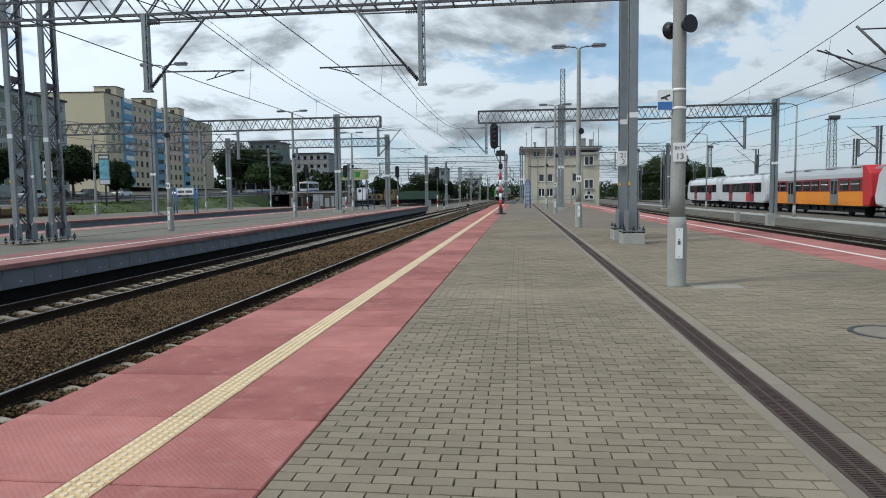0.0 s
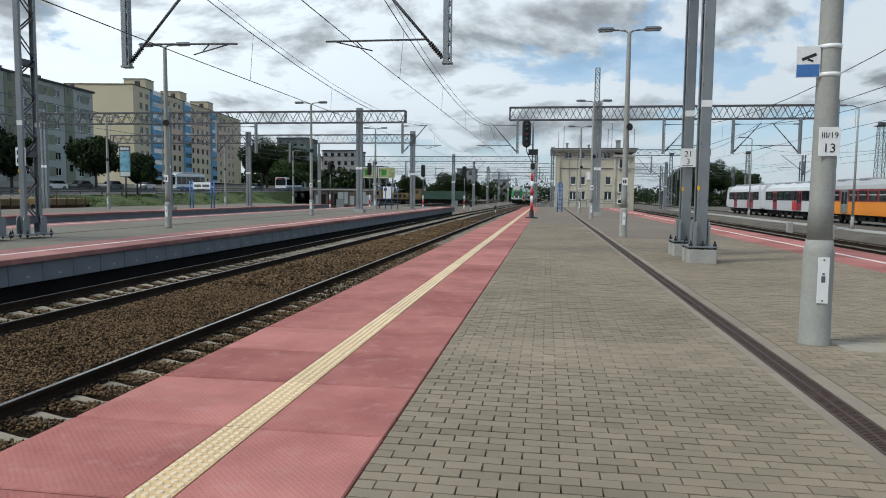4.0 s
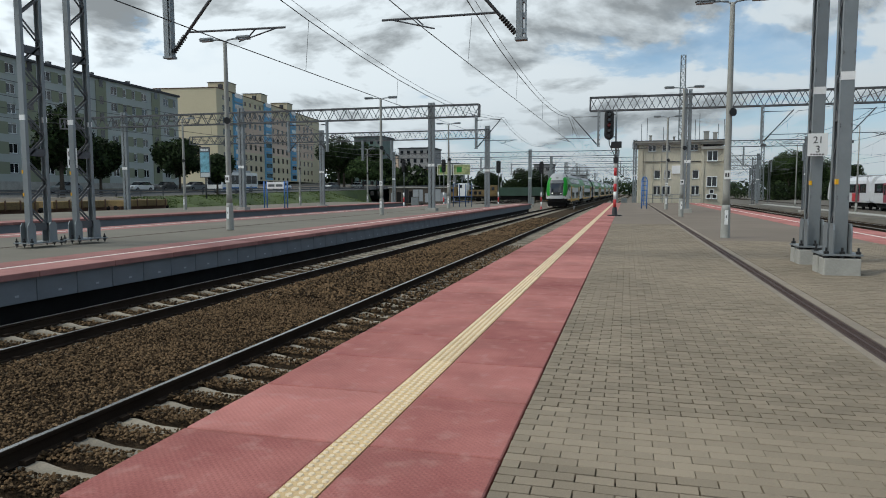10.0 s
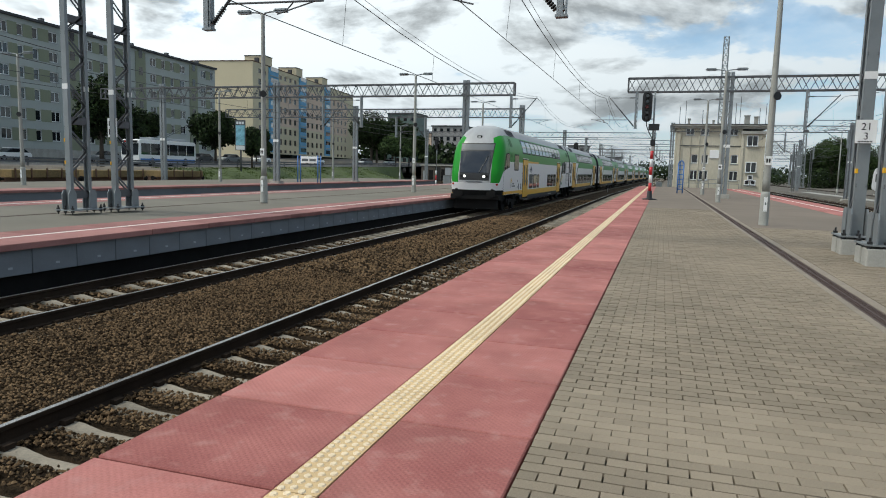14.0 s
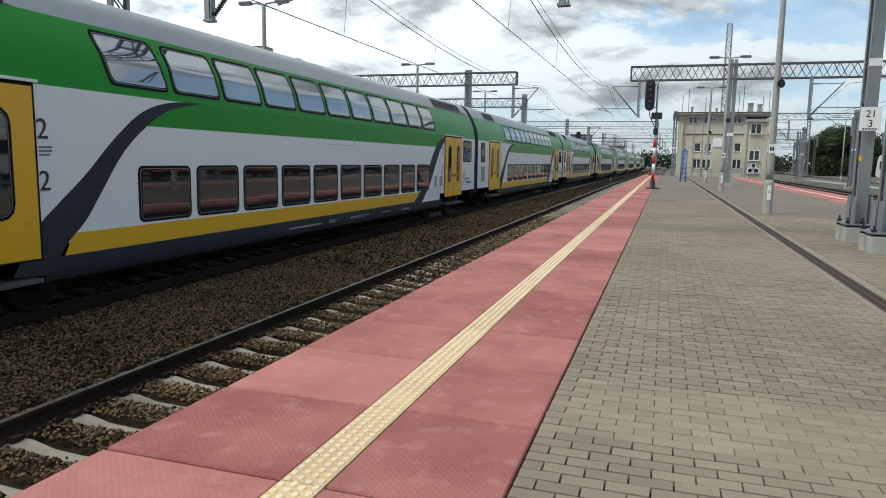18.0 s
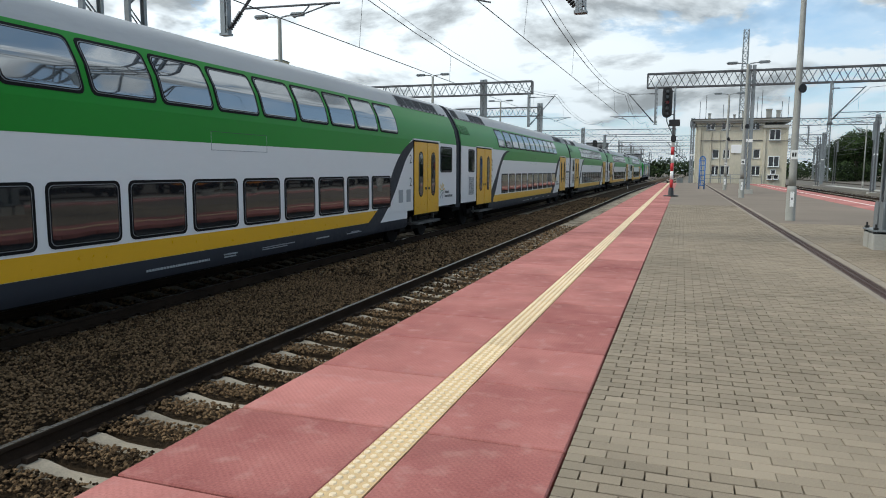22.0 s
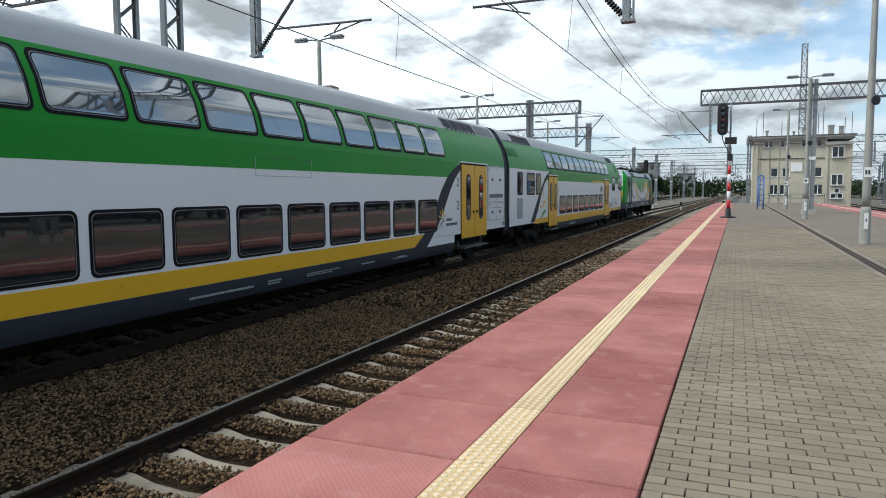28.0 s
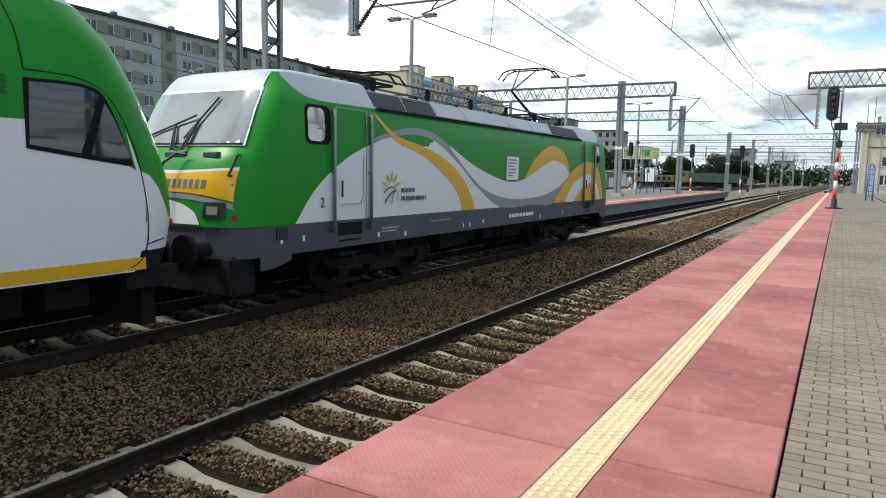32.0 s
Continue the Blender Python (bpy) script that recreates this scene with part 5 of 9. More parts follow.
    face("route_board", -0.84, 0.84, 3.26, 3.56, 1.03, "print_grey", 0.025, "dark destination display")
    for sx in (-1, 1):
        bm = bmesh.new()
        q = nose(sx * 0.52, 1.9, 0.0)
        rod(bm, (q[0], q[1], 1.9), (q[0], q[1] - d * 0.03, 1.9), 0.065, n=14)
        part("headlight", bm, M["headlight"], c, "lit white headlight")
        bm = bmesh.new()
        q = nose(sx * 0.68, 1.9, 0.0)
        rod(bm, (q[0], q[1], 1.9), (q[0], q[1] - d * 0.03, 1.9), 0.06, n=12)
        part("tail_light", bm, M["rubber"], c)
        bm = bmesh.new()
        q = nose(sx * 1.16, 1.5, 0.0)
        rod(bm, (q[0], q[1], 1.5), (q[0] + sx * 0.02, q[1] - d * 0.03, 1.5), 0.06, n=12)
        part("marker_lamp", bm, M["tail_red"], c)
    bm = bmesh.new()
    q = nose(0.0, 3.92, 0.0)
    box(bm, -0.13, 0.13, min(q[1] - d * 0.03, q[1] + d * 0.1), max(q[1] - d * 0.03, q[1] + d * 0.1), 3.82, 4.03)
    lamp = part("roof_lamp", bevelled(bm, 0.03), M["rubber"], c)
    bm = bmesh.new()
    rod(bm, (0, q[1], 3.93), (0, q[1] - d * 0.045, 3.93), 0.075, n=12)
    part("lamp_lens", bm, M["lamp_glass"], lamp)
    bm = bmesh.new()
    a, b = Vector(nose(0.25, 2.1, 0.05)), Vector(nose(0.62, 2.95, 0.05))
    rod(bm, a, b, 0.016, n=6)
    part("wiper", bm, M["black"], c, "black windscreen wiper")
    # buffers, snow plough, skirt
    for sx in (-0.87, 0.87):
        bm = bmesh.new()
        rod(bm, (sx, y0 + d * 0.35, 1.05), (sx, y0 - d * 0.25, 1.05), 0.12, n=12)
        rod(bm, (sx, y0 - d * 0.25, 1.05), (sx, y0 - d * 0.32, 1.05), 0.24, n=16)
        part("buffer", bm, M["under"], c)
    bm = bmesh.new()
    a, b = y0 - d * 0.05, y0 + d * 0.5
    a -= d * 0.2
    box(bm, -1.3, 1.3, min(a, b), max(a, b), 0.72, 0.97)
    a, b = y0 + d * 0.0, y0 + d * 0.2
    box(bm, -1.15, 1.15, min(a, b), max(a, b), 0.2, 0.75)
    part("front_skirt", bm, M["under"], c, "black lower front with plough")
    face("number_bars", -0.42, 0.42, 1.58, 1.645, 1.0, "print_grey", 0.012)


def cab_window(c, at, side):
    """The driver's two-part side window, the green corner before it and the dark panel joints. at() turns a distance from the nose into y."""
    skin("cab_green", c, between([(at(e), 2.72) for e in (0.95, 0.8, 0.66, 0.54)], [(at(e), z) for e, z in ((0.95, 2.6), (0.7, 2.4), (0.55, 2.28), (0.39, 2.18))]), "coach_green", side, 8, 6, 0.003, deep=0.01)
    low = ((1.68, 2.40), (1.3, 2.345), (0.9, 2.29), (0.45, 2.23))
    def edge(u):
        return along([(at(a), b) for a, b in ((1.68, 3.13), (1.0, 3.13), (0.72, 2.93), (0.44, 2.26))], u)
    def fn(f0, f1):
        def shape(u, v):
            u = f0 + (f1 - f0) * u
            a, b = along([(at(a), b) for a, b in low], u), edge(u)
            return a[0] + (b[0] - a[0]) * v, a[1] + (b[1] - a[1]) * v
        return shape
    w = skin("cab_window", c, fn(0, 1), "rubber", side, 14, 6, 0.009, label="black frame of the slanted cab side window", deep=0.016)
    def inner(f0, f1, trim):
        f = fn(f0, f1)
        def shape(u, v):
            y, z = f(u, 0.06 + (0.89 if trim else 0.86) * v)
            return y, z
        return shape
    skin("pane", w, inner(0.04, 0.50, True), "glass_coach", side, 8, 6, 0.014, label="reflecting cab glass", deep=0.004)
    skin("pane", w, inner(0.60, 0.93, False), "glass_coach", side, 8, 6, 0.014, label="reflecting cab glass", deep=0.004)
    def joint(pts, wide=0.016):
        lo = [(at(e), z) for e, z in pts]
        hi = [(at(e + wide * 0.7), z + wide * 0.7) for e, z in pts]
        skin("panel_joint", c, between(hi, lo), "rubber", side, 20, 1, 0.0075, deep=0.006)
    joint(((1.74, 3.9), (1.68, 3.57), (1.66, 3.22)))
    joint(((1.66, 3.21), (1.1, 3.2), (0.76, 3.06), (0.54, 2.76), (0.38, 2.38), (0.29, 2.0), (0.24, 1.6), (0.26, 1.27), (0.35, 1.08), (0.5, 1.0)))
    joint(((0.25, 1.27), (0.14, 1.3), (0.02, 1.33)))


def cab_coach(lead):
    """A driving coach, 26.5 m. lead: the cab is at y = 0, else at y = 26.5."""
    c = new("driving_coach")
    tagged(c, "green and white double-deck driving coach, rounded cab end " + ("with lit headlights" if lead else "unlit"), "train coach", "coaches of the train")
    L = 26.5
    yy = (lambda a, b: (a, b)) if lead else (lambda a, b: (L - b, L - a))
    a, b = yy(3.2, L - 0.28)
    shell(c, *yy(7.0, 19.3), "lower_side", (0.76, 0.8, 0.9, 1.0), "coach_white")
    shell(c, *yy(7.0, 19.3), "skirt_panel", (0.49, 0.56, 0.75, 0.76), "coach_grey")
    shell(c, a, b, "side_wall", (0.95, 1.6, 2.64, 3.10), "coach_white")
    shell(c, a, b, "upper_wall", Z_GREEN, "coach_green")
    shell(c, a, b, "roof", Z_ROOF, "coach_roof")
    bm = bmesh.new()
    box(bm, -1.2, 1.2, *yy(0.6, L - 0.4), 0.88, 0.96)
    part("floor_pan", bm, M["under"], c)
    cab_end(c, 0.0 if lead else L, 1 if lead else -1)
    end_wall(c, L - 0.19 if lead else 0.19)
    d = 1 if lead else -1
    w = lambda y0, y1: yy(y0, y1)
    for s in (1, -1):
        y = w(5.4, 6.9)
        train_door(c, *y, s, 0.7, 2.88)
        y2 = w(19.08, 20.6)
        train_door(c, *y2, s, 0.7, 2.88)
        for k in range(11):
            q = 1.42
            y = w(5.3 + q * k, 5.3 + q * k + 1.29)
            train_window(c, *y, 3.22, 4.02, s, 0.1, 0.12 * d if k == 10 else 0.0, "glass_sky", name="upper_window")
        for k in range(8):
            if lead and k in (3, 4):
                continue
            y = w(7.45 + 1.41 * k, 7.45 + 1.41 * k + (0.8 if lead and k == 2 else 1.25))
            train_window(c, *y, 1.17, 2.03, s, 0.1, name="lower_window")
        y = w(2.9, 4.12)
        train_window(c, *y, 2.24, 3.14, s, 0.1, name="cab_side_window")
        cab_window(c, (lambda e: e) if lead else (lambda e: L - e), s)
        skin("yellow_stripe", c, rect(*w(0.3, 5.35), 0.97, 1.12), "coach_yellow", s, 6, 1, 0.007, label="yellow painted stripe")
        skin("yellow_stripe", c, rect(*w(4.5, 5.35), 0.87, 0.975), "coach_yellow", s, 2, 1, 0.0065)
        skin("skirt", c, rect(*w(4.72, 5.35), 0.6, 0.875), "coach_grey", s, 2, 2, 0.006)
        turn = (lambda y: L - y) if lead else (lambda y: y)
        g0, g1 = (4.2, -1.7) if lead else (5.42, 0.85)
        skin("green_band", c, lambda u, v: (turn(g0 + g1 * v ** 1.2 + (L - 3.15 - g0 - g1 * v ** 1.2) * u), 2.71 + 0.395 * v), "coach_green", s, 6, 5, 0.003, label="glossy green band", deep=0.01)
        if not lead:
            skin("yellow_stripe", c, rect(3.7, 5.86, 0.9, 1.11), "coach_yellow", s, 2, 1, 0.004, deep=0.01)
        skin("yellow_line", c, rect(*w(6.9, 10.7), 2.71, 2.82), "coach_yellow", s, 2, 1, 0.008)
        skin("skirt", c, rect(*w(7.0, 19.3), 0.49, 0.795), "coach_grey", s, 6, 3, 0.006)
        skin("yellow_stripe", c, rect(*w(6.95, 19.03), 0.797, 1.11), "coach_yellow", s, 6, 1, 0.0065)
        q = w(20.65, 24.0)
        if lead:
            flower(c, q[0] + 1.25, 1.5, 1.0, s, True)
            for y0, y1 in ((21.9, 22.66), (22.8, 24.03)):
                train_window(c, y0, y1, 2.1, 2.98, s, 0.1, name="end_window")
            equipment_panel(c, 24.35, 26.1, s)
        else:
            flower(c, 5.2, 1.56, 0.87, s)
            for y0, y1 in ((1.24, 1.99), (2.48, 3.7), (3.86, 4.63)):
                train_window(c, y0, y1, 2.1, 2.98, s, 0.1, name="end_window")
            skin("vent_grille", c, rect(1.24, 1.95, 1.2, 1.98), "print_pale", s, 1, 2, 0.012)
        if lead:
            e = between([(q[0] + a, z) for a, z in ((0.05, 0.96), (0.42, 1.4), (0.85, 2.1), (1.4, 2.75), (2.3, 3.04), (3.6, 3.115))], [(q[0] + a, z) for a, z in ((0.5, 0.96), (0.82, 1.35), (1.2, 1.95), (1.75, 2.55), (2.7, 2.96), (3.6, 3.105))])
        sweep = e if lead else between([(turn(a), z) for a, z in ((6.7, 3.115), (6.23, 3.11), (5.85, 3.04), (5.5, 2.92), (5.17, 2.74), (4.86, 2.51), (4.56, 2.28), (4.1, 1.9), (3.55, 1.4), (3.05, 0.98))], [(turn(a), z) for a, z in ((6.7, 3.105), (6.28, 3.07), (5.93, 2.95), (5.69, 2.83), (5.42, 2.69), (5.11, 2.48), (4.84, 2.24), (4.45, 1.78), (4.06, 1.34), (3.62, 0.98))])
        skin("swoosh", c, sweep, "coach_grey", s, 24, 2, 0.006, deep=0.01)
        skin("intake", c, rect(*w(1.98, 2.55), 3.5, 3.95), "vent_green", s, 1, 4, 0.012)
        green_intake(c, *(w(24.9, 26.05)), s)
        for k in range(4):
            skin("vent_slot", c, rect(*w(1.85, 2.32), 2.95 + 0.055 * k, 2.98 + 0.055 * k), "vent_green", s, 1, 1, 0.012)
        badge(c, w(1.95, 3.27)[0], 1.3, 0.53, s)
        for y0 in (4.12, 4.77):
            n_ = skin("notice_frame", c, rect(*w(y0 - 0.02, y0 + 0.22), 1.17, 1.51), "print_pale", s, 1, 1, 0.012)
            skin("notice", n_, rect(*w(y0 + 0.02, y0 + 0.18), 1.21, 1.47), "print_grey", s, 1, 1, 0.016)
        for z in (1.28, 1.62):
            skin("lock_cap", c, rect(*w(3.86, 3.93), z, z + 0.07), "black", s, 1, 1, 0.012)
        skin("warning_plate", c, rect(*w(5.02, 5.25), 2.02, 2.14), "white", s, 1, 1, 0.012)
        bars(c, w(5.05, 5.22)[0], 2.08, (0.17,), s, "red", h=0.025, x=1.403)
        bars(c, w(15.0, 16.5)[0], 0.6, (1.4,), s, "print_pale", h=0.07)
        for z in (2.06, 1.38):
            digits(c, "2", w(7.05, 7.15)[0], z, s, 0.38)
            digits(c, "2", w(18.8, 18.9)[0], z, s, 0.38)
        bars(c, w(7.0, 7.2)[0], 2.0, (0.2, 0.2, 0.16), s, h=0.02, gap=0.03)
        bike(c, w(7.97, 7.97)[0], 2.29, s)
        roof_grille(c, w(2.35, 4.25)[0], 3, s)
        roof_grille(c, w(22.2, 26.0)[0], 6, s, plain=(4, 5) if lead else (0, 1))
    bogie(c, 4.0 if lead else L - 4.0)
    bogie(c, L - 4.6 if lead else 4.6)
    under_gear(c, 0.5, 2.0, 5)
    under_gear(c, L - 2.2, L - 0.7, 6)
    if lead:
        gangway(c, L)
    return c


def bike(c, y, z, side, k=0.65):
    """The bicycle sign by the door, y at its middle, z at its axles."""
    bm = bmesh.new()
    x = side * 1.398
    at = lambda p: (x, y + (p[0] - 0.525) * k, z + p[1] * k)
    for cy in (0.2, 0.85):
        ring = [(cy + 0.21 * math.cos(2 * math.pi * n / 16), 0.21 * math.sin(2 * math.pi * n / 16)) for n in range(17)]
        for p, q in zip(ring, ring[1:]):
            rod(bm, at(p), at(q), 0.010, n=4, caps=False)
    for p, q in (((0.2, 0), (0.36, 0.27)), ((0.36, 0.27), (0.73, 0.27)), ((0.73, 0.27), (0.5, -0.02)), ((0.5, -0.02), (0.2, 0)), ((0.5, -0.02), (0.33, 0.36)), ((0.85, 0), (0.7, 0.42)), ((0.26, 0.37), (0.42, 0.37)), ((0.7, 0.42), (0.8, 0.44)), ((0.44, -0.06), (0.56, 0.02))):
        rod(bm, at(p), at(q), 0.010, n=4, caps=False)
    part("bicycle_sign", bm, M["print_grey"], c)


def locomotive():
    """The electric locomotive, 17.8 m over its body, from its leading cab at y = 0."""
    o = new("locomotive")
    tagged(o, "green electric locomotive with white, yellow and grey painted waves", "locomotive")
    L = 17.8
    P = LOCO_PROF
    lean = ((0.8, -0.18), (1.38, -0.26), (2.0, -0.16), (2.3, -0.04), (2.6, 0.2), (3.4, 0.66), (3.62, 0.79), (3.74, 0.9), (3.79, 1.05), (3.84, 1.6))

    def set_back(z):
        for (z0, s0), (z1, s1) in zip(lean, lean[1:]):
            if z <= z1:
                return s0 + (s1 - s0) * max(0.0, z - z0) / (z1 - z0)
        return lean[-1][1]

    def round_off(z):
        return 0.6 - 0.36 * min(1.0, max(0.0, (z - 2.2) / 1.2))

    def bulge(t, z=1.4):
        return round_off(z) * (1 - math.sqrt(max(0.0, 1 - min(1.0, abs(t)) ** 4)))

    TS = (-1, -0.992, -0.965, -0.92, -0.85, -0.75, -0.6, -0.35, 0, 0.35, 0.6, 0.75, 0.85, 0.92, 0.965, 0.992, 1)

    def nose(x, z, off, y0, d):
        """A point on the cab front, off metres before it."""
        return x, y0 + d * (set_back(z) + bulge(x / half_width(z, P), z) - off), z

    zs = [1.38, 1.6, 1.85, 2.0, 2.15, 2.3, 2.45, 2.6, 2.8, 3.0, 3.2, 3.3] + [3.36, 3.42, 3.5, 3.58, 3.66, 3.735, 3.76, 3.79, 3.81]
    ys = [0.9, 1.1, 1.3, 1.6, 2.4, 3.25]
    green, roof = bmesh.new(), bmesh.new()
    for y0, d in ((0.0, 1), (L, -1)):
        def line(z):
            w = half_width(z, P)
            f = [Vector((w * t, y0 + d * (set_back(z) + bulge(t, z)), z)) for t in TS]
            edge = set_back(z) + bulge(1, z)
            tail = [max(edge + 0.02 * (k + 1), y) for k, y in enumerate(ys)]
            return [Vector((-w, y0 + d * y, z)) for y in reversed(tail)] + f + [Vector((w, y0 + d * y, z)) for y in tail]
        rings = [line(z) for z in zs]
        for a, b in zip(rings, rings[1:]):
            for k in range(len(a) - 1):
                c = (a[k] + a[k + 1] + b[k] + b[k + 1]) / 4
                bm = roof if c.z > 3.735 else green
                bm.faces.new([bm.verts.new(q) for q in (a[k], a[k + 1], b[k + 1], b[k])]).smooth = True
        roof.faces.new([roof.verts.new(q) for q in rings[-1]])
        roof.faces.new([roof.verts.new(q) for q in [r[0] for r in rings[12:]] + [r[-1] for r in reversed(rings[12:])]])
    # the long sides between the cabs, the roof set a little lower
    for s in (-1, 1):
        for za, zb in ((1.38, 2.2), (2.2, 2.9), (2.9, 3.25), (3.25, 3.34)):
            f = green.faces.new([green.verts.new((s * half_width(z, P), y, z)) for y, z in ((3.25, za), (L - 3.25, za), (L - 3.25, zb), (3.25, zb))])
            f.smooth = True
    ring = [(half_width(z, P) - 0.03, z) for z in (3.34, 3.42, 3.6, 3.7)]
    ring = ring + [(-x, z) for x, z in reversed(ring)]
    for (xa, za), (xb, zb) in zip(ring, ring[1:]):
        roof.faces.new([roof.verts.new(q) for q in ((xa, 3.25, za), (xa, L - 3.25, za), (xb, L - 3.25, zb), (xb, 3.25, zb))])
    for bm in (green, roof):
        bmesh.ops.remove_doubles(bm, verts=bm.verts, dist=0.0005)
    part("body", green, M["coach_green"], o, "green painted body shell")
    part("roof", roof, M["loco_grey"], o, "pale grey roof and cab brow")
    bm = bmesh.new()
    for z0, z1, w in ((0.92, 1.376, 1.455),):
        f = [(w * t, set_back(1.3) + bulge(t) + 0.03) for t in TS]
        ring = f + [(x, L - y) for x, y in reversed(f)]
        lo, hi = [[bm.verts.new((x, y, z)) for x, y in ring] for z in (z0, z1)]
        for k in range(len(ring)):
            bm.faces.new((lo[k], lo[(k + 1) % len(ring)], hi[(k + 1) % len(ring)], hi[k]))
    part("sole_bar", bm, M["loco_sole"], o, "dark violet-grey sole bar")
    K = dict(prof=P, deep=0.008)

    def wave(name, up, lo, mat, s, off, lab=""):
        skin(name, o, between(up, lo), mat, s, 40, 4, off, label=lab, **K)
    flat = lambda pts: [(y, 1.385) for y, z in pts]
    for s in (1, -1):
        for at in (lambda e: e, lambda e: L - e):
            wave("roof_side", [(at(e), 3.735) for e in (1.06, 1.5, 2.2, 3.25)], [(at(e), z) for e, z in ((1.06, 3.66), (1.28, 3.45), (1.7, 3.35), (3.25, 3.35))], "loco_grey", s, 0.004, "grey painted side of the cab roof")
        # painted waves, from the leading cab to the rear
        rise = [(1.09, 1.39), (1.68, 2.02), (2.72, 2.59), (4.25, 2.99), (5.35, 2.91), (6.35, 2.48), (7.35, 1.93), (8.5, 1.39)]
        wave("white_wave", rise, flat(rise), "coach_white", s, 0.003, "white painted arch")
        wave("grey_wave", [(3.0, 2.79), (4.3, 3.07), (5.4, 2.99), (6.5, 2.45), (7.6, 1.86), (9.2, 1.58), (11.0, 1.6), (12.3, 1.78), (13.4, 2.18)], [(3.0, 2.73), (4.3, 2.95), (5.3, 2.86), (6.3, 2.43), (7.3, 1.88), (8.6, 1.39), (10.6, 1.385), (12.2, 1.385), (13.4, 2.12)], "loco_wave", s, 0.005, "grey painted wave")
        wave("white_wave", [(5.9, 2.8), (7.2, 2.36), (8.9, 2.03), (10.05, 2.1), (11.0, 2.38), (12.0, 2.62), (12.9, 2.54), (13.44, 2.3)], [(5.9, 2.77), (6.97, 2.13), (7.78, 1.8), (9.2, 1.58), (11.0, 1.6), (12.2, 1.76), (13.0, 2.0), (13.44, 2.2)], "coach_white", s, 0.007, "white painted wave")
        wave("yellow_wave", [(3.2, 3.27), (3.84, 2.91), (4.85, 2.73), (5.79, 2.48), (6.49, 2.13), (7.0, 1.66), (7.15, 1.385)], [(3.22, 3.2), (3.84, 2.80), (4.86, 2.54), (5.69, 2.17), (6.26, 1.83), (6.48, 1.55), (6.52, 1.385)], "coach_yellow", s, 0.009, "yellow painted wave")
        wave("yellow_wave", [(10.0, 2.1), (10.54, 2.55), (11.25, 2.89), (12.0, 3.05), (12.88, 2.91), (13.38, 2.5), (13.5, 2.3)], [(10.05, 2.09), (10.92, 2.35), (11.67, 2.58), (12.3, 2.63), (12.9, 2.54), (13.3, 2.4), (13.44, 2.28)], "coach_yellow", s, 0.009)
        arch = [(13.15, 1.385), (13.69, 1.83), (14.3, 2.07), (15.1, 2.24), (15.7, 2.22), (16.3, 1.9), (16.75, 1.385)]
        wave("yellow_wave", [(12.2, 1.385), (13.0, 1.92), (13.86, 2.39), (15.0, 2.66), (15.9, 2.6), (16.6, 2.25), (17.1, 1.385)], arch, "coach_yellow", s, 0.011)
        core = [(13.98, 1.385), (14.44, 1.66), (14.8, 1.8), (15.17, 1.92), (15.7, 1.95), (16.1, 1.8), (16.36, 1.385)]
        wave("white_wave", arch, core, "coach_white", s, 0.011)
        wave("yellow_wave", core, flat(core), "coach_yellow", s, 0.011)
        for y, b in ((1.31, 1), (L - 1.31, -1)):
            # the driver's side window, its leading edge slanted at top and foot
            w = skin("cab_side_window", o, ease_v(rounded(min(y, y + b * 0.62), max(y, y + b * 0.62), 2.64, 3.27, 0.12)), "rubber", s, 4, 12, 0.01, P, "black framed cab side window")
            skin("pane", w, ease_v(rounded(min(y + b * 0.05, y + b * 0.46), max(y + b * 0.05, y + b * 0.46), 2.69, 3.22, 0.1)), "glass_sky", s, 4, 12, 0.015, P, "reflecting cab glass", 0.004)
        for y in (2.02, L - 2.93):
            d = skin("cab_door", o, rect(y, y + 0.91, 1.385, 3.3), "coach_green", s, 1, 8, 0.0005, **K)
            bm = bmesh.new()
            x = s * 1.478
            for a, b in (((y + 0.02, 1.4), (y + 0.02, 3.27)), ((y + 0.89, 1.4), (y + 0.89, 3.27)), ((y + 0.02, 3.27), (y + 0.89, 3.27)), ((y + 0.2, 1.66), (y + 0.72, 1.66)), ((y + 0.72, 1.66), (y + 0.8, 1.76)), ((y + 0.8, 1.76), (y + 0.8, 2.5))):
                beam(bm, (x, a[0], a[1]), (x, b[0], b[1]), 0.012, 0.012, (1, 0, 0))
            part("door_joint", bm, M["print_pale"], d)
            bm = bmesh.new()
            rod(bm, (s * 1.52, y + 0.16, 1.78), (s * 1.52, y + 0.16, 2.06), 0.018, n=6)
            part("door_handle", bm, M["black"], d)
            for yy in (y - 0.06, y + 0.97):
                bm = bmesh.new()
                x = s * 1.535
                rod(bm, (x, yy, 1.2), (x, yy, 3.22), 0.026, n=8)
                for z in (1.25, 2.2, 3.2):
                    rod(bm, (x, yy, z), (s * 1.46, yy, z), 0.016, n=6)
                rod(bm, (s * 1.49, yy + 0.055, 1.2), (s * 1.49, yy + 0.055, 3.26), 0.022, n=6)
                part("handrail", bm, M["trim_line"], d, "pale upright handrail")
            for k in range(4):
                bm = bmesh.new()
                box(bm, min(s * 1.2, s * 1.47), max(s * 1.2, s * 1.47), y + 0.15, y + 0.75, 0.3 + 0.24 * k, 0.33 + 0.24 * k)
                part("cab_step", bm, M["under"], o)
            # flat black patch painted for the shade inside a step hollow
            skin("step_recess", o, rect(y + 0.12, y + 0.8, 1.12, 1.34), "under", s, 1, 1, 0.0, deep=0.004, prof=((0.8, 1.458), (2, 1.458)))
        digits(o, "2", 1.72, 1.62, s, 0.24, x=1.475)
        bd = new("badge")
        bd.parent = o
        bd.matrix_basis = pose(s * 0.085, 0, 0)
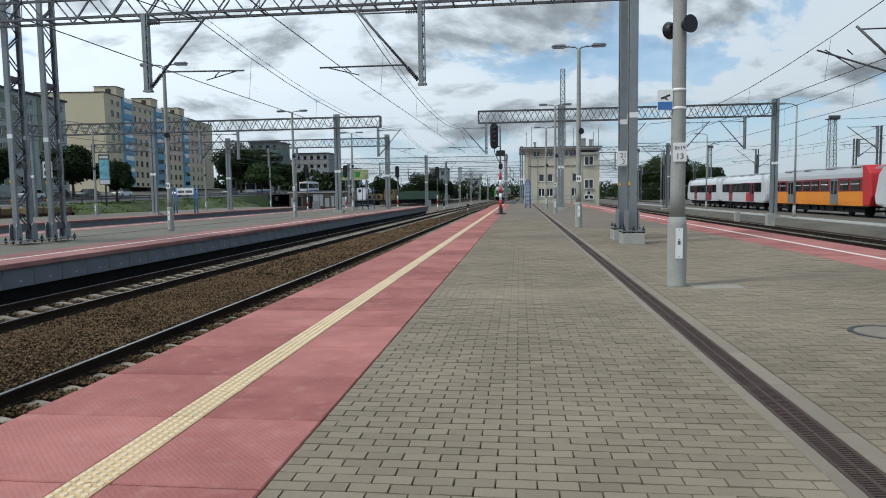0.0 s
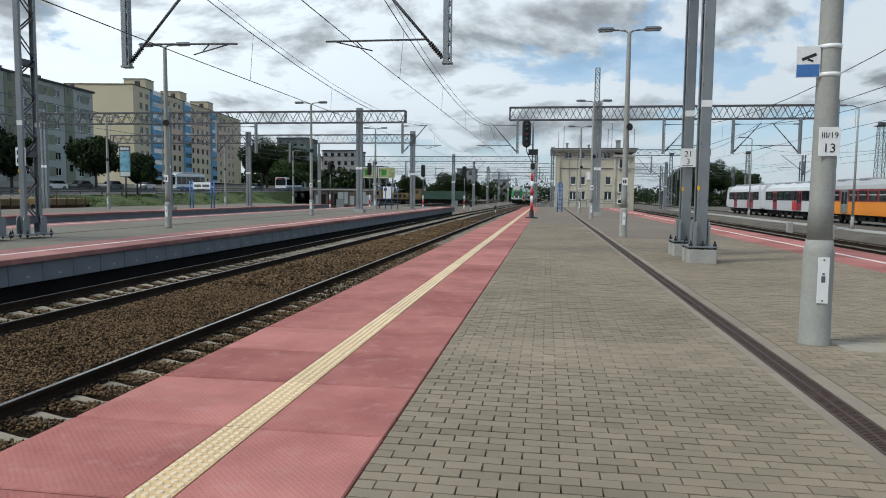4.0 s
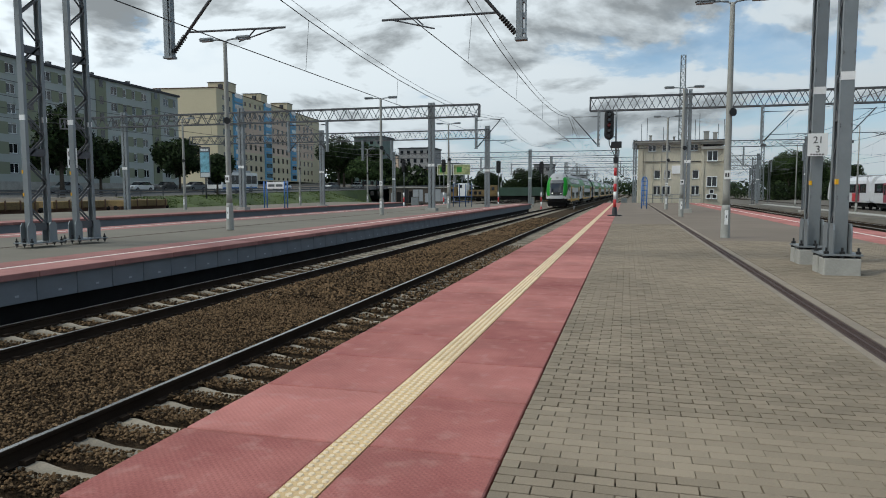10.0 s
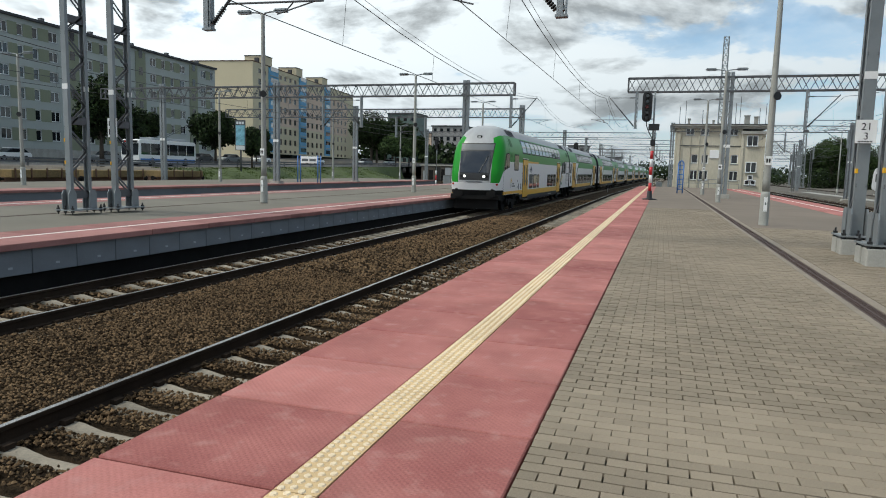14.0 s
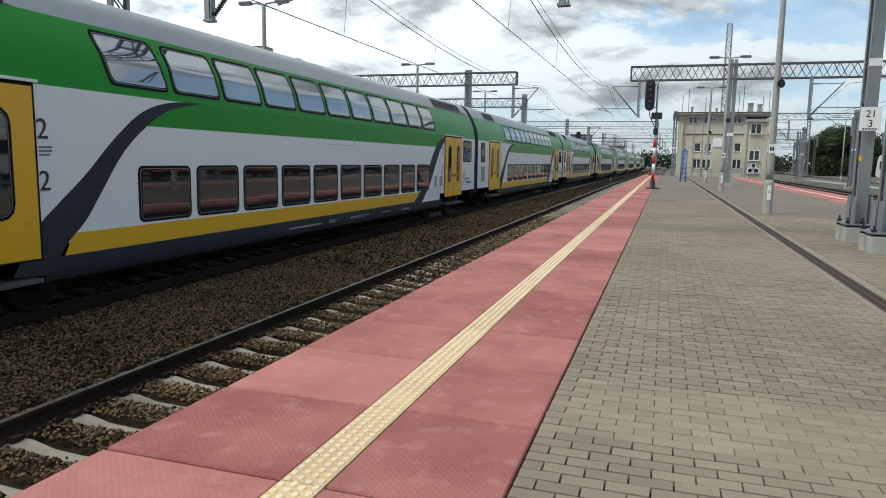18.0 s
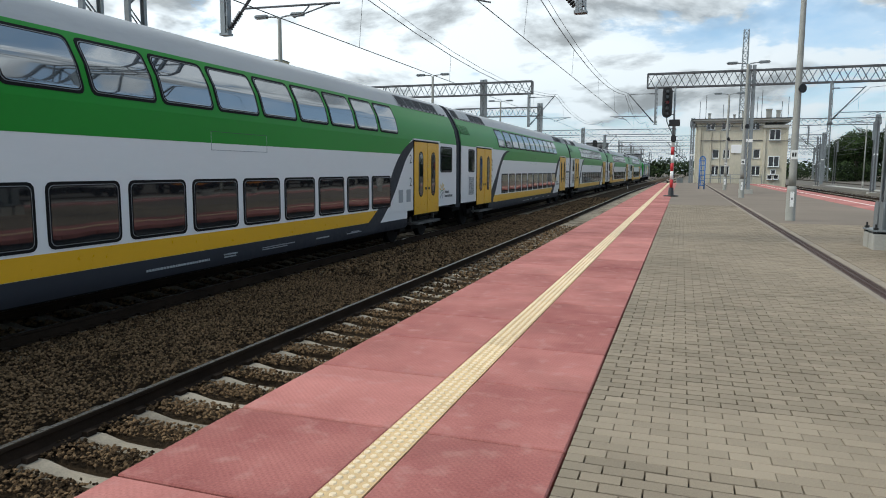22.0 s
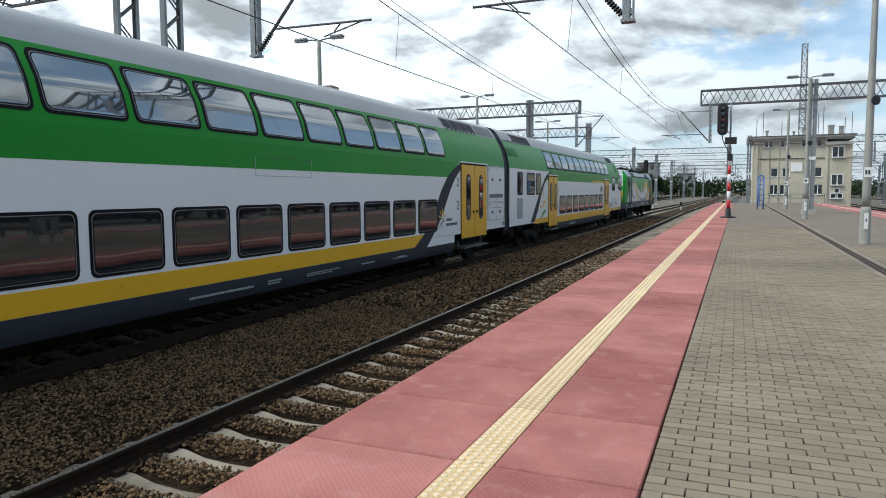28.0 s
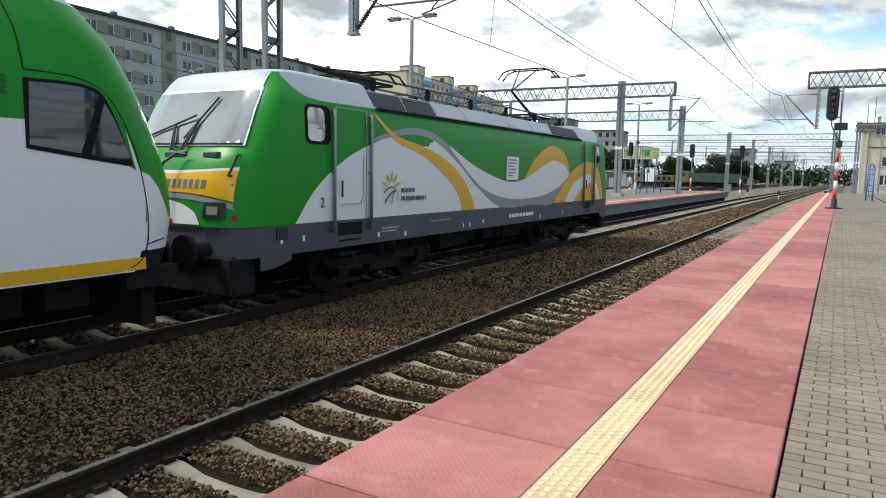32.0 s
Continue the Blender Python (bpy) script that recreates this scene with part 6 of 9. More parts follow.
        badge(bd, 3.45, 1.62, 0.62, s)
        pl = skin("builder_plate", o, rect(8.82, 9.55, 2.07, 2.66), "white", s, 1, 2, 0.02, **K)
        bars(pl, 8.9, 2.56, (0.5, 0.55, 0.35, 0.5, 0.45, 0.3), s, "print_pale", x=1.488, h=0.035, gap=0.045)
        bars(o, 9.1, 1.1, (1.6,), s, "white", x=1.458, h=0.09)
        bars(o, 3.4, 1.16, (0.6, 0.5), s, "print_pale", x=1.458, h=0.03)
        bars(o, 5.2, 1.2, (0.8,), s, "print_pale", x=1.458, h=0.03)
        for y, z in ((0.75, 1.1), (1.25, 1.1), (3.3, 1.02), (4.2, 0.98), (6.6, 1.0), (6.9, 1.0), (7.6, 1.04), (11.2, 1.0), (13.0, 1.04)):
            bm = bmesh.new()
            box(bm, min(s * 1.45, s * 1.468), max(s * 1.45, s * 1.468), y, y + 0.045, z, z + 0.09)
            part("jacking_mark", bm, M["white"], o)
        # the skirt's deeper ends before the bogies and a socket box
        for e0, e1 in ((0.34, 1.0), (L - 1.0, L - 0.34)):
            k = skin("skirt_end", o, lambda u, v: (e0 + (e1 - e0) * u, 0.72 + 0.3 * v + (0.0 if v > 0.5 else 0.12 * abs(u - (0 if e0 < 5 else 1)) ** 2)), "loco_sole", s, 6, 2, 0.0, prof=((0.6, 1.46), (2, 1.46)), deep=0.03)
        bm = bmesh.new()
        box(bm, min(s * 1.44, s * 1.48), max(s * 1.44, s * 1.48), 0.66, 0.9, 1.16, 1.36)
        part("socket_box", bevelled(bm, 0.01), M["black"], o)
        # roof hatches, dark louvred ones behind the leading cab
        RP = tuple((z, x - 0.03) for z, x in P)
        for y0, y1, dark in ((3.3, 4.35, 1), (4.42, 5.5, 1), (5.57, 6.8, 0), (6.87, 9.2, 0), (9.27, 10.7, 0), (10.77, 12.2, 0), (12.27, 13.4, 1), (13.47, 14.5, 1)):
            hatch = skin("roof_hatch", o, rect(y0, y1, 3.40, 3.68), "grille" if dark else "loco_grey", s, 1, 3, 0.018, RP, deep=0.02)
            if dark:
                for k in range(6):
                    z = 3.43 + 0.042 * k
                    skin("louvre", hatch, rect(y0 + 0.04, y1 - 0.04, z, z + 0.012), "galv_dark", s, 1, 1, 0.028, RP, deep=0.008)
        bm = bmesh.new()
        beam(bm, (s * 1.44, 3.25, 3.345), (s * 1.44, L - 3.25, 3.345), 0.04, 0.05)
        part("rain_gutter", bm, M["rubber"], o)
    # cab fronts
    for y0, d in ((0.0, 1), (L, -1)):
        def face(name, fn, mat, off, lab="", nu=16, nv=3, under=None):
            bm = bmesh.new()
            g = [[bm.verts.new(nose(*fn(i / nu, j / nv), off, y0, d)) for j in range(nv + 1)] for i in range(nu + 1)]
            for i in range(nu):
                for j in range(nv):
                    bm.faces.new((g[i][j], g[i + 1][j], g[i + 1][j + 1], g[i][j + 1])).smooth = True
            return part(name, bm, M[mat], under or o, lab)
        span = lambda x0, x1, z0, z1: (lambda u, v: (x0 + (x1 - x0) * u, z0 + (z1 - z0) * v))
        face("brow", lambda u, v: ((1.13 - 0.05 * v) * (2 * u - 1), 3.45 + 0.28 * v), "loco_grey", 0.02, "pale grey brow over the windscreen", 32, 4)
        face("screen_border", lambda u, v: ((1.22 - 0.07 * v) * (2 * u - 1), 2.56 + 0.9 * v), "white", 0.026, "white line round the windscreen")
        ws = face("windscreen", lambda u, v: ((1.19 - 0.07 * v) * (2 * u - 1), 2.6 + 0.82 * v), "glass_front", 0.034, "pale reflecting windscreen")
        face("screen_foot", span(-1.19, 1.19, 2.575, 2.605), "rubber", 0.04, under=ws, nv=1)
        # one parked wiper up the middle, one across the other half
        for base, tip, elbow in (((0.1, 2.5), (0.42, 3.32), (0.2, 2.95)), ((-0.12, 2.5), (-0.85, 2.72), (-0.3, 2.9))):
            bm = bmesh.new()
            a, b, c = [Vector(nose(p[0], p[1], 0.07, y0, d)) for p in (base, elbow, tip)]
            rod(bm, a, b, 0.022, n=6)
            rod(bm, a + Vector((0.06, 0, 0)), b, 0.014, n=6)
            lo = b * 2 - c
            rod(bm, b + (b - c) * 0.75, c, 0.016, n=6)
            part("wiper", bm, M["black"], o, "black windscreen wiper")
        face("white_front_line", lambda u, v: (1.27 * (2 * u - 1), 2.14 + 0.06 * abs(2 * u - 1) ** 2 + 0.05 * v), "coach_white", 0.008, nv=1)
        face("yellow_front_band", lambda u, v: (1.27 * (2 * u - 1), 1.87 - 0.12 * abs(2 * u - 1) ** 3 + (0.27 + 0.18 * abs(2 * u - 1) ** 2) * v), "coach_yellow", 0.01, "yellow painted band across the front")
        face("grey_front_band", lambda u, v: (1.27 * (2 * u - 1), 1.78 - 0.14 * abs(2 * u - 1) ** 3 + 0.075 * v), "loco_wave", 0.01, nv=1)
        face("white_front_arch", lambda u, v: (0.82 * (2 * u - 1), 1.41 + 0.34 * math.sqrt(max(0.0, 1 - (2 * u - 1) ** 2)) * v), "coach_white", 0.01)
        for k in range(7):
            face("number_bar", span(0.05 + 0.12 * k, 0.13 + 0.12 * k, 1.93, 2.06), "print_grey", 0.014, nu=1, nv=1)
        # ledge with lamps under the screen
        for x, w in ((-0.75, 0.3), (0.0, 0.45), (0.75, 0.3)):
            bm = bmesh.new()
            q = nose(x, 2.42, 0.04, y0, d)
            box(bm, x - w / 2, x + w / 2, min(q[1], q[1] + d * 0.14), max(q[1], q[1] + d * 0.14), 2.38, 2.47)
            part("grab_ledge", bevelled(bm, 0.015), M["green_paint"], o)
        for sx in (-1, 1):
            face("lamp_housing", span(min(sx * 0.86, sx * 1.2), max(sx * 0.86, sx * 1.2), 1.5, 1.74), "black", 0.02, "dark headlamp housing", 6, 2)
            face("lamp_lens", span(min(sx * 0.93, sx * 1.1), max(sx * 0.93, sx * 1.1), 1.56, 1.68), "lamp_glass", 0.03, "", 4, 2)
            bm = bmesh.new()
            q = nose(sx * 1.3, 1.52, 0.0, y0, d)
            rod(bm, q, (q[0] + sx * 0.012, q[1] - d * 0.02, q[2]), 0.045, n=12)
            part("tail_light", bm, M["tail_red"], o)
            bm = bmesh.new()
            a, b = nose(sx * 1.2, 2.12, 0.07, y0, d), nose(sx * 1.22, 2.42, 0.07, y0, d)
            rod(bm, a, b, 0.02, n=6)
            rod(bm, a, nose(sx * 1.2, 2.12, 0, y0, d), 0.016, n=6)
            rod(bm, b, nose(sx * 1.22, 2.42, 0, y0, d), 0.016, n=6)
            part("grab_handle", bm, M["black"], o)
            bm = bmesh.new()
            rod(bm, (sx * 0.87, y0 + d * 0.2, 1.05), (sx * 0.87, y0 - d * 0.5, 1.05), 0.12, n=12)
            rod(bm, (sx * 0.87, y0 - d * 0.5, 1.05), (sx * 0.87, y0 - d * 0.58, 1.05), 0.24, n=16)
            part("buffer", bm, M["under"], o)
        # the jumper cable that hangs down the front
        bm = bmesh.new()
        pts = [nose(x, z, g, y0, d) for x, z, g in ((0.35, 2.42, 0.1), (0.2, 2.44, 0.17), (0.08, 2.3, 0.2), (0.03, 2.0, 0.2), (0.02, 1.6, 0.2), (0.0, 1.2, 0.16))]
        for a, b in zip(pts, pts[1:]):
            rod(bm, a, b, 0.022, n=6)
        part("jumper_cable", bm, M["black"], o)
        bm = bmesh.new()
        box(bm, -1.32, 1.32, min(y0 - d * 0.1, y0 + d * 0.4), max(y0 - d * 0.1, y0 + d * 0.4), 0.35, 0.95)
        part("front_skirt", bevelled(bm, 0.05), M["under"], o)
    # running gear
    for y in (4.0, L - 4.0):
        bogie(o, y, 0.75, 0.62, 2.6)
    under_gear(o, 6.3, L - 6.3, 9)
    # roof: insulators, busbars and two pantographs
    for k in range(12):
        bm = bmesh.new()
        y = 3.3 + 1.05 * k
        lathe(bm, ((0.07, 3.69), (0.05, 3.86), (0.08, 3.94), (0.05, 3.98), (0.08, 4.02), (0.03, 4.06)), 8, (0.55 if k % 2 else -0.45, y))
        part("roof_insulator", bm, M["under"], o)
    bm = bmesh.new()
    rod(bm, (0.55, 3.2, 4.07), (0.55, 14.9, 4.07), 0.025, n=6)
    rod(bm, (-0.45, 3.2, 4.07), (-0.45, 14.9, 4.07), 0.025, n=6)
    part("busbar", bm, M["black"], o)
    for y, up in ((4.2, False), (13.2, True)):
        pg = new("pantograph")
        pg.parent = o
        pg.matrix_basis = pose(0, y, 3.95)
        bm = bmesh.new()
        for x in (-0.5, 0.5):
            beam(bm, (x, -0.9, 0.05), (x, 0.9, 0.05), 0.06, 0.05)
        for q in (-0.9, 0, 0.9):
            beam(bm, (-0.5, q, 0.05), (0.5, q, 0.05), 0.06, 0.05)
        part("base_frame", bm, M["under"], pg)
        knee = (0, -1.0, 0.75) if up else (0, -1.0, 0.2)
        head = (0, 0.25, 1.55) if up else (0, 0.55, 0.28)
        bm = bmesh.new()
        rod(bm, (0, 0.75, 0.1), knee, 0.05, 0.035, 8)
        part("lower_arm", bm, M["under"], pg)
        bm = bmesh.new()
        for x in (-0.3, 0.3):
            rod(bm, knee, (x, head[1], head[2]), 0.022, 0.018, 6)
        part("upper_arm", bm, M["under"], pg)
        bm = bmesh.new()
        for q in (-0.18, 0.18):
            pts = [(-0.97, -0.28), (-0.8, -0.08), (-0.55, 0), (0.55, 0), (0.8, -0.08), (0.97, -0.28)]
            for p0, p1 in zip(pts, pts[1:]):
                rod(bm, (p0[0], head[1] + q, head[2] + p0[1]), (p1[0], head[1] + q, head[2] + p1[1]), 0.022, n=6)
        for x in (-0.5, 0.5):
            rod(bm, (x, head[1] - 0.18, head[2]), (x, head[1] + 0.18, head[2]), 0.018, n=6)
        part("collector_head", bm, M["under"], pg, "curved contact strips")
    return o


TRAIN = []
TRAIN.append((0, cab_coach(True)))
plain, boxed = coach("plain"), coach("boxed")
TRAIN.append((1, plain))
TRAIN.append((2, copy_thing(plain, Matrix())))
TRAIN.append((3, copy_thing(plain, Matrix())))
TRAIN.append((4, boxed))
TRAIN.append((5, copy_thing(boxed, Matrix())))
TRAIN.append((6, copy_thing(boxed, Matrix())))
TRAIN.append((7, cab_coach(False)))
TRAIN.append((8, locomotive()))


# overhead line: gantries, hanging posts with cantilevers, wires
def truss_parts(parent, x0, x1, y, z0, z1, depth, pitch, thick=0.07, mat="galv_dark"):
    for yy in (y - depth / 2, y + depth / 2):
        for z in (z0, z1):
            bm = bmesh.new()
            beam(bm, (x0, yy, z), (x1, yy, z), thick, thick)
            part("chord", bm, M[mat], parent)
    bm = bmesh.new()
    n = max(2, int(abs(x1 - x0) / pitch))
    for yy in (y - depth / 2, y + depth / 2):
        for k in range(n):
            a, b = x0 + (x1 - x0) * k / n, x0 + (x1 - x0) * (k + 1) / n
            m = (a + b) / 2
            za, zb = (z0, z1) if yy < y else (z1, z0)
            beam(bm, (a, yy, za), (m, yy, zb), thick * 0.5, thick * 0.5)
            beam(bm, (m, yy, zb), (b, yy, za), thick * 0.5, thick * 0.5)
    for k in range(n + 1):
        a = x0 + (x1 - x0) * k / n
        for z in (z0, z1):
            beam(bm, (a, y - depth / 2, z), (a, y + depth / 2, z), thick * 0.6, thick * 0.6)
    for a in (x0, x1):
        for yy in (y - depth / 2, y + depth / 2):
            beam(bm, (a, yy, z0), (a, yy, z1), thick, thick)
    tagged(part("lattice", bm, M[mat], parent, "zigzag steel bracing"), kind="stuff")


def cantilever(parent, x, y, d, z_top, z_low, reach=1.75, wire_z=4.78, mat="galv", tip_z=6.5):
    """A hanging post with its sloping tube, insulators, stay and registration arm. d: the side towards the wire."""
    bm = bmesh.new()
    box(bm, x - 0.095, x + 0.03, y - 0.08, y + 0.08, z_low, z_top)
    box(bm, x + 0.075, x + 0.095, y - 0.08, y + 0.08, z_low, z_top)
    n = int((z_top - z_low) / 0.3)
    for k in range(n):
        box(bm, x + 0.028, x + 0.078, y - 0.06, y + 0.06, z_low + 0.1 + 0.3 * k, z_low + 0.2 + 0.3 * k)
    box(bm, x - 0.12, x + 0.12, y - 0.1, y + 0.1, z_low - 0.03, z_low + 0.02)
    p = part("hanging_post", bm, M[mat], parent, "grey hanging lattice post")
    foot, tip = Vector((x + d * 0.08, y, z_low + 0.08)), Vector((x + d * reach, y, tip_z))
    way = (tip - foot).normalized()
    bm = bmesh.new()
    rod(bm, foot + way * 0.55, tip + way * 0.12, 0.035, n=8)
    part("cantilever_tube", bm, M["galv_dark"], p)
    bm = bmesh.new()
    for k in range(8):
        a = foot + way * (0.06 + 0.06 * k)
        rod(bm, a, a + way * 0.03, 0.06, n=10)
        rod(bm, a + way * 0.03, a + way * 0.06, 0.03, n=8)
    part("insulator", bm, M["black"], p, "ribbed dark insulator")
    bm = bmesh.new()
    rod(bm, (x, y, tip_z), (tip.x, y, tip_z), 0.02, n=6)
    for k in range(5):
        rod(bm, (x + d * (0.12 + 0.07 * k), y, tip_z), (x + d * (0.155 + 0.07 * k), y, tip_z), 0.05, n=8)
    part("stay", bm, M["galv_dark"], p)
    a = foot + way * 0.62
    bm = bmesh.new()
    rod(bm, a, (x + d * 2.95, y, 5.05), 0.024, n=6)
    rod(bm, (x + d * 2.75, y, 5.05), (x + d * (reach + 0.05), y, wire_z + 0.03), 0.016, n=6)
    rod(bm, (x + d * 2.2, y, 5.04), (x + d * 2.05, y, 4.9), 0.016, n=6)
    part("registration_arm", bm, M["galv_dark"], p)


def lattice_mast(parent, x, y, z0, z1, name="mast", w=0.3, gap=0.52, foot=True, block=False):
    """Two steel channels with lacing between them, on a bolted base."""
    m = new(name)
    m.parent = parent
    m.matrix_basis = pose(x, y, 0)
    for q in (-gap / 2, gap / 2):
        bm = bmesh.new()
        s = 1 if q > 0 else -1
        sec = [(-w / 2, q - s * 0.09), (-w / 2, q + s * 0.008), (w / 2, q + s * 0.008), (w / 2, q - s * 0.09), (w / 2 - 0.012, q - s * 0.09), (w / 2 - 0.012, q - s * 0.006), (-w / 2 + 0.012, q - s * 0.006), (-w / 2 + 0.012, q - s * 0.09)]
        lo, hi = [[bm.verts.new((a, b, z)) for a, b in sec] for z in (z0, z1)]
        for k in range(8):
            bm.faces.new((lo[k], lo[(k + 1) % 8], hi[(k + 1) % 8], hi[k]))
        bm.faces.new(lo)
        bm.faces.new(hi)
        part("channel", bm, M["galv"], m, "grey steel channel")
        for zb in (3.35, 3.85):
            bm = bmesh.new()
            if z1 > 4:
                box(bm, -w / 2 - 0.004, w / 2 + 0.004, q - 0.014, q + 0.014, zb, zb + 0.14)
                part("white_band", bm, M["white"], m)
                break
    bm = bmesh.new()
    step = 0.62
    n = int((z1 - z0 - 0.5) / step)
    for x0 in (-w / 2 + 0.02, w / 2 - 0.02):
        for k in range(n):
            z = z0 + 0.35 + step * k
            a, b = (-gap / 2, gap / 2) if k % 2 else (gap / 2, -gap / 2)
            beam(bm, (x0, a, z), (x0, b, z + step), 0.05, 0.012, (1, 0, 0))
        for z in (z0 + 0.3, z0 + 2.3, z0 + 5.0):
            box(bm, x0 - 0.006, x0 + 0.006, -gap / 2, gap / 2, z, z + 0.2)
    tagged(part("lacing", bm, M["galv_dark"], m), kind="stuff")
    if foot:
        bm = bmesh.new()
        lo = 0.34 if block else 0.09
        box(bm, -0.31, 0.31, -gap / 2 - 0.2, gap / 2 + 0.2, lo, lo + 0.03)
        part("base_plate", bm, M["galv"], m, "bolted steel base plate")
        for q in (-gap / 2, gap / 2):
            for k in (-1, 1):
                bm = bmesh.new()
                v = [bm.verts.new((k * (w / 2 + 0.02), q + dy, z)) for dy, z in ((-0.13, lo + 0.03), (0.13, lo + 0.03), (0.13, lo + 0.45), (0.08, lo + 0.55), (-0.08, lo + 0.55), (-0.13, lo + 0.45))]
                u = [bm.verts.new((k * (w / 2 + 0.045), q + dy, z)) for dy, z in ((-0.13, lo + 0.03), (0.13, lo + 0.03), (0.13, lo + 0.45), (0.08, lo + 0.55), (-0.08, lo + 0.55), (-0.13, lo + 0.45))]
                bm.faces.new(v)
                bm.faces.new(u[::-1])
                for i in range(6):
                    bm.faces.new((v[i], v[(i + 1) % 6], u[(i + 1) % 6], u[i]))
                part("gusset", bm, M["galv"], m)
        for bx in (-0.25, 0.0, 0.25):
            for by in (-gap / 2 - 0.14, gap / 2 + 0.14):
                bm = bmesh.new()
                rod(bm, (bx, by, lo - 0.1), (bx, by, lo + 0.14), 0.018, n=6)
                rod(bm, (bx, by, lo + 0.03), (bx, by, lo + 0.075), 0.042, n=6)
                rod(bm, (bx, by, lo - 0.05), (bx, by, lo), 0.042, n=6)
                part("anchor_bolt", bm, M["black"], m, "dark anchor bolt and nuts")
        if block:
            for by in (-gap / 2 - 0.02, gap / 2 + 0.02):
                bm = bmesh.new()
                box(bm, -0.29, 0.29, by - 0.17, by + 0.17, -0.02, 0.30)
                part("footing", bevelled(bm, 0.015), M["concrete"], m, "pale concrete footing")
    for z in ((1.57,) if block else (1.35, 1.95)):
        bm = bmesh.new()
        box(bm, -w / 2 - 0.012, -w / 2 + 0.03, -gap / 2 - 0.02, -gap / 2 + 0.07, z, z + 0.09)
        part("yellow_clip", bm, M["coach_yellow"], m)
    return m


def number_plate(parent, x, y, z, w, h, lines, yaw=0):
    """A white plate with what is written on it, facing -y before the turn."""
    pl = new("number_plate")
    pl.parent = parent
    pl.matrix_basis = pose(x, y, z, 0, 0, yaw)
    bm = bmesh.new()
    box(bm, -w / 2, w / 2, -0.004, 0.004, -h / 2, h / 2)
    part("plate", bevelled(bm, 0.002), M["white"], pl)
    for text, zz, size in lines:
        if text.startswith("#"):
            bm = bmesh.new()
            n = int(text[1:])
            for k in range(n):
                box(bm, -w * 0.36 + k * w * 0.72 / n, -w * 0.36 + (k + 0.7) * w * 0.72 / n, -0.007, -0.004, zz, zz + size)
            part("print_line", bm, M["black"], pl)
            continue
        cu = bpy.data.curves.new("numeral", "FONT")
        cu.body, cu.size, cu.align_x, cu.extrude = text, size, "CENTER", 0.001
        cu.materials.append(M["black"])
        ob = new("numeral", cu)
        ob.parent = pl
        ob.matrix_basis = pose(0, -0.006, zz, 90, 0, 0)
    return pl


# the near gantry, across the tracks from platform to platform
g1 = thing("overhead_gantry", "grey lattice steel gantry on paired masts over the tracks", "gantry", "overhead gantries")
truss_parts(g1, -34.0, 15.0, 18.7, 6.75, 7.45, 0.6, 1.1)
for x, y, block in ((-14.78, 19.55, False), (-14.62, 21.0, False), (4.2, 17.95, True), (4.21, 19.75, True)):
    m = lattice_mast(g1, x + (0.045 if block else 0.0), y, 0.37 if block else 0.12, 8.2, w=0.21 if block else 0.165, gap=0.38 if block else 0.70, block=block)
number_plate(g1, 4.235, 19.46, 2.36, 0.36, 0.44, (("21", 0.03, 0.19), ("3", -0.15, 0.19), ("#5", -0.2, 0.025)))
number_plate(g1, -14.66, 20.7, 2.42, 0.34, 0.55, (("#2", 0.05, 0.14), ("#1", -0.2, 0.16)))
cantilever(g1, -9.62, 18.4, 1, 6.75, 4.55)
cantilever(g1, -1.47, 18.4, -1, 6.75, 4.5)
cantilever(g1, 12.0, 18.4, -1, 6.75, 3.7, 1.9, 4.5, "galv", 5.55)


def gantry(x0, x1, y, z0, z1, masts, drops, label, pitch=1.2, thick=0.075):
    g = thing("overhead_gantry", label, "gantry", "overhead gantries")
    truss_parts(g, x0, x1, y, z0, z1, 0.5, pitch, thick)
    for x, yy, base in masts:
        m = new("mast")
        m.parent = g
        for q in (-0.135, 0.135):
            bm = bmesh.new()
            box(bm, x + q - 0.105, x + q + 0.105, yy - 0.14, yy + 0.14, base, z1 + 0.35)
            part("channel", bm, M["galv"], m)
        bm = bmesh.new()
        z = base + 0.3
        while z < z1:
            beam(bm, (x - 0.1, yy - 0.12, z), (x + 0.1, yy - 0.12, z + 0.4), 0.05, 0.02)
            z += 0.4
        tagged(part("lacing", bm, M["galv_dark"], m), kind="stuff")
        bm = bmesh.new()
        box(bm, x - 0.4, x + 0.4, yy - 0.4, yy + 0.4, base - 0.25, base + 0.12)
        part("footing", bm, M["concrete"], m)
        bm = bmesh.new()
        box(bm, x - 0.25, x + 0.25, yy - 0.145, yy - 0.141, 3.3, 3.5)
        part("white_band", bm, M["white"], m)
    for x, d in drops:
        cantilever(g, x, y - 0.3, d, z0, 4.5)
    return g


gantry(-1.9, 20.1, 52.9, 6.9, 7.8, ((4.45, 53.1, 0.15), (20.2, 52.9, -0.6)), ((-1.3, -1), (8.93, 1), (13.57, 1), (17.94, -1)), "grey lattice steel gantry over the platform end", 0.95, 0.085)
gantry(-46.0, -9.7, 53.0, 6.8, 7.65, ((-13.5, 53.9, 0.1), (-28.9, 53.0, 0.1), (-39.8, 53.0, -0.3)), ((-9.85, 1), (-21.4, -1), (-24.6, 1)), "grey lattice steel gantry over the far platforms", 0.95, 0.085)
gantry(-44.0, -11.9, 68.0, 6.4, 7.2, ((-12.1, 68.0, -0.2), (-29.0, 68.0, 0.0)), ((-21.5, -1), (-24.5, 1)), "grey lattice steel gantry behind the far platform", 1.0, 0.08)
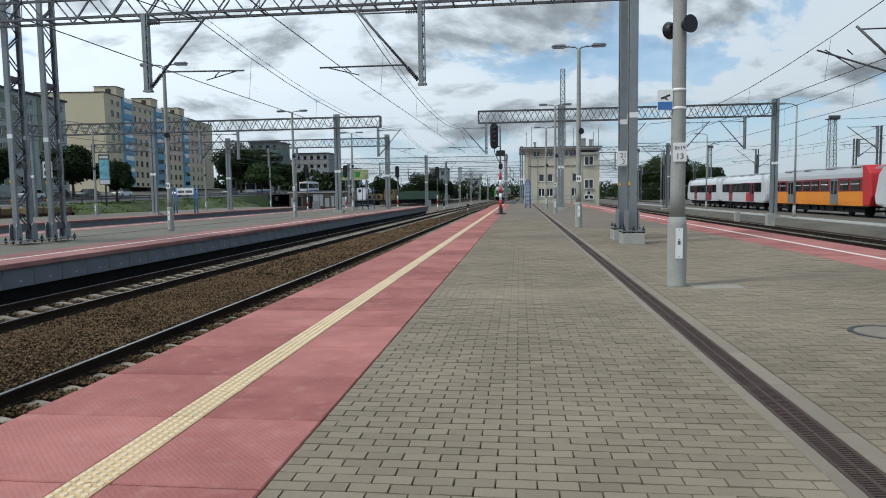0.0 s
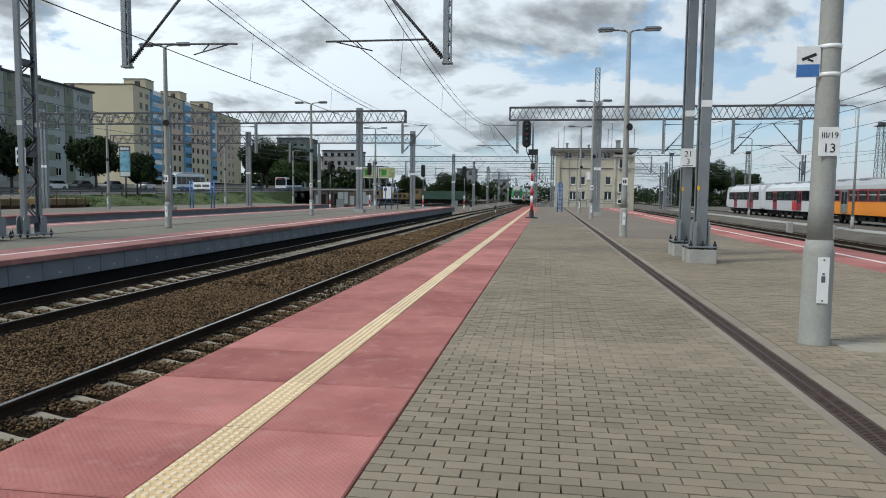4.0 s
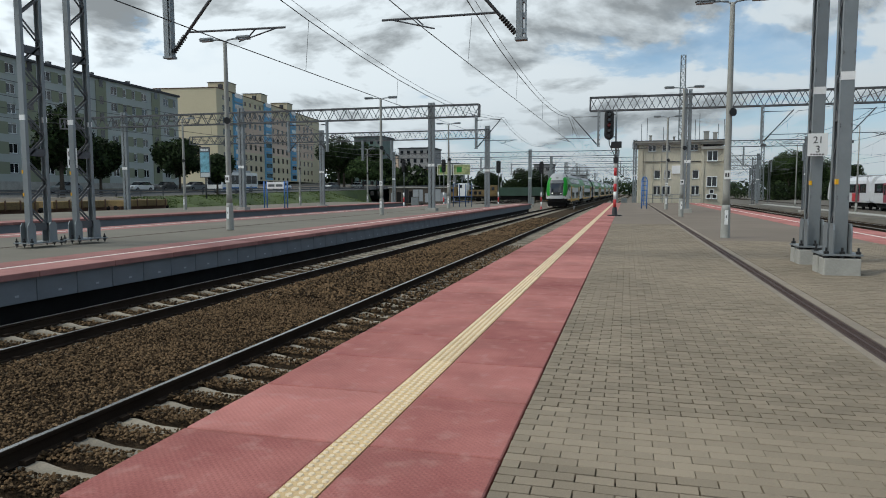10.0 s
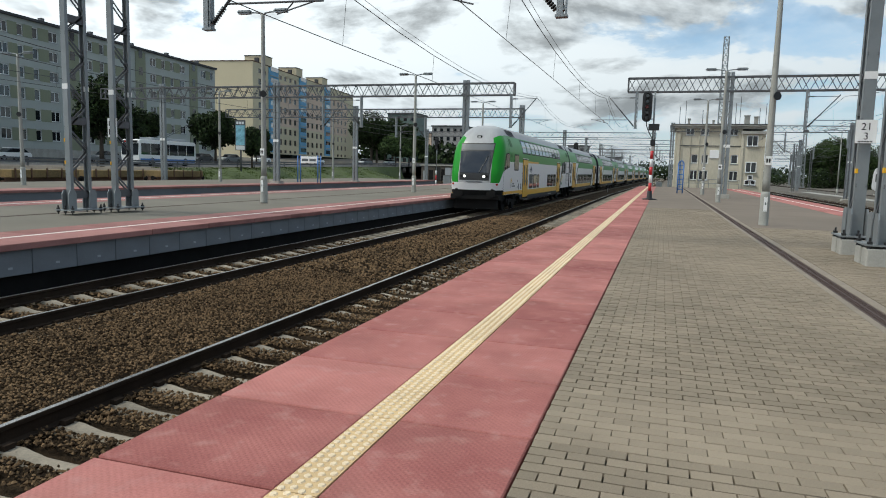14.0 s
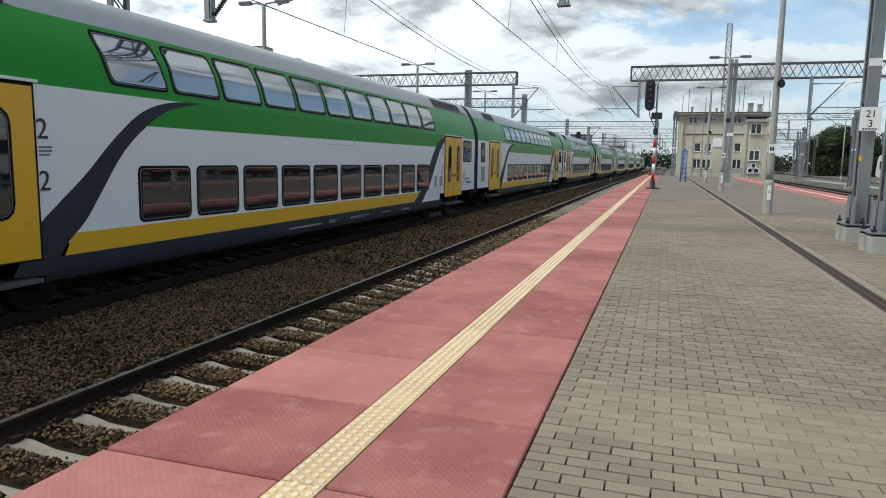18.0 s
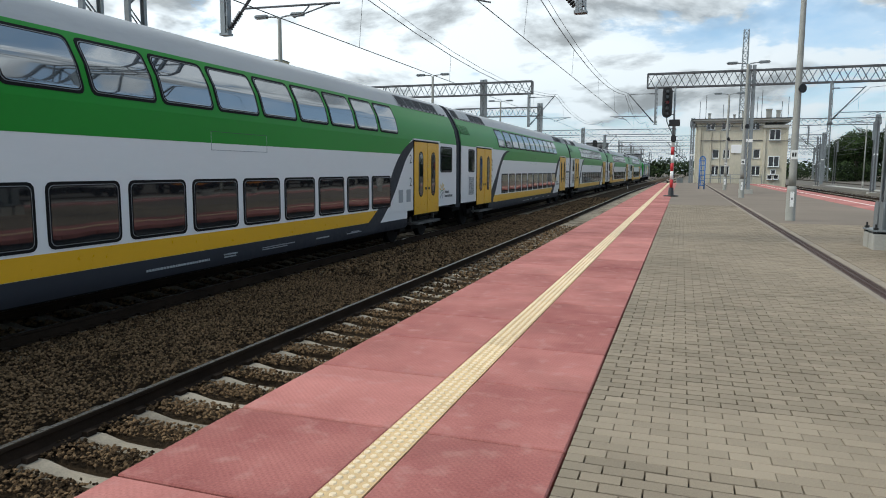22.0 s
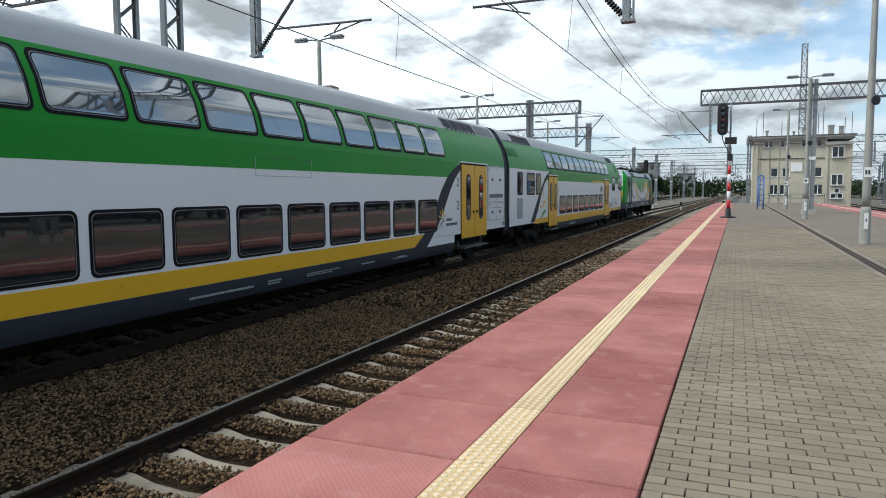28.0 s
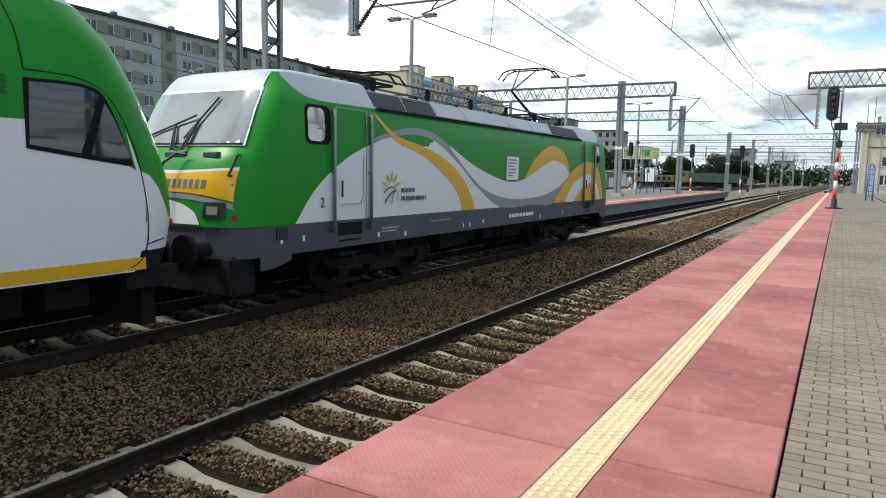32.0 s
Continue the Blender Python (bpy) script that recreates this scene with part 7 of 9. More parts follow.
for k, (y, x0, x1, z) in enumerate(((95, 1.0, 21.3, 6.8), (108, -36.0, -1.0, 6.6), (134, -34.0, 22.0, 6.8), (160, -40.0, 26.0, 6.7), (190, -44.0, 30.0, 6.9), (226, -46.0, 34.0, 7.0), (268, -50.0, 40.0, 7.0))):
    b = track_bend(y)
    gantry(x0 + b, x1 + b, y, z, z + 0.75, ((x0 + 0.3 + b, y, -0.9), (x1 - 0.3 + b, y, -0.9)) + (((-14.0 + b, y, -0.9),) if x0 < -20 else ()), tuple(q for q in ((-1.4 + b, -1), (-10.9 + b, 1), (14.0 + b, -1), (-21.5 + b, 1)) if x0 + 1 < q[0] < x1 - 1), "distant steel gantry over the station throat", 1.5, 0.07)


def sag_points(y0, y1, z0, z1, dip, n=9):
    return [(y0 + (y1 - y0) * k / n, z0 + (z1 - z0) * k / n - dip * 4 * (k / n) * (1 - k / n)) for k in range(n + 1)]


def wire(name, pts, r, mat):
    cu = bpy.data.curves.new(name, "CURVE")
    cu.dimensions, cu.bevel_depth, cu.bevel_resolution = "3D", r, 0
    sp = cu.splines.new("POLY")
    sp.points.add(len(pts) - 1)
    for p, q in zip(sp.points, pts):
        p.co = (*q, 1)
    cu.materials.append(M[mat])
    ob = new(name, cu)
    return ob


SUPPORTS = (-44.0, -14.0, 18.4, 52.6, 80.0, 108.0, 134.0, 160.0, 190.0, 226.0, 268.0, 330.0)
for k, (x, stag) in enumerate(((-3.32, 0.15), (-7.95, 0.15), (11.0, 0.2), (15.2, 0.2), (-23.2, 0.2), (-26.3, 0.2), (24.6, 0.2), (29.0, 0.2))):
    line = thing("catenary_line", "thin overhead contact and carrying wires over a track", "overhead wire", "overhead wires")
    carry, contact, hang = [], [], bmesh.new()
    for j, (a, b) in enumerate(zip(SUPPORTS, SUPPORTS[1:])):
        pts = sag_points(a, b, 6.5, 6.5, 0.85)
        xa, xb = x + track_bend(a), x + track_bend(b)
        s0, s1 = (stag, -stag) if j % 2 else (-stag, stag)
        for i, (y, z) in enumerate(pts):
            f = (y - a) / (b - a)
            xx = xa + (xb - xa) * f
            if i or not carry:
                carry.append((xx, y, z))
                contact.append((xx + s0 + (s1 - s0) * f, y, 4.8))
            if 0 < i < len(pts) - 1 and y < 140 and i % 2:
                rod(hang, (xx, y, z), (xx + s0 + (s1 - s0) * f, y, 4.8), 0.006, n=4, caps=False)
    for nm, pts, r in (("carrying_wire", carry, 0.015), ("contact_wire", contact, 0.012)):
        ob = wire(nm, pts, r, "black")
        ob.parent = line
    if k < 2:
        ob = wire("feeder_wire", [(px + 0.12, py, pz + 0.12) for px, py, pz in carry], 0.009, "black")
        ob.parent = line
    tagged(part("dropper", hang, M["black"], line), kind="stuff")


# platform lamps
def lamp_post(x, y, label, plate=None, ball=3.85, height=7.15, heads=True, sign=False):
    o = thing("platform_lamp", label, "street lamp", "platform lamps", pose(x, y, 0))
    bm = bmesh.new()
    lathe(bm, ((0.145, -0.02), (0.138, 0.02), (0.135, 0.9), (0.118, 1.02)), 20)
    part("sleeve", bm, M["postgrey"], o, "wider lower sleeve")
    bm = bmesh.new()
    lathe(bm, ((0.112, 1.0), (0.106, 1.4), (0.095, 3.6), (0.07, height - 0.1), (0.06, height)), 18)
    part("pole", bm, M["postgrey"], o, "tapered grey pole")
    bm = bmesh.new()
    box(bm, -0.05, 0.05, -0.142, -0.134, 0.42, 0.86)
    part("label_plate", bm, M["white"], o, "upright white label")
    bm = bmesh.new()
    box(bm, -0.018, 0.018, -0.1445, -0.142, 0.62, 0.68)
    box(bm, -0.01, 0.01, -0.1445, -0.142, 0.69, 0.71)
    part("label_mark", bm, M["print_grey"], o)
    for zz in (0.445, 0.835):
        bm = bmesh.new()
        rod(bm, (0, -0.145, zz), (0, -0.141, zz), 0.008, n=6)
        part("rivet", bm, M["black"], o)
    if heads:
        for s in (-1, 1):
            bm = bmesh.new()
            pts = ((0, height - 0.06), (0.12, height + 0.03), (0.35, height + 0.06), (0.62, height + 0.06))
            for a, b in zip(pts, pts[1:]):
                rod(bm, (s * a[0], 0, a[1]), (s * b[0], 0, b[1]), 0.032, n=8)
            part("arm", bm, M["galv"], o)
            hd = bmesh.new()
            box(hd, min(s * 0.5, s * 1.08), max(s * 0.5, s * 1.08), -0.13, 0.13, height + 0.03, height + 0.15)
            lamp = part("lamp_head", bevelled(hd, 0.045, 2), M["galv"], o, "pale grey lamp head")
            hd = bmesh.new()
            box(hd, min(s * 0.56, s * 1.04), max(s * 0.56, s * 1.04), -0.1, 0.1, height + 0.015, height + 0.04)
            part("lens", hd, M["print_pale"], lamp)
    for d in (-1, 1) if sign else (1,):
        bm = bmesh.new()
        ax, ay = (0.32 * d, -0.62 * d) if sign else (0.3, -0.55)
        rod(bm, (0, 0, ball), (ax * 0.17, ay * 0.17, ball), 0.05, n=12)
        rod(bm, (ax * 0.17, ay * 0.17, ball), (ax * 0.32, ay * 0.32, ball), 0.08, 0.128, 18)
        part("loudspeaker", bm, M["black"], o, "round black loudspeaker")
    if plate:
        number_plate(o, 0, -0.112, 1.95, 0.19, 0.27, plate)
    if sign:
        sg = new("camera_sign")
        sg.parent = o
        sg.matrix_basis = pose(-0.205, -0.06, 2.70) @ Matrix.Scale(0.63, 4)
        bm = bmesh.new()
        box(bm, -0.17, 0.17, -0.004, 0.004, -0.23, 0.23)
        part("plate", bevelled(bm, 0.002), M["white"], sg)
        bm = bmesh.new()
        box(bm, -0.16, 0.16, -0.008, -0.004, -0.22, -0.04)
        part("blue_field", bm, M["blue"], sg)
        bm = bmesh.new()
        v = [bm.verts.new((a, -0.007, b)) for a, b in ((-0.1, 0.05), (0.1, 0.13), (0.12, 0.09), (-0.08, 0.01))]
        bm.faces.new(v)
        v = [bm.verts.new((a, -0.007, b)) for a, b in ((-0.02, 0.02), (0.07, -0.01), (0.07, 0.02), (0.0, 0.045))]
        bm.faces.new(v)
        part("pictogram", bm, M["black"], sg, "black camera pictogram")
        for zz in (2.58, 2.84):
            bm = bmesh.new()
            rod(bm, (0, 0, zz - 0.02), (0, 0, zz + 0.02), 0.104, n=16)
            beam(bm, (-0.12, -0.05, zz), (0.02, -0.09, zz), 0.02, 0.02)
            part("clamp", bm, M["white"], o, "bright steel band clamp")
    return o


lamp_post(3.52, 9.35, "grey concrete lamp post with loudspeaker and number plate", (("III/19", 0.035, 0.075), ("13", -0.1, 0.12)), 3.73, 8.2, True, True)
for y in (27.3, 45.4, 61.0):
    lamp_post(3.62, y, "grey double-headed platform lamp beside the drain", (("#2", -0.06, 0.12),))
for y in (27.9, 44.9, 61.6):
    lamp_post(-14.2, y, "grey double-headed lamp on the far platform", (("#2", -0.06, 0.12),), 4.15)
for y in (34.0, 52.0, 72.0, 92.0):
    lamp_post(-33.5, y, "grey double-headed lamp on the third platform", None, 3.9)


# colour-light signal at the platform end
sg = thing("railway_signal", "black colour-light signal on a red and white pole", "railway signal", m=pose(-0.04, 45.9, 0))
bm = bmesh.new()
lathe(bm, ((0.42, 0.0), (0.4, 0.06), (0.16, 0.08), (0.13, 0.5)), 18)
part("base", bm, M["black"], sg, "black cast base")
for k in range(6):
    bm = bmesh.new()
    rod(bm, (0, 0, 0.5 + 0.46 * k), (0, 0, 0.96 + 0.46 * k), 0.088, n=14)
    part("pole_band", bm, M["red" if k % 2 == 0 else "white"], sg, "red band" if k % 2 == 0 else "white band")
bm = bmesh.new()
rod(bm, (0, 0, 3.2), (0, 0, 6.1), 0.05, n=10)
part("upper_pole", bm, M["galv"], sg)
bm = bmesh.new()
box(bm, -0.27, 0.33, -0.2, 0.05, 3.95, 4.32)
part("route_box", bevelled(bm, 0.02), M["black"], sg)
bm = bmesh.new()
box(bm, -0.12, 0.16, -0.22, 0.0, 3.05, 3.45)
part("low_lamp", bevelled(bm, 0.05, 2), M["black"], sg)
bm = bmesh.new()
pts = [(0.27 * math.cos(a), 0.27 * math.sin(a)) for a in [math.pi * k / 8 for k in range(9)]]
out = [(px - 0.4, 5.87 + pz) for px, pz in pts] + [(-px - 0.4, 4.7 - pz) for px, pz in pts]
f = [bm.verts.new((px, -0.16, pz)) for px, pz in out]
g = [bm.verts.new((px, 0.02, pz)) for px, pz in out]
bm.faces.new(f)
bm.faces.new(g[::-1])
for k in range(len(out)):
    bm.faces.new((f[k], f[(k + 1) % len(out)], g[(k + 1) % len(out)], g[k]))
head = part("signal_head", bm, M["black"], sg, "long black signal head")
for k in range(5):
    bm = bmesh.new()
    z = 4.66 + 0.31 * k
    rod(bm, (-0.4, -0.16, z), (-0.4, -0.4, z), 0.12, n=14, caps=False)
    part("hood", bm, M["black"], head)
    bm = bmesh.new()
    rod(bm, (-0.4, -0.155, z), (-0.4, -0.19, z), 0.1, n=14)
    part("lens", bm, M["tail_red"] if k == 2 else M["glass_dark"], head)
bm = bmesh.new()
pts = ((-0.4, 4.45), (-0.38, 4.2), (-0.25, 3.9), (-0.1, 3.6), (0, 3.4))
for a, b in zip(pts, pts[1:]):
    rod(bm, (a[0], 0.0, a[1]), (b[0], 0.0, b[1]), 0.03, n=8)
part("cable_pipe", bm, M["galv_dark"], sg)
for z in (4.6, 5.9):
    bm = bmesh.new()
    rod(bm, (-0.4, 0, z), (0, 0, z), 0.03, n=6)
    part("head_bracket", bm, M["galv_dark"], sg)

# blue stand at the platform end
bl = thing("blue_stand", "tall blue tubular steel stand on the platform", "metal stand", m=pose(2.03, 63.4, 0))
for x in (-0.2, 0.2):
    bm = bmesh.new()
    rod(bm, (x, 0, 0), (x, 0, 2.3), 0.05, n=8)
    part("upright", bm, M["blue"], bl)
bm = bmesh.new()
rings = []
for k in range(9):
    a = math.pi * k / 8
    rings.append([bm.verts.new(((0.2 + 0.05 * math.cos(u)) * math.cos(a), 0.05 * math.sin(u), 2.3 + (0.3 + 0.05 * math.cos(u)) * math.sin(a))) for u in (math.pi * q / 4 for q in range(8))])
for r0, r1 in zip(rings, rings[1:]):
    for q in range(8):
        bm.faces.new((r0[q], r0[(q + 1) % 8], r1[(q + 1) % 8], r1[q]))
part("arch", bm, M["blue"], bl)
for x in (-0.07, 0.07):
    bm = bmesh.new()
    rod(bm, (x, 0, 0.3), (x, 0, 2.5), 0.028, n=6)
    part("inner_bar", bm, M["print_pale" if x > 0 else "blue"], bl)
for z in (0.3, 0.7, 1.1, 1.5, 1.9, 2.25):
    bm = bmesh.new()
    rod(bm, (-0.2, 0, z), (0.2, 0, z), 0.035, n=8)
    part("rung", bm, M["blue"], bl)


# ---- beyond the far platforms: bank, road, blocks of flats
def road_z(y):
    return 0.95 + 0.012 * max(0.0, y - 70.0)


def sheet(name, rows, mat, label, category, kind="structure"):
    """A ground strip from rows of points, each row across it."""
    bm = bmesh.new()
    vs = [[bm.verts.new(p) for p in r] for r in rows]
    for a, b in zip(vs, vs[1:]):
        for k in range(len(a) - 1):
            bm.faces.new((a[k], a[k + 1], b[k + 1], b[k]))
    return solid(name, bm, M[mat], label, category, kind=kind)


def bank_rows(y0, y1):
    rows = []
    y = y0
    while y <= y1 + 0.01:
        zr = road_z(y)
        fade = min(1.0, max(0.0, (136 - y) / 16.0))
        r = []
        for k in range(9):
            f = k / 8
            s = f * f * (3 - 2 * f)
            z = -1.15 + (zr - 0.05 + 1.15) * s * (fade if f < 0.9 else 1) + 0.14 * noise.noise(Vector((f * 4, y * 0.35, 2.0))) * (1 if 0 < k < 8 else 0)
            r.append((-44.0 - 8.6 * f, y, z))
        rows.append(r)
        y += 1.5
    return rows


sheet("earth_bank", bank_rows(0, 69), "earth", "bare brown earth bank below the road", "bank")
sheet("grass_bank", bank_rows(69, 141), "grass", "green grass bank below the road", "grass bank")


def grass_blades():
    rng = np.random.default_rng(8)
    n = 14000
    f, y = rng.uniform(0.05, 0.98, n), rng.uniform(66, 128, n)
    V, F = [], []
    for a, b in zip(f, y):
        s = a * a * (3 - 2 * a)
        x, z = -44.0 - 8.6 * a, -1.2 + (road_z(b) + 1.1) * s * min(1.0, (136 - b) / 16.0)
        w, hh_ = rng.uniform(0.05, 0.12), rng.uniform(0.05, 0.15)
        t = rng.uniform(0, 3.14)
        c, q = math.cos(t) * w, math.sin(t) * w
        o = len(V)
        V += [(x - c, b - q, z), (x + c, b + q, z), (x + rng.uniform(-0.15, 0.15), b + rng.uniform(-0.15, 0.15), z + hh_)]
        F.append((o, o + 1, o + 2))
    me = bpy.data.meshes.new("grass")
    me.from_pydata(V, [], F)
    me.materials.append(M["blade"])
    tagged(new("grass", me), "tufts of uncut green grass on the bank", "grass", kind="stuff")


grass_blades()
sheet("road", [[(-52.6, y, road_z(y)), (-66.0, y, road_z(y) + 0.1)] for y in range(0, 331, 10)], "asphalt", "grey asphalt road above the railway bank", "road")
sheet("pavement", [[(-66.0, y, road_z(y) + 0.22), (-73.0, y, road_z(y) + 0.35), (-130.0, y, road_z(y) + 2.4)] for y in range(0, 331, 10)], "gravel", "pale pavement and yard before the flats", "pavement")
kerb = bmesh.new()
for y in range(0, 330, 10):
    beam(kerb, (-65.95, y, road_z(y) + 0.15), (-65.95, y + 10, road_z(y + 10) + 0.15), 0.2, 0.18)
solid("kerb", kerb, M["concrete"], "pale concrete kerb along the road", "kerb", kind="structure")

rail_g = thing("guard_rail", "grey steel guard rail along the road", "guard rail")
for y in range(0, 232, 8):
    bm = bmesh.new()
    for z in (0.62, 0.34):
        beam(bm, (-53.6, y, road_z(y) + z), (-53.6, y + 8, road_z(y + 8) + z), 0.06, 0.17)
    part("rail_beam", bm, M["galv_dark"], rail_g)
gp = bmesh.new()
box(gp, -0.07, 0.07, -0.06, 0.06, -0.3, 0.72)
gp = mesh_of("guard_post", gp, M["galv_dark"])
for y in range(0, 232, 4):
    part("guard_post", gp, None, rail_g, m=pose(-53.75, y, road_z(y)))


def flats_window(w, hgt, lights, mat="white", t=0.09):
    """A framed window with panes, set back in its opening; built facing -y."""
    bm = bmesh.new()
    box(bm, -w / 2, w / 2, 0.10, 0.17, -hgt / 2, -hgt / 2 + t)
    box(bm, -w / 2, w / 2, 0.10, 0.17, hgt / 2 - t, hgt / 2)
    for k in range(lights + 1):
        x = -w / 2 + t / 2 + (w - t) * k / lights
        box(bm, x - t / 2, x + t / 2, 0.10, 0.17, -hgt / 2 + t, hgt / 2 - t)
    fr = mesh_of("window", bm, M[mat])
    panes = []
    for k in range(lights):
        bm = bmesh.new()
        x0 = -w / 2 + t + (w - t) * k / lights
        box(bm, x0, x0 + (w - t) / lights - t, 0.12, 0.14, -hgt / 2 + t, hgt / 2 - t)
        panes.append(mesh_of("pane", bm, M["glass_dark"]))
    bm = bmesh.new()
    box(bm, -w / 2 - 0.06, w / 2 + 0.06, -0.06, 0.1, -hgt / 2 - 0.06, -hgt / 2 - 0.004)
    return fr, panes, mesh_of("sill", bm, M["galv"])


def put_window(parent, kit, x, z):
    w = part("window", kit[0], None, parent, m=pose(x, 0, z))
    for p in kit[1]:
        part("pane", p, None, w)
    part("sill", kit[2], None, w)


def wall_with_openings(bm, x0, x1, z0, z1, rows, cols, thick=0.3, y=0.0):
    """rows: (bottom, top) of each row of openings; cols: (from, to) of each opening along the wall."""
    zs = [z0]
    for a, b in rows:
        box(bm, x0, x1, y, y + thick, zs[-1], a)
        xs = [x0]
        for c, d in cols:
            box(bm, xs[-1], c, y, y + thick, a, b)
            xs.append(d)
        box(bm, xs[-1], x1, y, y + thick, a, b)
        zs.append(b)
    box(bm, x0, x1, y, y + thick, zs[-1], z1)


def grey_flats():
    L, H = 87.6, 19.75
    th = math.degrees(math.atan2(87, -6.8))
    o = thing("apartment_block", "long six-storey grey apartment block with olive-green panels", "apartment building", m=pose(-77.4, 34, 0, 0, 0, th))
    wide, slim = flats_window(1.6, 1.4, 2), flats_window(0.95, 1.45, 1)
    rows = [(4.73 - 0.72 + 2.71 * k, 4.73 + 0.72 + 2.71 * k) for k in range(6)]
    cols = []
    strips = []
    u = -6.4
    while u < L:
        for d, w, kit in ((0, 1.6, wide), (2.75, 0.95, slim), (5.2, 0.95, slim), (8.3, 1.6, wide)):
            if 0.8 < u + d < L - 1.2:
                cols.append((u + d - w / 2, u + d + w / 2, kit))
        if 0 < u + 10.6 < L - 3:
            strips.append((u + 10.4, u + 12.9))
        u += 15.0
    wall = bmesh.new()
    wall_with_openings(wall, 0, L, 1.0, H, rows, [c[:2] for c in cols])
    box(wall, 0, L, 0.3, 11.5, 1.0, H - 0.02)
    part("wall", wall, M["plaster_grey"], o)
    for a, b in strips:
        bm = bmesh.new()
        box(bm, a, b, -0.12, -0.003, 2.6, H - 0.3)
        st = part("stair_strip", bm, M["plaster_olive"], o, "olive-green stair strip")
        for k in range(6):
            bm = bmesh.new()
            box(bm, (a + b) / 2 - 0.45, (a + b) / 2 + 0.45, -0.15, -0.121, 4.9 + 2.71 * k, 6.1 + 2.71 * k)
            part("stair_window", bm, M["glass_dark"], st)
    for z0, z1 in rows:
        for (a0, a1, ka), (b0, b1, kb) in zip(cols, cols[1:]):
            if b0 - a1 < 2.6:
                bm = bmesh.new()
                box(bm, a1 + 0.02, b0 - 0.02, -0.03, -0.003, z0 - 0.1, z1 + 0.1)
                part("olive_panel", bm, M["plaster_olive"], o)
    for z0, z1 in rows:
        for a, b, kit in cols:
            put_window(o, kit, (a + b) / 2, (z0 + z1) / 2)
    bm = bmesh.new()
    box(bm, 0.0, L, -0.16, -0.003, 1.0, 2.9)
    part("plinth", bm, M["concrete"], o)
    bm = bmesh.new()
    box(bm, -0.3, L + 0.3, -0.35, 11.8, H, H + 0.35)
    part("roof", bm, M["roof_dark"], o, "dark flat roof edge")
    for k in range(9):
        bm = bmesh.new()
        x = 6 + 9.4 * k
        box(bm, x, x + 1.6, 3.0, 4.0, H + 0.35, H + 1.1)
        box(bm, x + 3.5, x + 4.1, 2.0, 2.6, H + 0.35, H + 1.3)
        part("chimney", bm, M["galv_dark"], o)


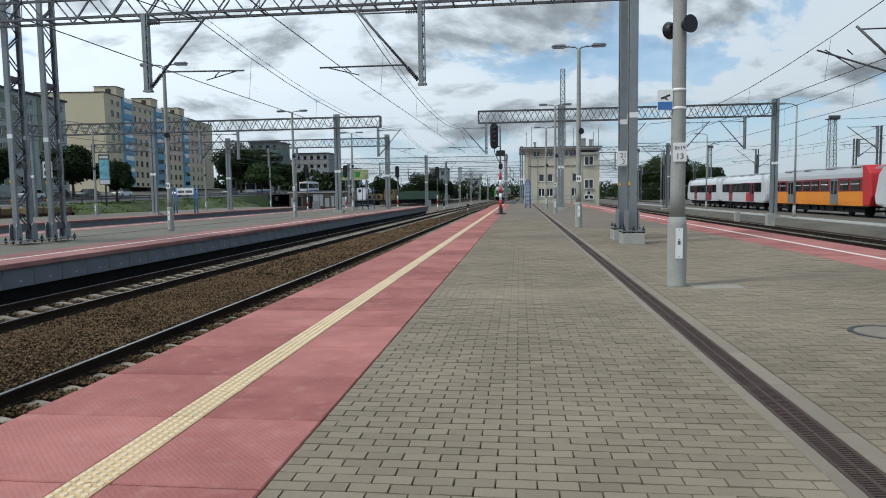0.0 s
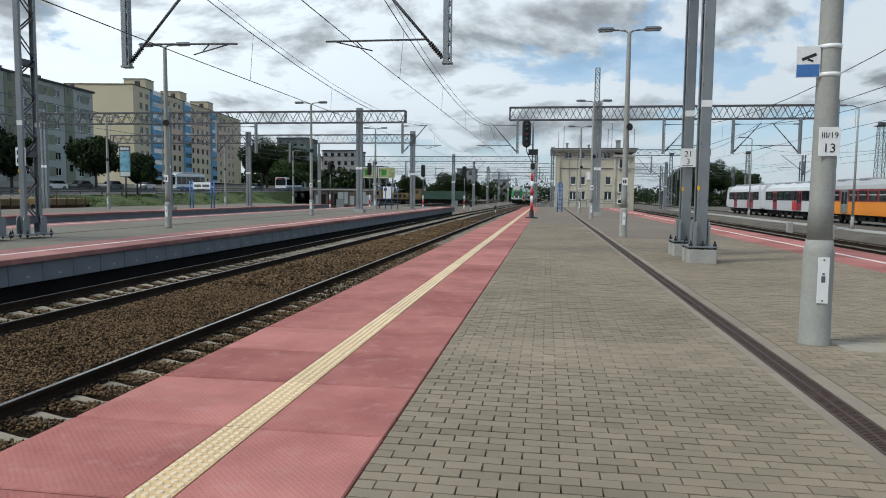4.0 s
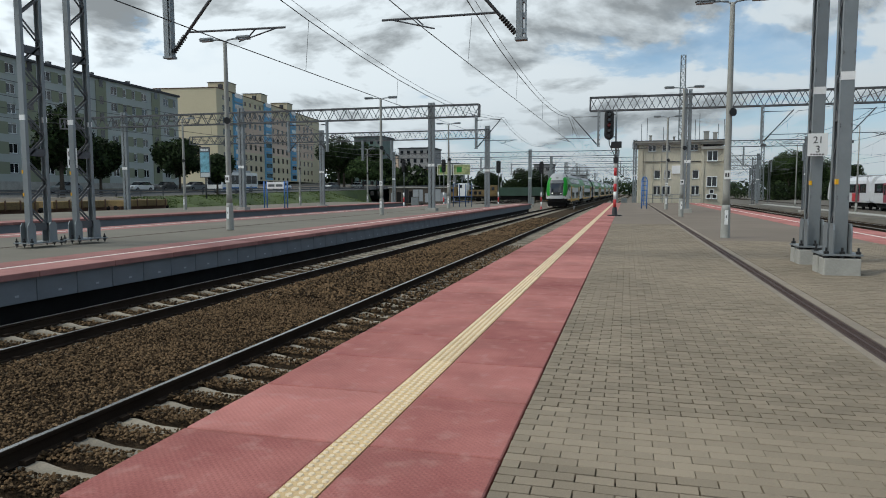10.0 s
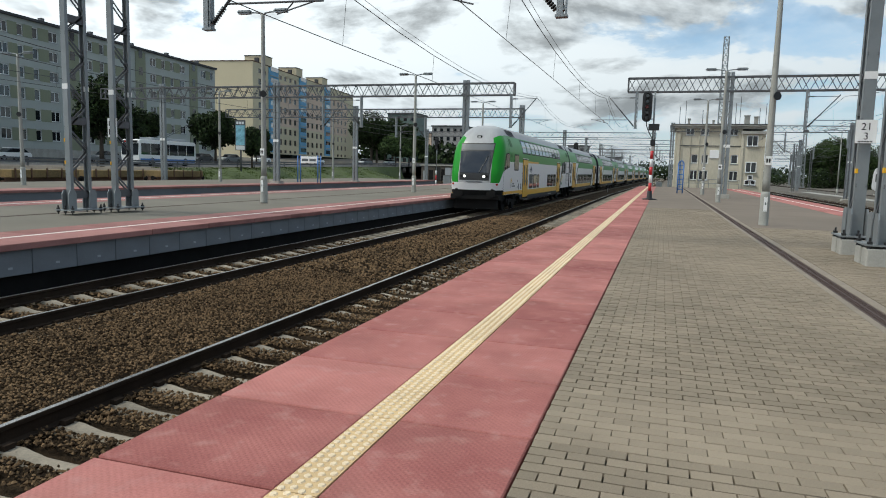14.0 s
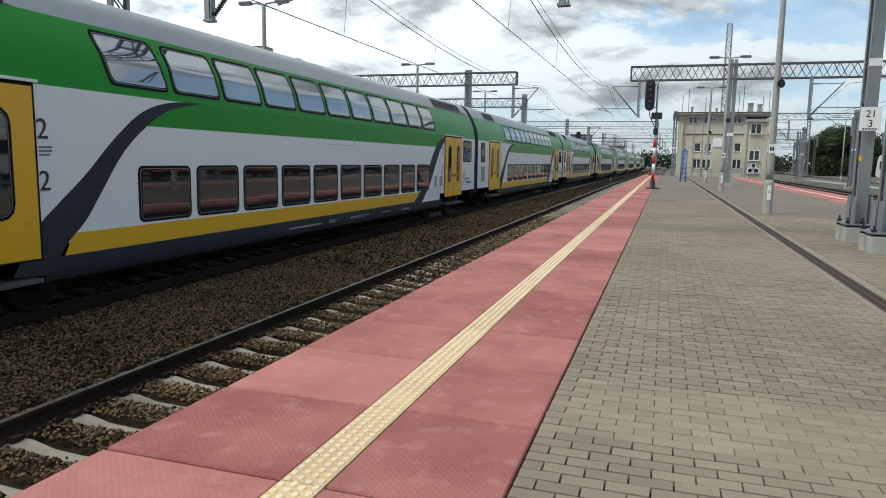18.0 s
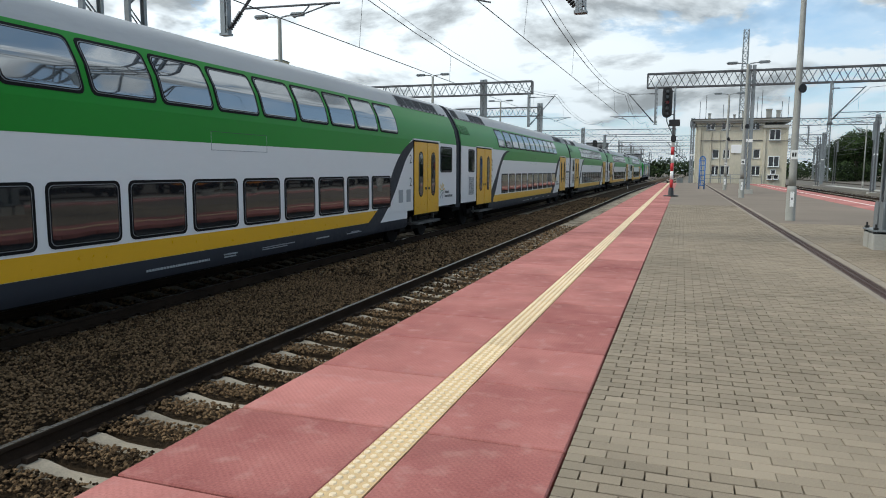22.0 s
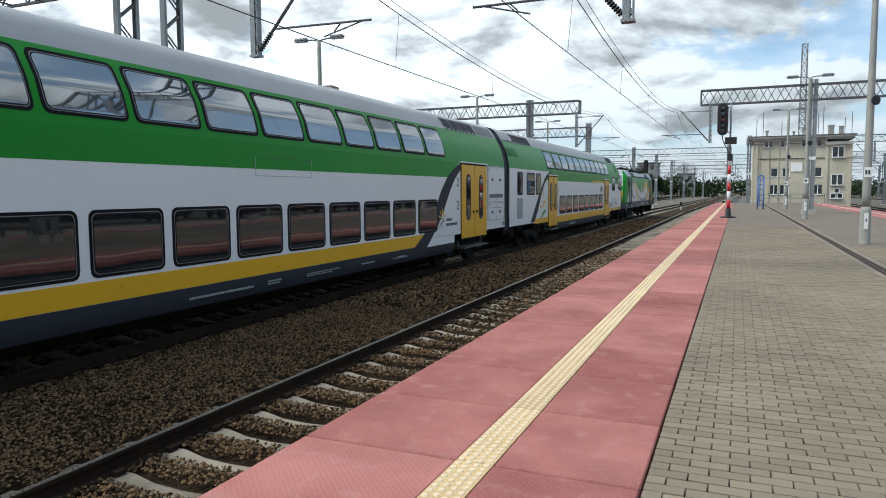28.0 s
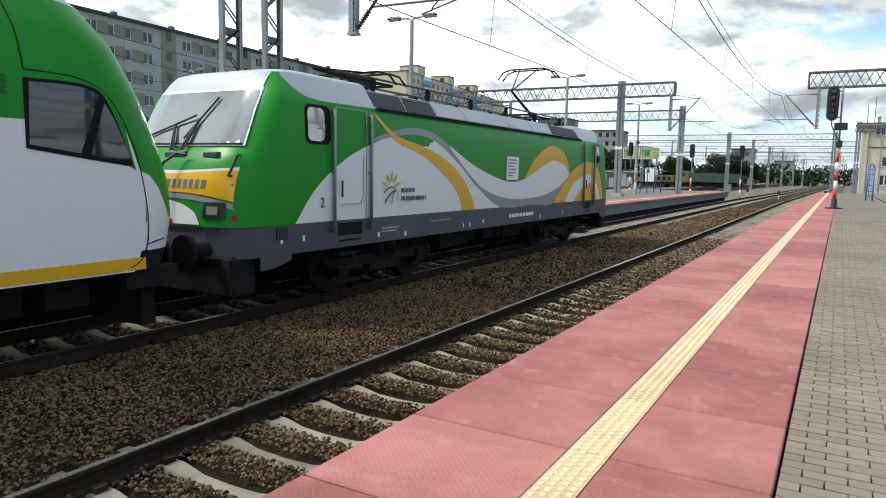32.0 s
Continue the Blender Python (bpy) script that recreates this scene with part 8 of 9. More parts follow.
def tall_flats():
    L, D, Z0, H = 79.6, 16.5, 2.0, 26.8
    th = math.degrees(math.atan2(79, -10))
    o = thing("apartment_block", "tall eight-storey beige and pink apartment block with blue stripes", "apartment building", m=pose(-97, 154, 0, 0, 0, th))
    kit = flats_window(1.6, 1.5, 2, "window_brown", 0.07)
    rows = [(25.2 - 0.75 - 2.9 * (7 - k), 25.2 + 0.75 - 2.9 * (7 - k)) for k in range(8)]
    spans = ((0.0, 9.0, "plaster_beige", (4.0, 7.0)), (14.2, 29.2, "plaster_pink", (16.6, 19.8, 23.2, 26.6)), (33.9, 50.2, "plaster_pink", (36.4, 40.0, 43.8, 47.4)), (54.5, 79.6, "plaster_pink", (59.3, 63.5, 67.2, 71.2)))
    core = bmesh.new()
    box(core, 0, L, 0.35, D, Z0, H - 0.02)
    part("gable_wall", core, M["plaster_beige"], o, "plain beige gable wall")
    for n, (a, b, mat, ws) in enumerate(spans):
        bm = bmesh.new()
        wall_with_openings(bm, a, b, Z0, H - 1.3, rows, [(w - 0.8, w + 0.8) for w in ws], 0.35)
        part("wall", bm, M[mat], o)
        bm = bmesh.new()
        box(bm, a, b, -0.02, 0.35, H - 1.29, H - 0.02)
        part("parapet", bm, M["plaster_beige"], o)
        if n:
            # beige bands above and below the pink middle storeys
            ends = [a] + [v for w in ws for v in (w - 0.8, w + 0.8)] + [b]
            for (z0, z1), low in zip(rows, (True, True, True, False, False, False, False, True)):
                if low:
                    for xa, xb in zip(ends[::2], ends[1::2]):
                        bm = bmesh.new()
                        box(bm, xa, xb, -0.03, -0.003, z0, z1)
                        part("beige_panel", bm, M["plaster_beige"], o)
            for za, zb in ((Z0 + 2.8, rows[0][0]), (rows[0][1], rows[1][0]), (rows[1][1], rows[2][0]), (rows[2][1], rows[2][1] + 0.6), (rows[6][1] + 0.5, rows[7][0]), (rows[7][1], H - 1.3)):
                bm = bmesh.new()
                box(bm, a, b, -0.03, -0.003, za, zb)
                part("beige_panel", bm, M["plaster_beige"], o)
            if n == 3:
                bm = bmesh.new()
                box(bm, 73.4, L + 0.01, -0.06, -0.033, Z0 + 2.8, H - 1.3)
                part("beige_panel", bm, M["plaster_beige"], o)
        for z0, z1 in rows:
            for w in ws:
                put_window(o, kit, w, (z0 + z1) / 2)
    for a, b in ((9.0, 14.2), (29.2, 33.9), (50.2, 54.5)):
        bm = bmesh.new()
        box(bm, a, b, -0.5, 0.35, Z0, H - 0.2)
        st = part("blue_stripe", bm, M["plaster_blue"], o, "blue balcony stripe")
        for k in range(8):
            z = 4.3 + 2.9 * k
            bm = bmesh.new()
            box(bm, a + 0.3, b - 0.3, -0.55, -0.503, z + 1.15, z + 2.3)
            part("balcony_glazing", bm, M["glass_sky"], st)
            bm = bmesh.new()
            box(bm, a - 0.05, b + 0.05, -0.72, -0.503, z - 0.1, z + 0.08)
            part("balcony_slab", bm, M["plaster_grey"], st)
    bm = bmesh.new()
    box(bm, -0.12, L + 0.12, -0.12, D + 0.12, H, H + 0.2)
    part("roof", bm, M["rust"], o, "thin brown roof edge")
    for x in (8.4, 29.5, 50.6):
        bm = bmesh.new()
        box(bm, x + 0.4, x + 5.0, 1.0, 6.5, H + 0.2, H + 2.7)
        rb = part("roof_house", bm, M["plaster_beige"], o, "beige lift house on the roof")
        bm = bmesh.new()
        box(bm, x + 0.25, x + 5.15, 0.85, 6.65, H + 2.7, H + 2.85)
        part("cap", bm, M["roof_dark"], rb)
        bm = bmesh.new()
        box(bm, x - 1.2, x - 0.4, 2, 3, H + 0.2, H + 2.0)
        part("chimney", bm, M["roof_dark"], o)
    bm = bmesh.new()
    box(bm, 0.5, L - 0.5, -1.2, -0.003, Z0, 4.4)
    part("shop_front", bm, M["glass_dark"], o, "dark glazed shop fronts")
    bm = bmesh.new()
    box(bm, 0.3, L - 0.3, -2.4, -0.003, 4.41, 4.75)
    part("canopy", bm, M["plaster_beige"], o)


grey_flats()
tall_flats()


def leaf_crown(clumps, n, size, seed):
    """Leaf clusters spread through overlapping lumps: (x, y, z, radius, height)."""
    rng = np.random.default_rng(seed)
    V, F = [], []
    total = sum(c[3] ** 2 for c in clumps)
    for cx, cy, cz, r, hz in clumps:
        m = int(n * r * r / total)
        d = rng.normal(size=(m, 3))
        d /= np.linalg.norm(d, axis=1)[:, None]
        rad = rng.uniform(0.45, 1.08, (m, 1)) ** 0.6
        p = d * rad * (r, r, hz) + (cx, cy, cz)
        a = rng.normal(size=(m, 3))
        a /= np.linalg.norm(a, axis=1)[:, None]
        b = np.cross(a, d + 0.4 * rng.normal(size=(m, 3)))
        b /= np.linalg.norm(b, axis=1)[:, None] + 1e-6
        s = size * rng.uniform(0.6, 1.4, (m, 1))
        q = np.stack((p - a * s, p + b * s * 0.6, p + a * s, p - b * s * 0.6), 1).reshape(-1, 3)
        o = len(V)
        V.extend(map(tuple, q.tolist()))
        F.extend((o + 4 * k, o + 4 * k + 1, o + 4 * k + 2, o + 4 * k + 3) for k in range(m))
    return V, F


def tree(x, y, z, height, radius, seed, mat="leaf_mid", n=2600, size=0.3, label="leafy green tree beside the road"):
    rnd = random.Random(seed)
    o = thing("tree", label, "tree", "trees", m=pose(x, y, z, 0, 0, rnd.uniform(0, 360)))
    bm = bmesh.new()
    th = height * 0.38
    rod(bm, (0, 0, -0.2), (0.05, 0, th), 0.24 * height / 9, 0.15 * height / 9, 9)
    clumps = [(0, 0, height * 0.62, radius * 0.75, height * 0.33)]
    for k in range(8):
        a = k * 0.785 + rnd.uniform(-0.3, 0.3)
        q = rnd.uniform(0.45, 0.72) * radius
        c = (q * math.cos(a), q * math.sin(a), height * rnd.uniform(0.42, 0.82), radius * rnd.uniform(0.32, 0.5), height * rnd.uniform(0.12, 0.2))
        clumps.append(c)
        rod(bm, (0, 0, th * rnd.uniform(0.7, 1.0)), c[:3], 0.1 * height / 9, 0.03, 6)
    part("trunk", bm, M["bark"], o, "brown trunk with spreading limbs")
    V, F = leaf_crown(clumps, n, size, seed)
    me = bpy.data.meshes.new("crown")
    me.from_pydata(V, [], F)
    me.materials.append(M[mat])
    part("crown", me, None, o, "uneven leafy crown")


for k, (x, y, hgt, r, mat) in enumerate(((-64, 71.2, 11.2, 3.7, "leaf_dark"), (-63.5, 76.8, 7.6, 2.7, "leaf_dark"), (-67, 97.5, 8.9, 4.0, "leaf_dark"), (-52.3, 85.2, 5.7, 1.9, "leaf_dark"), (-66, 107.5, 6.4, 2.6, "leaf_dark"), (-64.5, 153, 13.4, 5.0, "leaf_dark"), (-62, 160, 12.0, 5.5, "leaf_dark"), (-58, 152, 8.0, 4.4, "leaf_mid"), (-58.5, 162, 8.2, 4.6, "leaf_mid"), (-73, 176, 13.0, 6.0, "leaf_dark"), (-74, 184, 11.0, 5.5, "leaf_mid"), (-41.5, 218, 9.0, 4.6, "leaf_dark"), (-30.5, 222, 10.0, 6.2, "leaf_dark"), (-25.5, 230, 8.0, 5.0, "leaf_dark"))):
    tree(x, y, road_z(y) - 0.1 if x < -52 else (road_z(y) - 0.7 if x < -50 else -1.2), hgt, r, 20 + k, mat, 9500 if r > 4 else 7500, 0.22, "dark leafy tree beside the road" if mat == "leaf_dark" else "green leafy tree on the slope")


def wheel_set(parent, places, r, w):
    for x, y in places:
        bm = bmesh.new()
        rod(bm, (x - w / 2, y, r), (x + w / 2, y, r), r, n=16)
        wh = part("wheel", bm, M["rubber"], parent)
        bm = bmesh.new()
        rod(bm, (x - w / 2 - 0.01, y, r), (x + w / 2 + 0.01, y, r), r * 0.6, n=12)
        part("rim", bm, M["steel"], wh)


def hull(bm, prof, x0, x1):
    """Side outline (y, z) drawn across from x0 to x1."""
    a = [bm.verts.new((x0, y, z)) for y, z in prof]
    b = [bm.verts.new((x1, y, z)) for y, z in prof]
    bm.faces.new(a)
    bm.faces.new(b[::-1])
    for k in range(len(prof)):
        bm.faces.new((a[k], a[(k + 1) % len(prof)], b[(k + 1) % len(prof)], b[k]))


def car(x, y, mat, label, yaw=0):
    o = thing("car", label, "car", "cars along the road", m=pose(x, y, road_z(y) + 0.02 + (0.25 if x < -66 else 0.05), 0, 0, yaw))
    bm = bmesh.new()
    hull(bm, ((-2.1, 0.3), (-2.15, 0.65), (-2.0, 0.85), (-1.1, 0.95), (1.9, 0.98), (2.1, 0.8), (2.1, 0.3)), -0.86, 0.86)
    part("body", bevelled(bm, 0.06, 2), M[mat], o)
    bm = bmesh.new()
    hull(bm, ((-1.05, 0.95), (-0.35, 1.42), (1.2, 1.45), (1.85, 0.97)), -0.76, 0.76)
    part("cabin", bevelled(bm, 0.05), M["glass_dark"], o, "dark glazed cabin")
    bm = bmesh.new()
    box(bm, -0.72, 0.72, -0.4, 1.25, 1.42, 1.49)
    part("roof", bevelled(bm, 0.03), M[mat], o)
    wheel_set(o, ((-0.8, -1.35), (0.8, -1.35), (-0.8, 1.3), (0.8, 1.3)), 0.31, 0.2)
    for s in (-0.6, 0.6):
        bm = bmesh.new()
        box(bm, s - 0.18, s + 0.18, -2.17, -2.05, 0.6, 0.76)
        part("headlight", bm, M["print_pale"], o)


for k, (x, y, mat, lab) in enumerate(((-70, 64, "white", "white car parked before the flats"), (-70, 78, "galv", "silver car parked before the flats"), (-70, 92, "white", "white car parked before the flats"), (-70, 98, "galv_dark", "dark grey car parked under a tree"), (-69, 104, "galv", "silver car parked under a tree"), (-68, 112, "white", "white car parked at the roadside"), (-62, 121, "white", "white car on the road above the bank"), (-62, 158, "white", "white car on the road above the bank"), (-63, 146, "galv", "silver car on the road"))):
    car(x, y, mat, lab, 4 if k % 2 else -3)


def bus(label, trolley):
    o = thing("bus", label, "bus", "buses on the road")
    L = 10.0
    bm = bmesh.new()
    hull(bm, ((-L / 2, 0.35), (-L / 2 - 0.05, 1.1), (-L / 2 + 0.12, 2.85), (-L / 2 + 0.35, 3.0), (L / 2 - 0.25, 3.0), (L / 2, 2.8), (L / 2, 0.35)), -1.25, 1.25)
    part("body", bevelled(bm, 0.06, 2), M["white"], o, "white bus body")
    for s in (-1, 1):
        for k in range(6):
            bm = bmesh.new()
            y = -L / 2 + 0.35 + 1.57 * k
            box(bm, min(s * 1.245, s * 1.262), max(s * 1.245, s * 1.262), y, y + 1.49, 1.25, 2.55)
            part("window", bm, M["glass_dark"], o)
        bm = bmesh.new()
        box(bm, min(s * 1.245, s * 1.258), max(s * 1.245, s * 1.258), -L / 2 + 0.2, L / 2 - 0.2, 0.42, 0.8)
        part("skirt_stripe", bm, M["blue"], o, "blue skirt stripe")
    bm = bmesh.new()
    box(bm, -1.12, 1.12, -L / 2 - 0.075, -L / 2 + 0.1, 1.2, 2.5)
    part("windscreen", bm, M["glass_dark"], o)
    bm = bmesh.new()
    box(bm, -0.95, 0.95, -L / 2 - 0.05, -L / 2 + 0.2, 2.58, 2.83)
    part("destination_display", bm, M["black"], o)
    bm = bmesh.new()
    box(bm, -0.8, 0.3, -L / 2 - 0.06, -L / 2, 2.65, 2.77)
    part("display_bars", bm, M["red"], o)
    bm = bmesh.new()
    box(bm, -0.9, 0.9, -2.5, 3.6, 3.0, 3.3)
    part("roof_box", bevelled(bm, 0.06), M["print_pale"], o)
    wheel_set(o, ((-1.1, -2.9), (1.1, -2.9), (-1.1, 3.0), (1.1, 3.0)), 0.48, 0.3)
    if trolley:
        for s in (-0.3, 0.3):
            bm = bmesh.new()
            rod(bm, (s, 0.2, 3.28), (s, 5.6, 5.3), 0.035, n=6)
            part("trolley_pole", bm, M["black"], o)
    return o


BUS_A = bus("white city bus with dark windows driving on the road", False)
BUS_B = bus("white trolleybus with raised poles driving on the road", True)

# roadside and platform signs
bb = thing("billboard", "tall narrow blue poster on a single post", "billboard", m=pose(-50.0, 79.2, 0, 0, 0, 22))
bm = bmesh.new()
rod(bm, (0, 0.2, -0.5), (0, 0.2, 6.6), 0.1, n=10)
part("post", bm, M["galv_dark"], bb)
bm = bmesh.new()
box(bm, -0.62, 0.62, -0.1, 0.1, 3.2, 6.95)
part("frame", bevelled(bm, 0.03), M["galv_dark"], bb)
bm = bmesh.new()
box(bm, -0.54, 0.54, -0.115, -0.1, 3.85, 6.3)
part("poster", bm, M["poster_blue"], bb, "pale and blue poster")
bm = bmesh.new()
box(bm, -0.54, 0.54, -0.115, -0.1, 3.28, 3.8)
part("white_field", bm, M["white"], bb)
bm = bmesh.new()
for k in range(3):
    box(bm, -0.48 + 0.33 * k, -0.2 + 0.33 * k, -0.118, -0.1, 6.45, 6.75)
part("bars", bm, M["white"], bb)

ns = thing("station_sign", "white station name board between blue posts", "sign", m=pose(-29.5, 59.4, 0))
for x in (-1.0, 1.0):
    for dx in (-0.14, 0.14):
        bm = bmesh.new()
        rod(bm, (x + dx, 0, 0), (x + dx, 0, 2.4), 0.055, n=8)
        part("post", bm, M["blue"], ns)
bm = bmesh.new()
box(bm, -0.82, 0.82, -0.05, 0.05, 1.7, 2.3)
part("board", bevelled(bm, 0.02), M["white"], ns)
for a, b in ((-0.7, -0.08), (0.05, 0.7)):
    bm = bmesh.new()
    box(bm, a, b, -0.056, -0.05, 1.88, 2.1)
    part("bar", bm, M["print_grey"], ns)


def flat_wagon(y, label):
    o = thing("flat_wagon", label, "wagon", "yellow wagons", m=pose(-42.2, y, RAIL))
    bm = bmesh.new()
    box(bm, -1.35, 1.35, -2.8, 2.8, 0.95, 1.5)
    part("deck", bevelled(bm, 0.03), M["wagon_yellow"], o, "faded yellow wagon side")
    bm = bmesh.new()
    box(bm, -1.0, 1.0, -3.0, 3.0, 0.62, 0.95)
    part("frame", bm, M["rust"], o)
    for k in range(5):
        bm = bmesh.new()
        box(bm, 1.35, 1.41, -2.6 + 1.25 * k, -2.5 + 1.25 * k, 0.9, 1.62)
        part("stake", bm, M["rust"], o)
    for yy in (-1.9, 1.9):
        bm = bmesh.new()
        rod(bm, (-0.8, yy, 0.42), (-0.68, yy, 0.42), 0.42, n=16)
        rod(bm, (0.68, yy, 0.42), (0.8, yy, 0.42), 0.42, n=16)
        rod(bm, (-0.8, yy, 0.42), (0.8, yy, 0.42), 0.09, n=8)
        part("wheelset", bm, M["under"], o)
    for s in (-1, 1):
        for x in (-0.85, 0.85):
            bm = bmesh.new()
            rod(bm, (x, s * 3.0, 0.85), (x, s * 3.35, 0.85), 0.07, n=8)
            rod(bm, (x, s * 3.35, 0.85), (x, s * 3.4, 0.85), 0.2, n=12)
            part("buffer", bm, M["under"], o)


for y in (28.5, 35.4, 42.3, 49.2, 56.8):
    flat_wagon(y, "low flat wagon with faded yellow sides standing on a siding")
bed("ballast_bed_3", -44.2, -39.2, -10, 300, -0.98, "dark ballast under the siding", 3)

# the underpass wall with bright scrawls, machines and boards in the distance
gw = thing("retaining_wall", "low concrete wall covered in white and dark graffiti", "wall", m=pose(-46.0, 136, 0))
bm = bmesh.new()
box(bm, 0, 12.5, 0, 0.5, -1.2, 2.1)
# the wall's colour is darkened to stand for the shadow on it
part("wall", bm, M["wall_dark"], gw)
bm = bmesh.new()
box(bm, -0.2, 12.8, -0.15, 0.65, 2.1, 2.35)
part("coping", bm, M["concrete"], gw)
rnd = random.Random(9)
x = 0.4
while x < 12:
    w = rnd.uniform(0.5, 1.5)
    bm = bmesh.new()
    box(bm, x, x + w, -0.02, -0.003, -0.9 + rnd.uniform(0, 0.4), rnd.uniform(1.0, 1.9))
    part("graffiti_patch", bm, M[rnd.choice(("print_pale", "black", "print_pale", "black", "under"))], gw)
    x += w + rnd.uniform(0.05, 0.5)

wk = thing("work_train", "yellow track-working machine with a white cab", "work train", m=pose(-41.0, 148, RAIL))
for a, b, z, mat, nm in ((0, 6.5, 3.1, "wagon_yellow", "engine_house"), (6.8, 8.7, 3.9, "white", "cab"), (9.0, 12.5, 2.5, "wagon_yellow", "crane_deck"), (12.8, 15.2, 3.4, "wagon_yellow", "rear_cab")):
    bm = bmesh.new()
    box(bm, a, b, -1.3, 1.3, 1.1, z)
    p = part(nm, bevelled(bm, 0.08), M[mat], wk)
    for k in range(int(b - a)):
        bm = bmesh.new()
        box(bm, a + 0.25 + k, a + 0.85 + k, -1.32, -1.3, z - 1.0, z - 0.35)
        part("window", bm, M["glass_dark"], p)
bm = bmesh.new()
box(bm, -0.3, 15.6, -1.2, 1.2, 0.75, 1.1)
part("frame", bm, M["under"], wk)
for x in (1.5, 3.6, 11.0, 13.2):
    bm = bmesh.new()
    rod(bm, (x, -0.8, 0.42), (x, -0.66, 0.42), 0.42, n=14)
    rod(bm, (x, 0.66, 0.42), (x, 0.8, 0.42), 0.42, n=14)
    part("wheel", bm, M["under"], wk)
for n, (x, w) in enumerate(((-40.3, 3.4), (-36.6, 3.9))):
    o = thing("billboard", "wide green poster board on steel posts", "billboard", m=pose(x, 152, 0))
    bm = bmesh.new()
    box(bm, 0, w, -0.1, 0.1, 5.0, 7.4)
    part("frame", bm, M["white"], o)
    bm = bmesh.new()
    box(bm, 0.12, w - 0.12, -0.13, -0.1, 5.12, 7.28)
    part("poster", bm, M["poster_green"], o)
    bm = bmesh.new()
    box(bm, w * 0.2, w * 0.5, -0.14, -0.13, 5.6, 6.8)
    part("poster_shape", bm, M["leaf_green"], o)
    for q in (0.5, w - 0.5):
        bm = bmesh.new()
        rod(bm, (q, 0.15, -1.2), (q, 0.15, 5.4), 0.12, n=8)
        part("post", bm, M["galv_dark"], o)

# houses far up the line
for x, y, w, d, hgt, mat, storeys, lab in ((-91, 262, 4.2, 14, 16.5, "plaster_pink", 5, "far narrow pink tenement"), (-86.6, 262, 13.5, 14, 19.2, "haze_wall", 6, "far pale grey tenement with rows of windows"), (-93, 232, 10.5, 12, 21.5, "office_green", 6, "far grey-green glazed office building"), (-80, 285, 12, 12, 14.0, "haze_wall", 4, "far pale apartment house"), (-72, 250, 8, 9, 11.0, "brick_far", 3, "far brown tenement house"), (-34, 268, 7, 10, 12.5, "haze_wall", 4, "far pale grey house beside the tracks"), (-22, 300, 6, 10, 9.0, "haze_wall", 3, "far grey house beside the tracks")):
    o = thing("house", lab, "house", "far houses", m=pose(x, y, -1.2))
    bm = bmesh.new()
    box(bm, 0, w, 0, d, 0, hgt)
    part("wall", bm, M[mat], o)
    bm = bmesh.new()
    box(bm, -0.3, w + 0.3, -0.3, d + 0.3, hgt, hgt + 0.5)
    part("roof", bm, M["roof_dark"], o)
    n = int(w / 2.6)
    for i in range(n):
        for j in range(storeys):
            bm = bmesh.new()
            cx, cz = w * (i + 0.5) / n, hgt * (j + 0.55) / storeys
            box(bm, cx - 0.6, cx + 0.6, -0.05, -0.003, cz - 0.75, cz + 0.75)
            part("window", bm, M["glass_dark"], o)
gwag = thing("goods_wagon", "long dark green goods wagon far up the line", "wagon", m=pose(-33.5, 178, RAIL))
bm = bmesh.new()
box(bm, 0, 13.5, -1.4, 1.4, 1.0, 3.1)
part("body", bevelled(bm, 0.05), M["green_paint"], gwag)
bm = bmesh.new()
box(bm, 0.5, 13.0, -0.9, 0.9, 0.0, 1.0)
part("under_gear", bm, M["under"], gwag)


def woods(name, x0, x1, y, z, hgt, seed, mat, label, n=2600):
    rng = random.Random(seed)
    cl = []
    x = x0
    while x < x1:
        r = rng.uniform(0.35, 0.7) * hgt
        cl.append((x, y + rng.uniform(-6, 6), z + hgt * rng.uniform(0.25, 0.5), r, hgt * rng.uniform(0.35, 0.6)))
        x += r * 0.9
    V, F = leaf_crown(cl, n, hgt * (0.045 if hgt < 6 else 0.085), seed)
    me = bpy.data.meshes.new(name)
    me.from_pydata(V, [], F)
    me.materials.append(M[mat])
    tagged(new(name, me), label, "woods", kind="stuff")


woods("far_woods", -150, 240, 520, -2, 15, 3, "far_wood", "hazy line of woods on the horizon", 6000)
woods("far_woods", -140, -8, 300, -1, 9, 7, "leaf_dark", "dark trees and hedges behind the station throat", 6000)
woods("far_woods", -150, -58, 235, 1.0, 11, 17, "leaf_dark", "dark trees behind the blocks of flats", 6000)
woods("bushes", -48, -20, 190, -1.2, 4.5, 8, "leaf_dark", "dark bushes behind the goods wagons", 5000)
woods("far_woods", -20, 60, 360, -1, 8, 5, "leaf_dark", "dark bushes and trees along the far tracks", 2500)


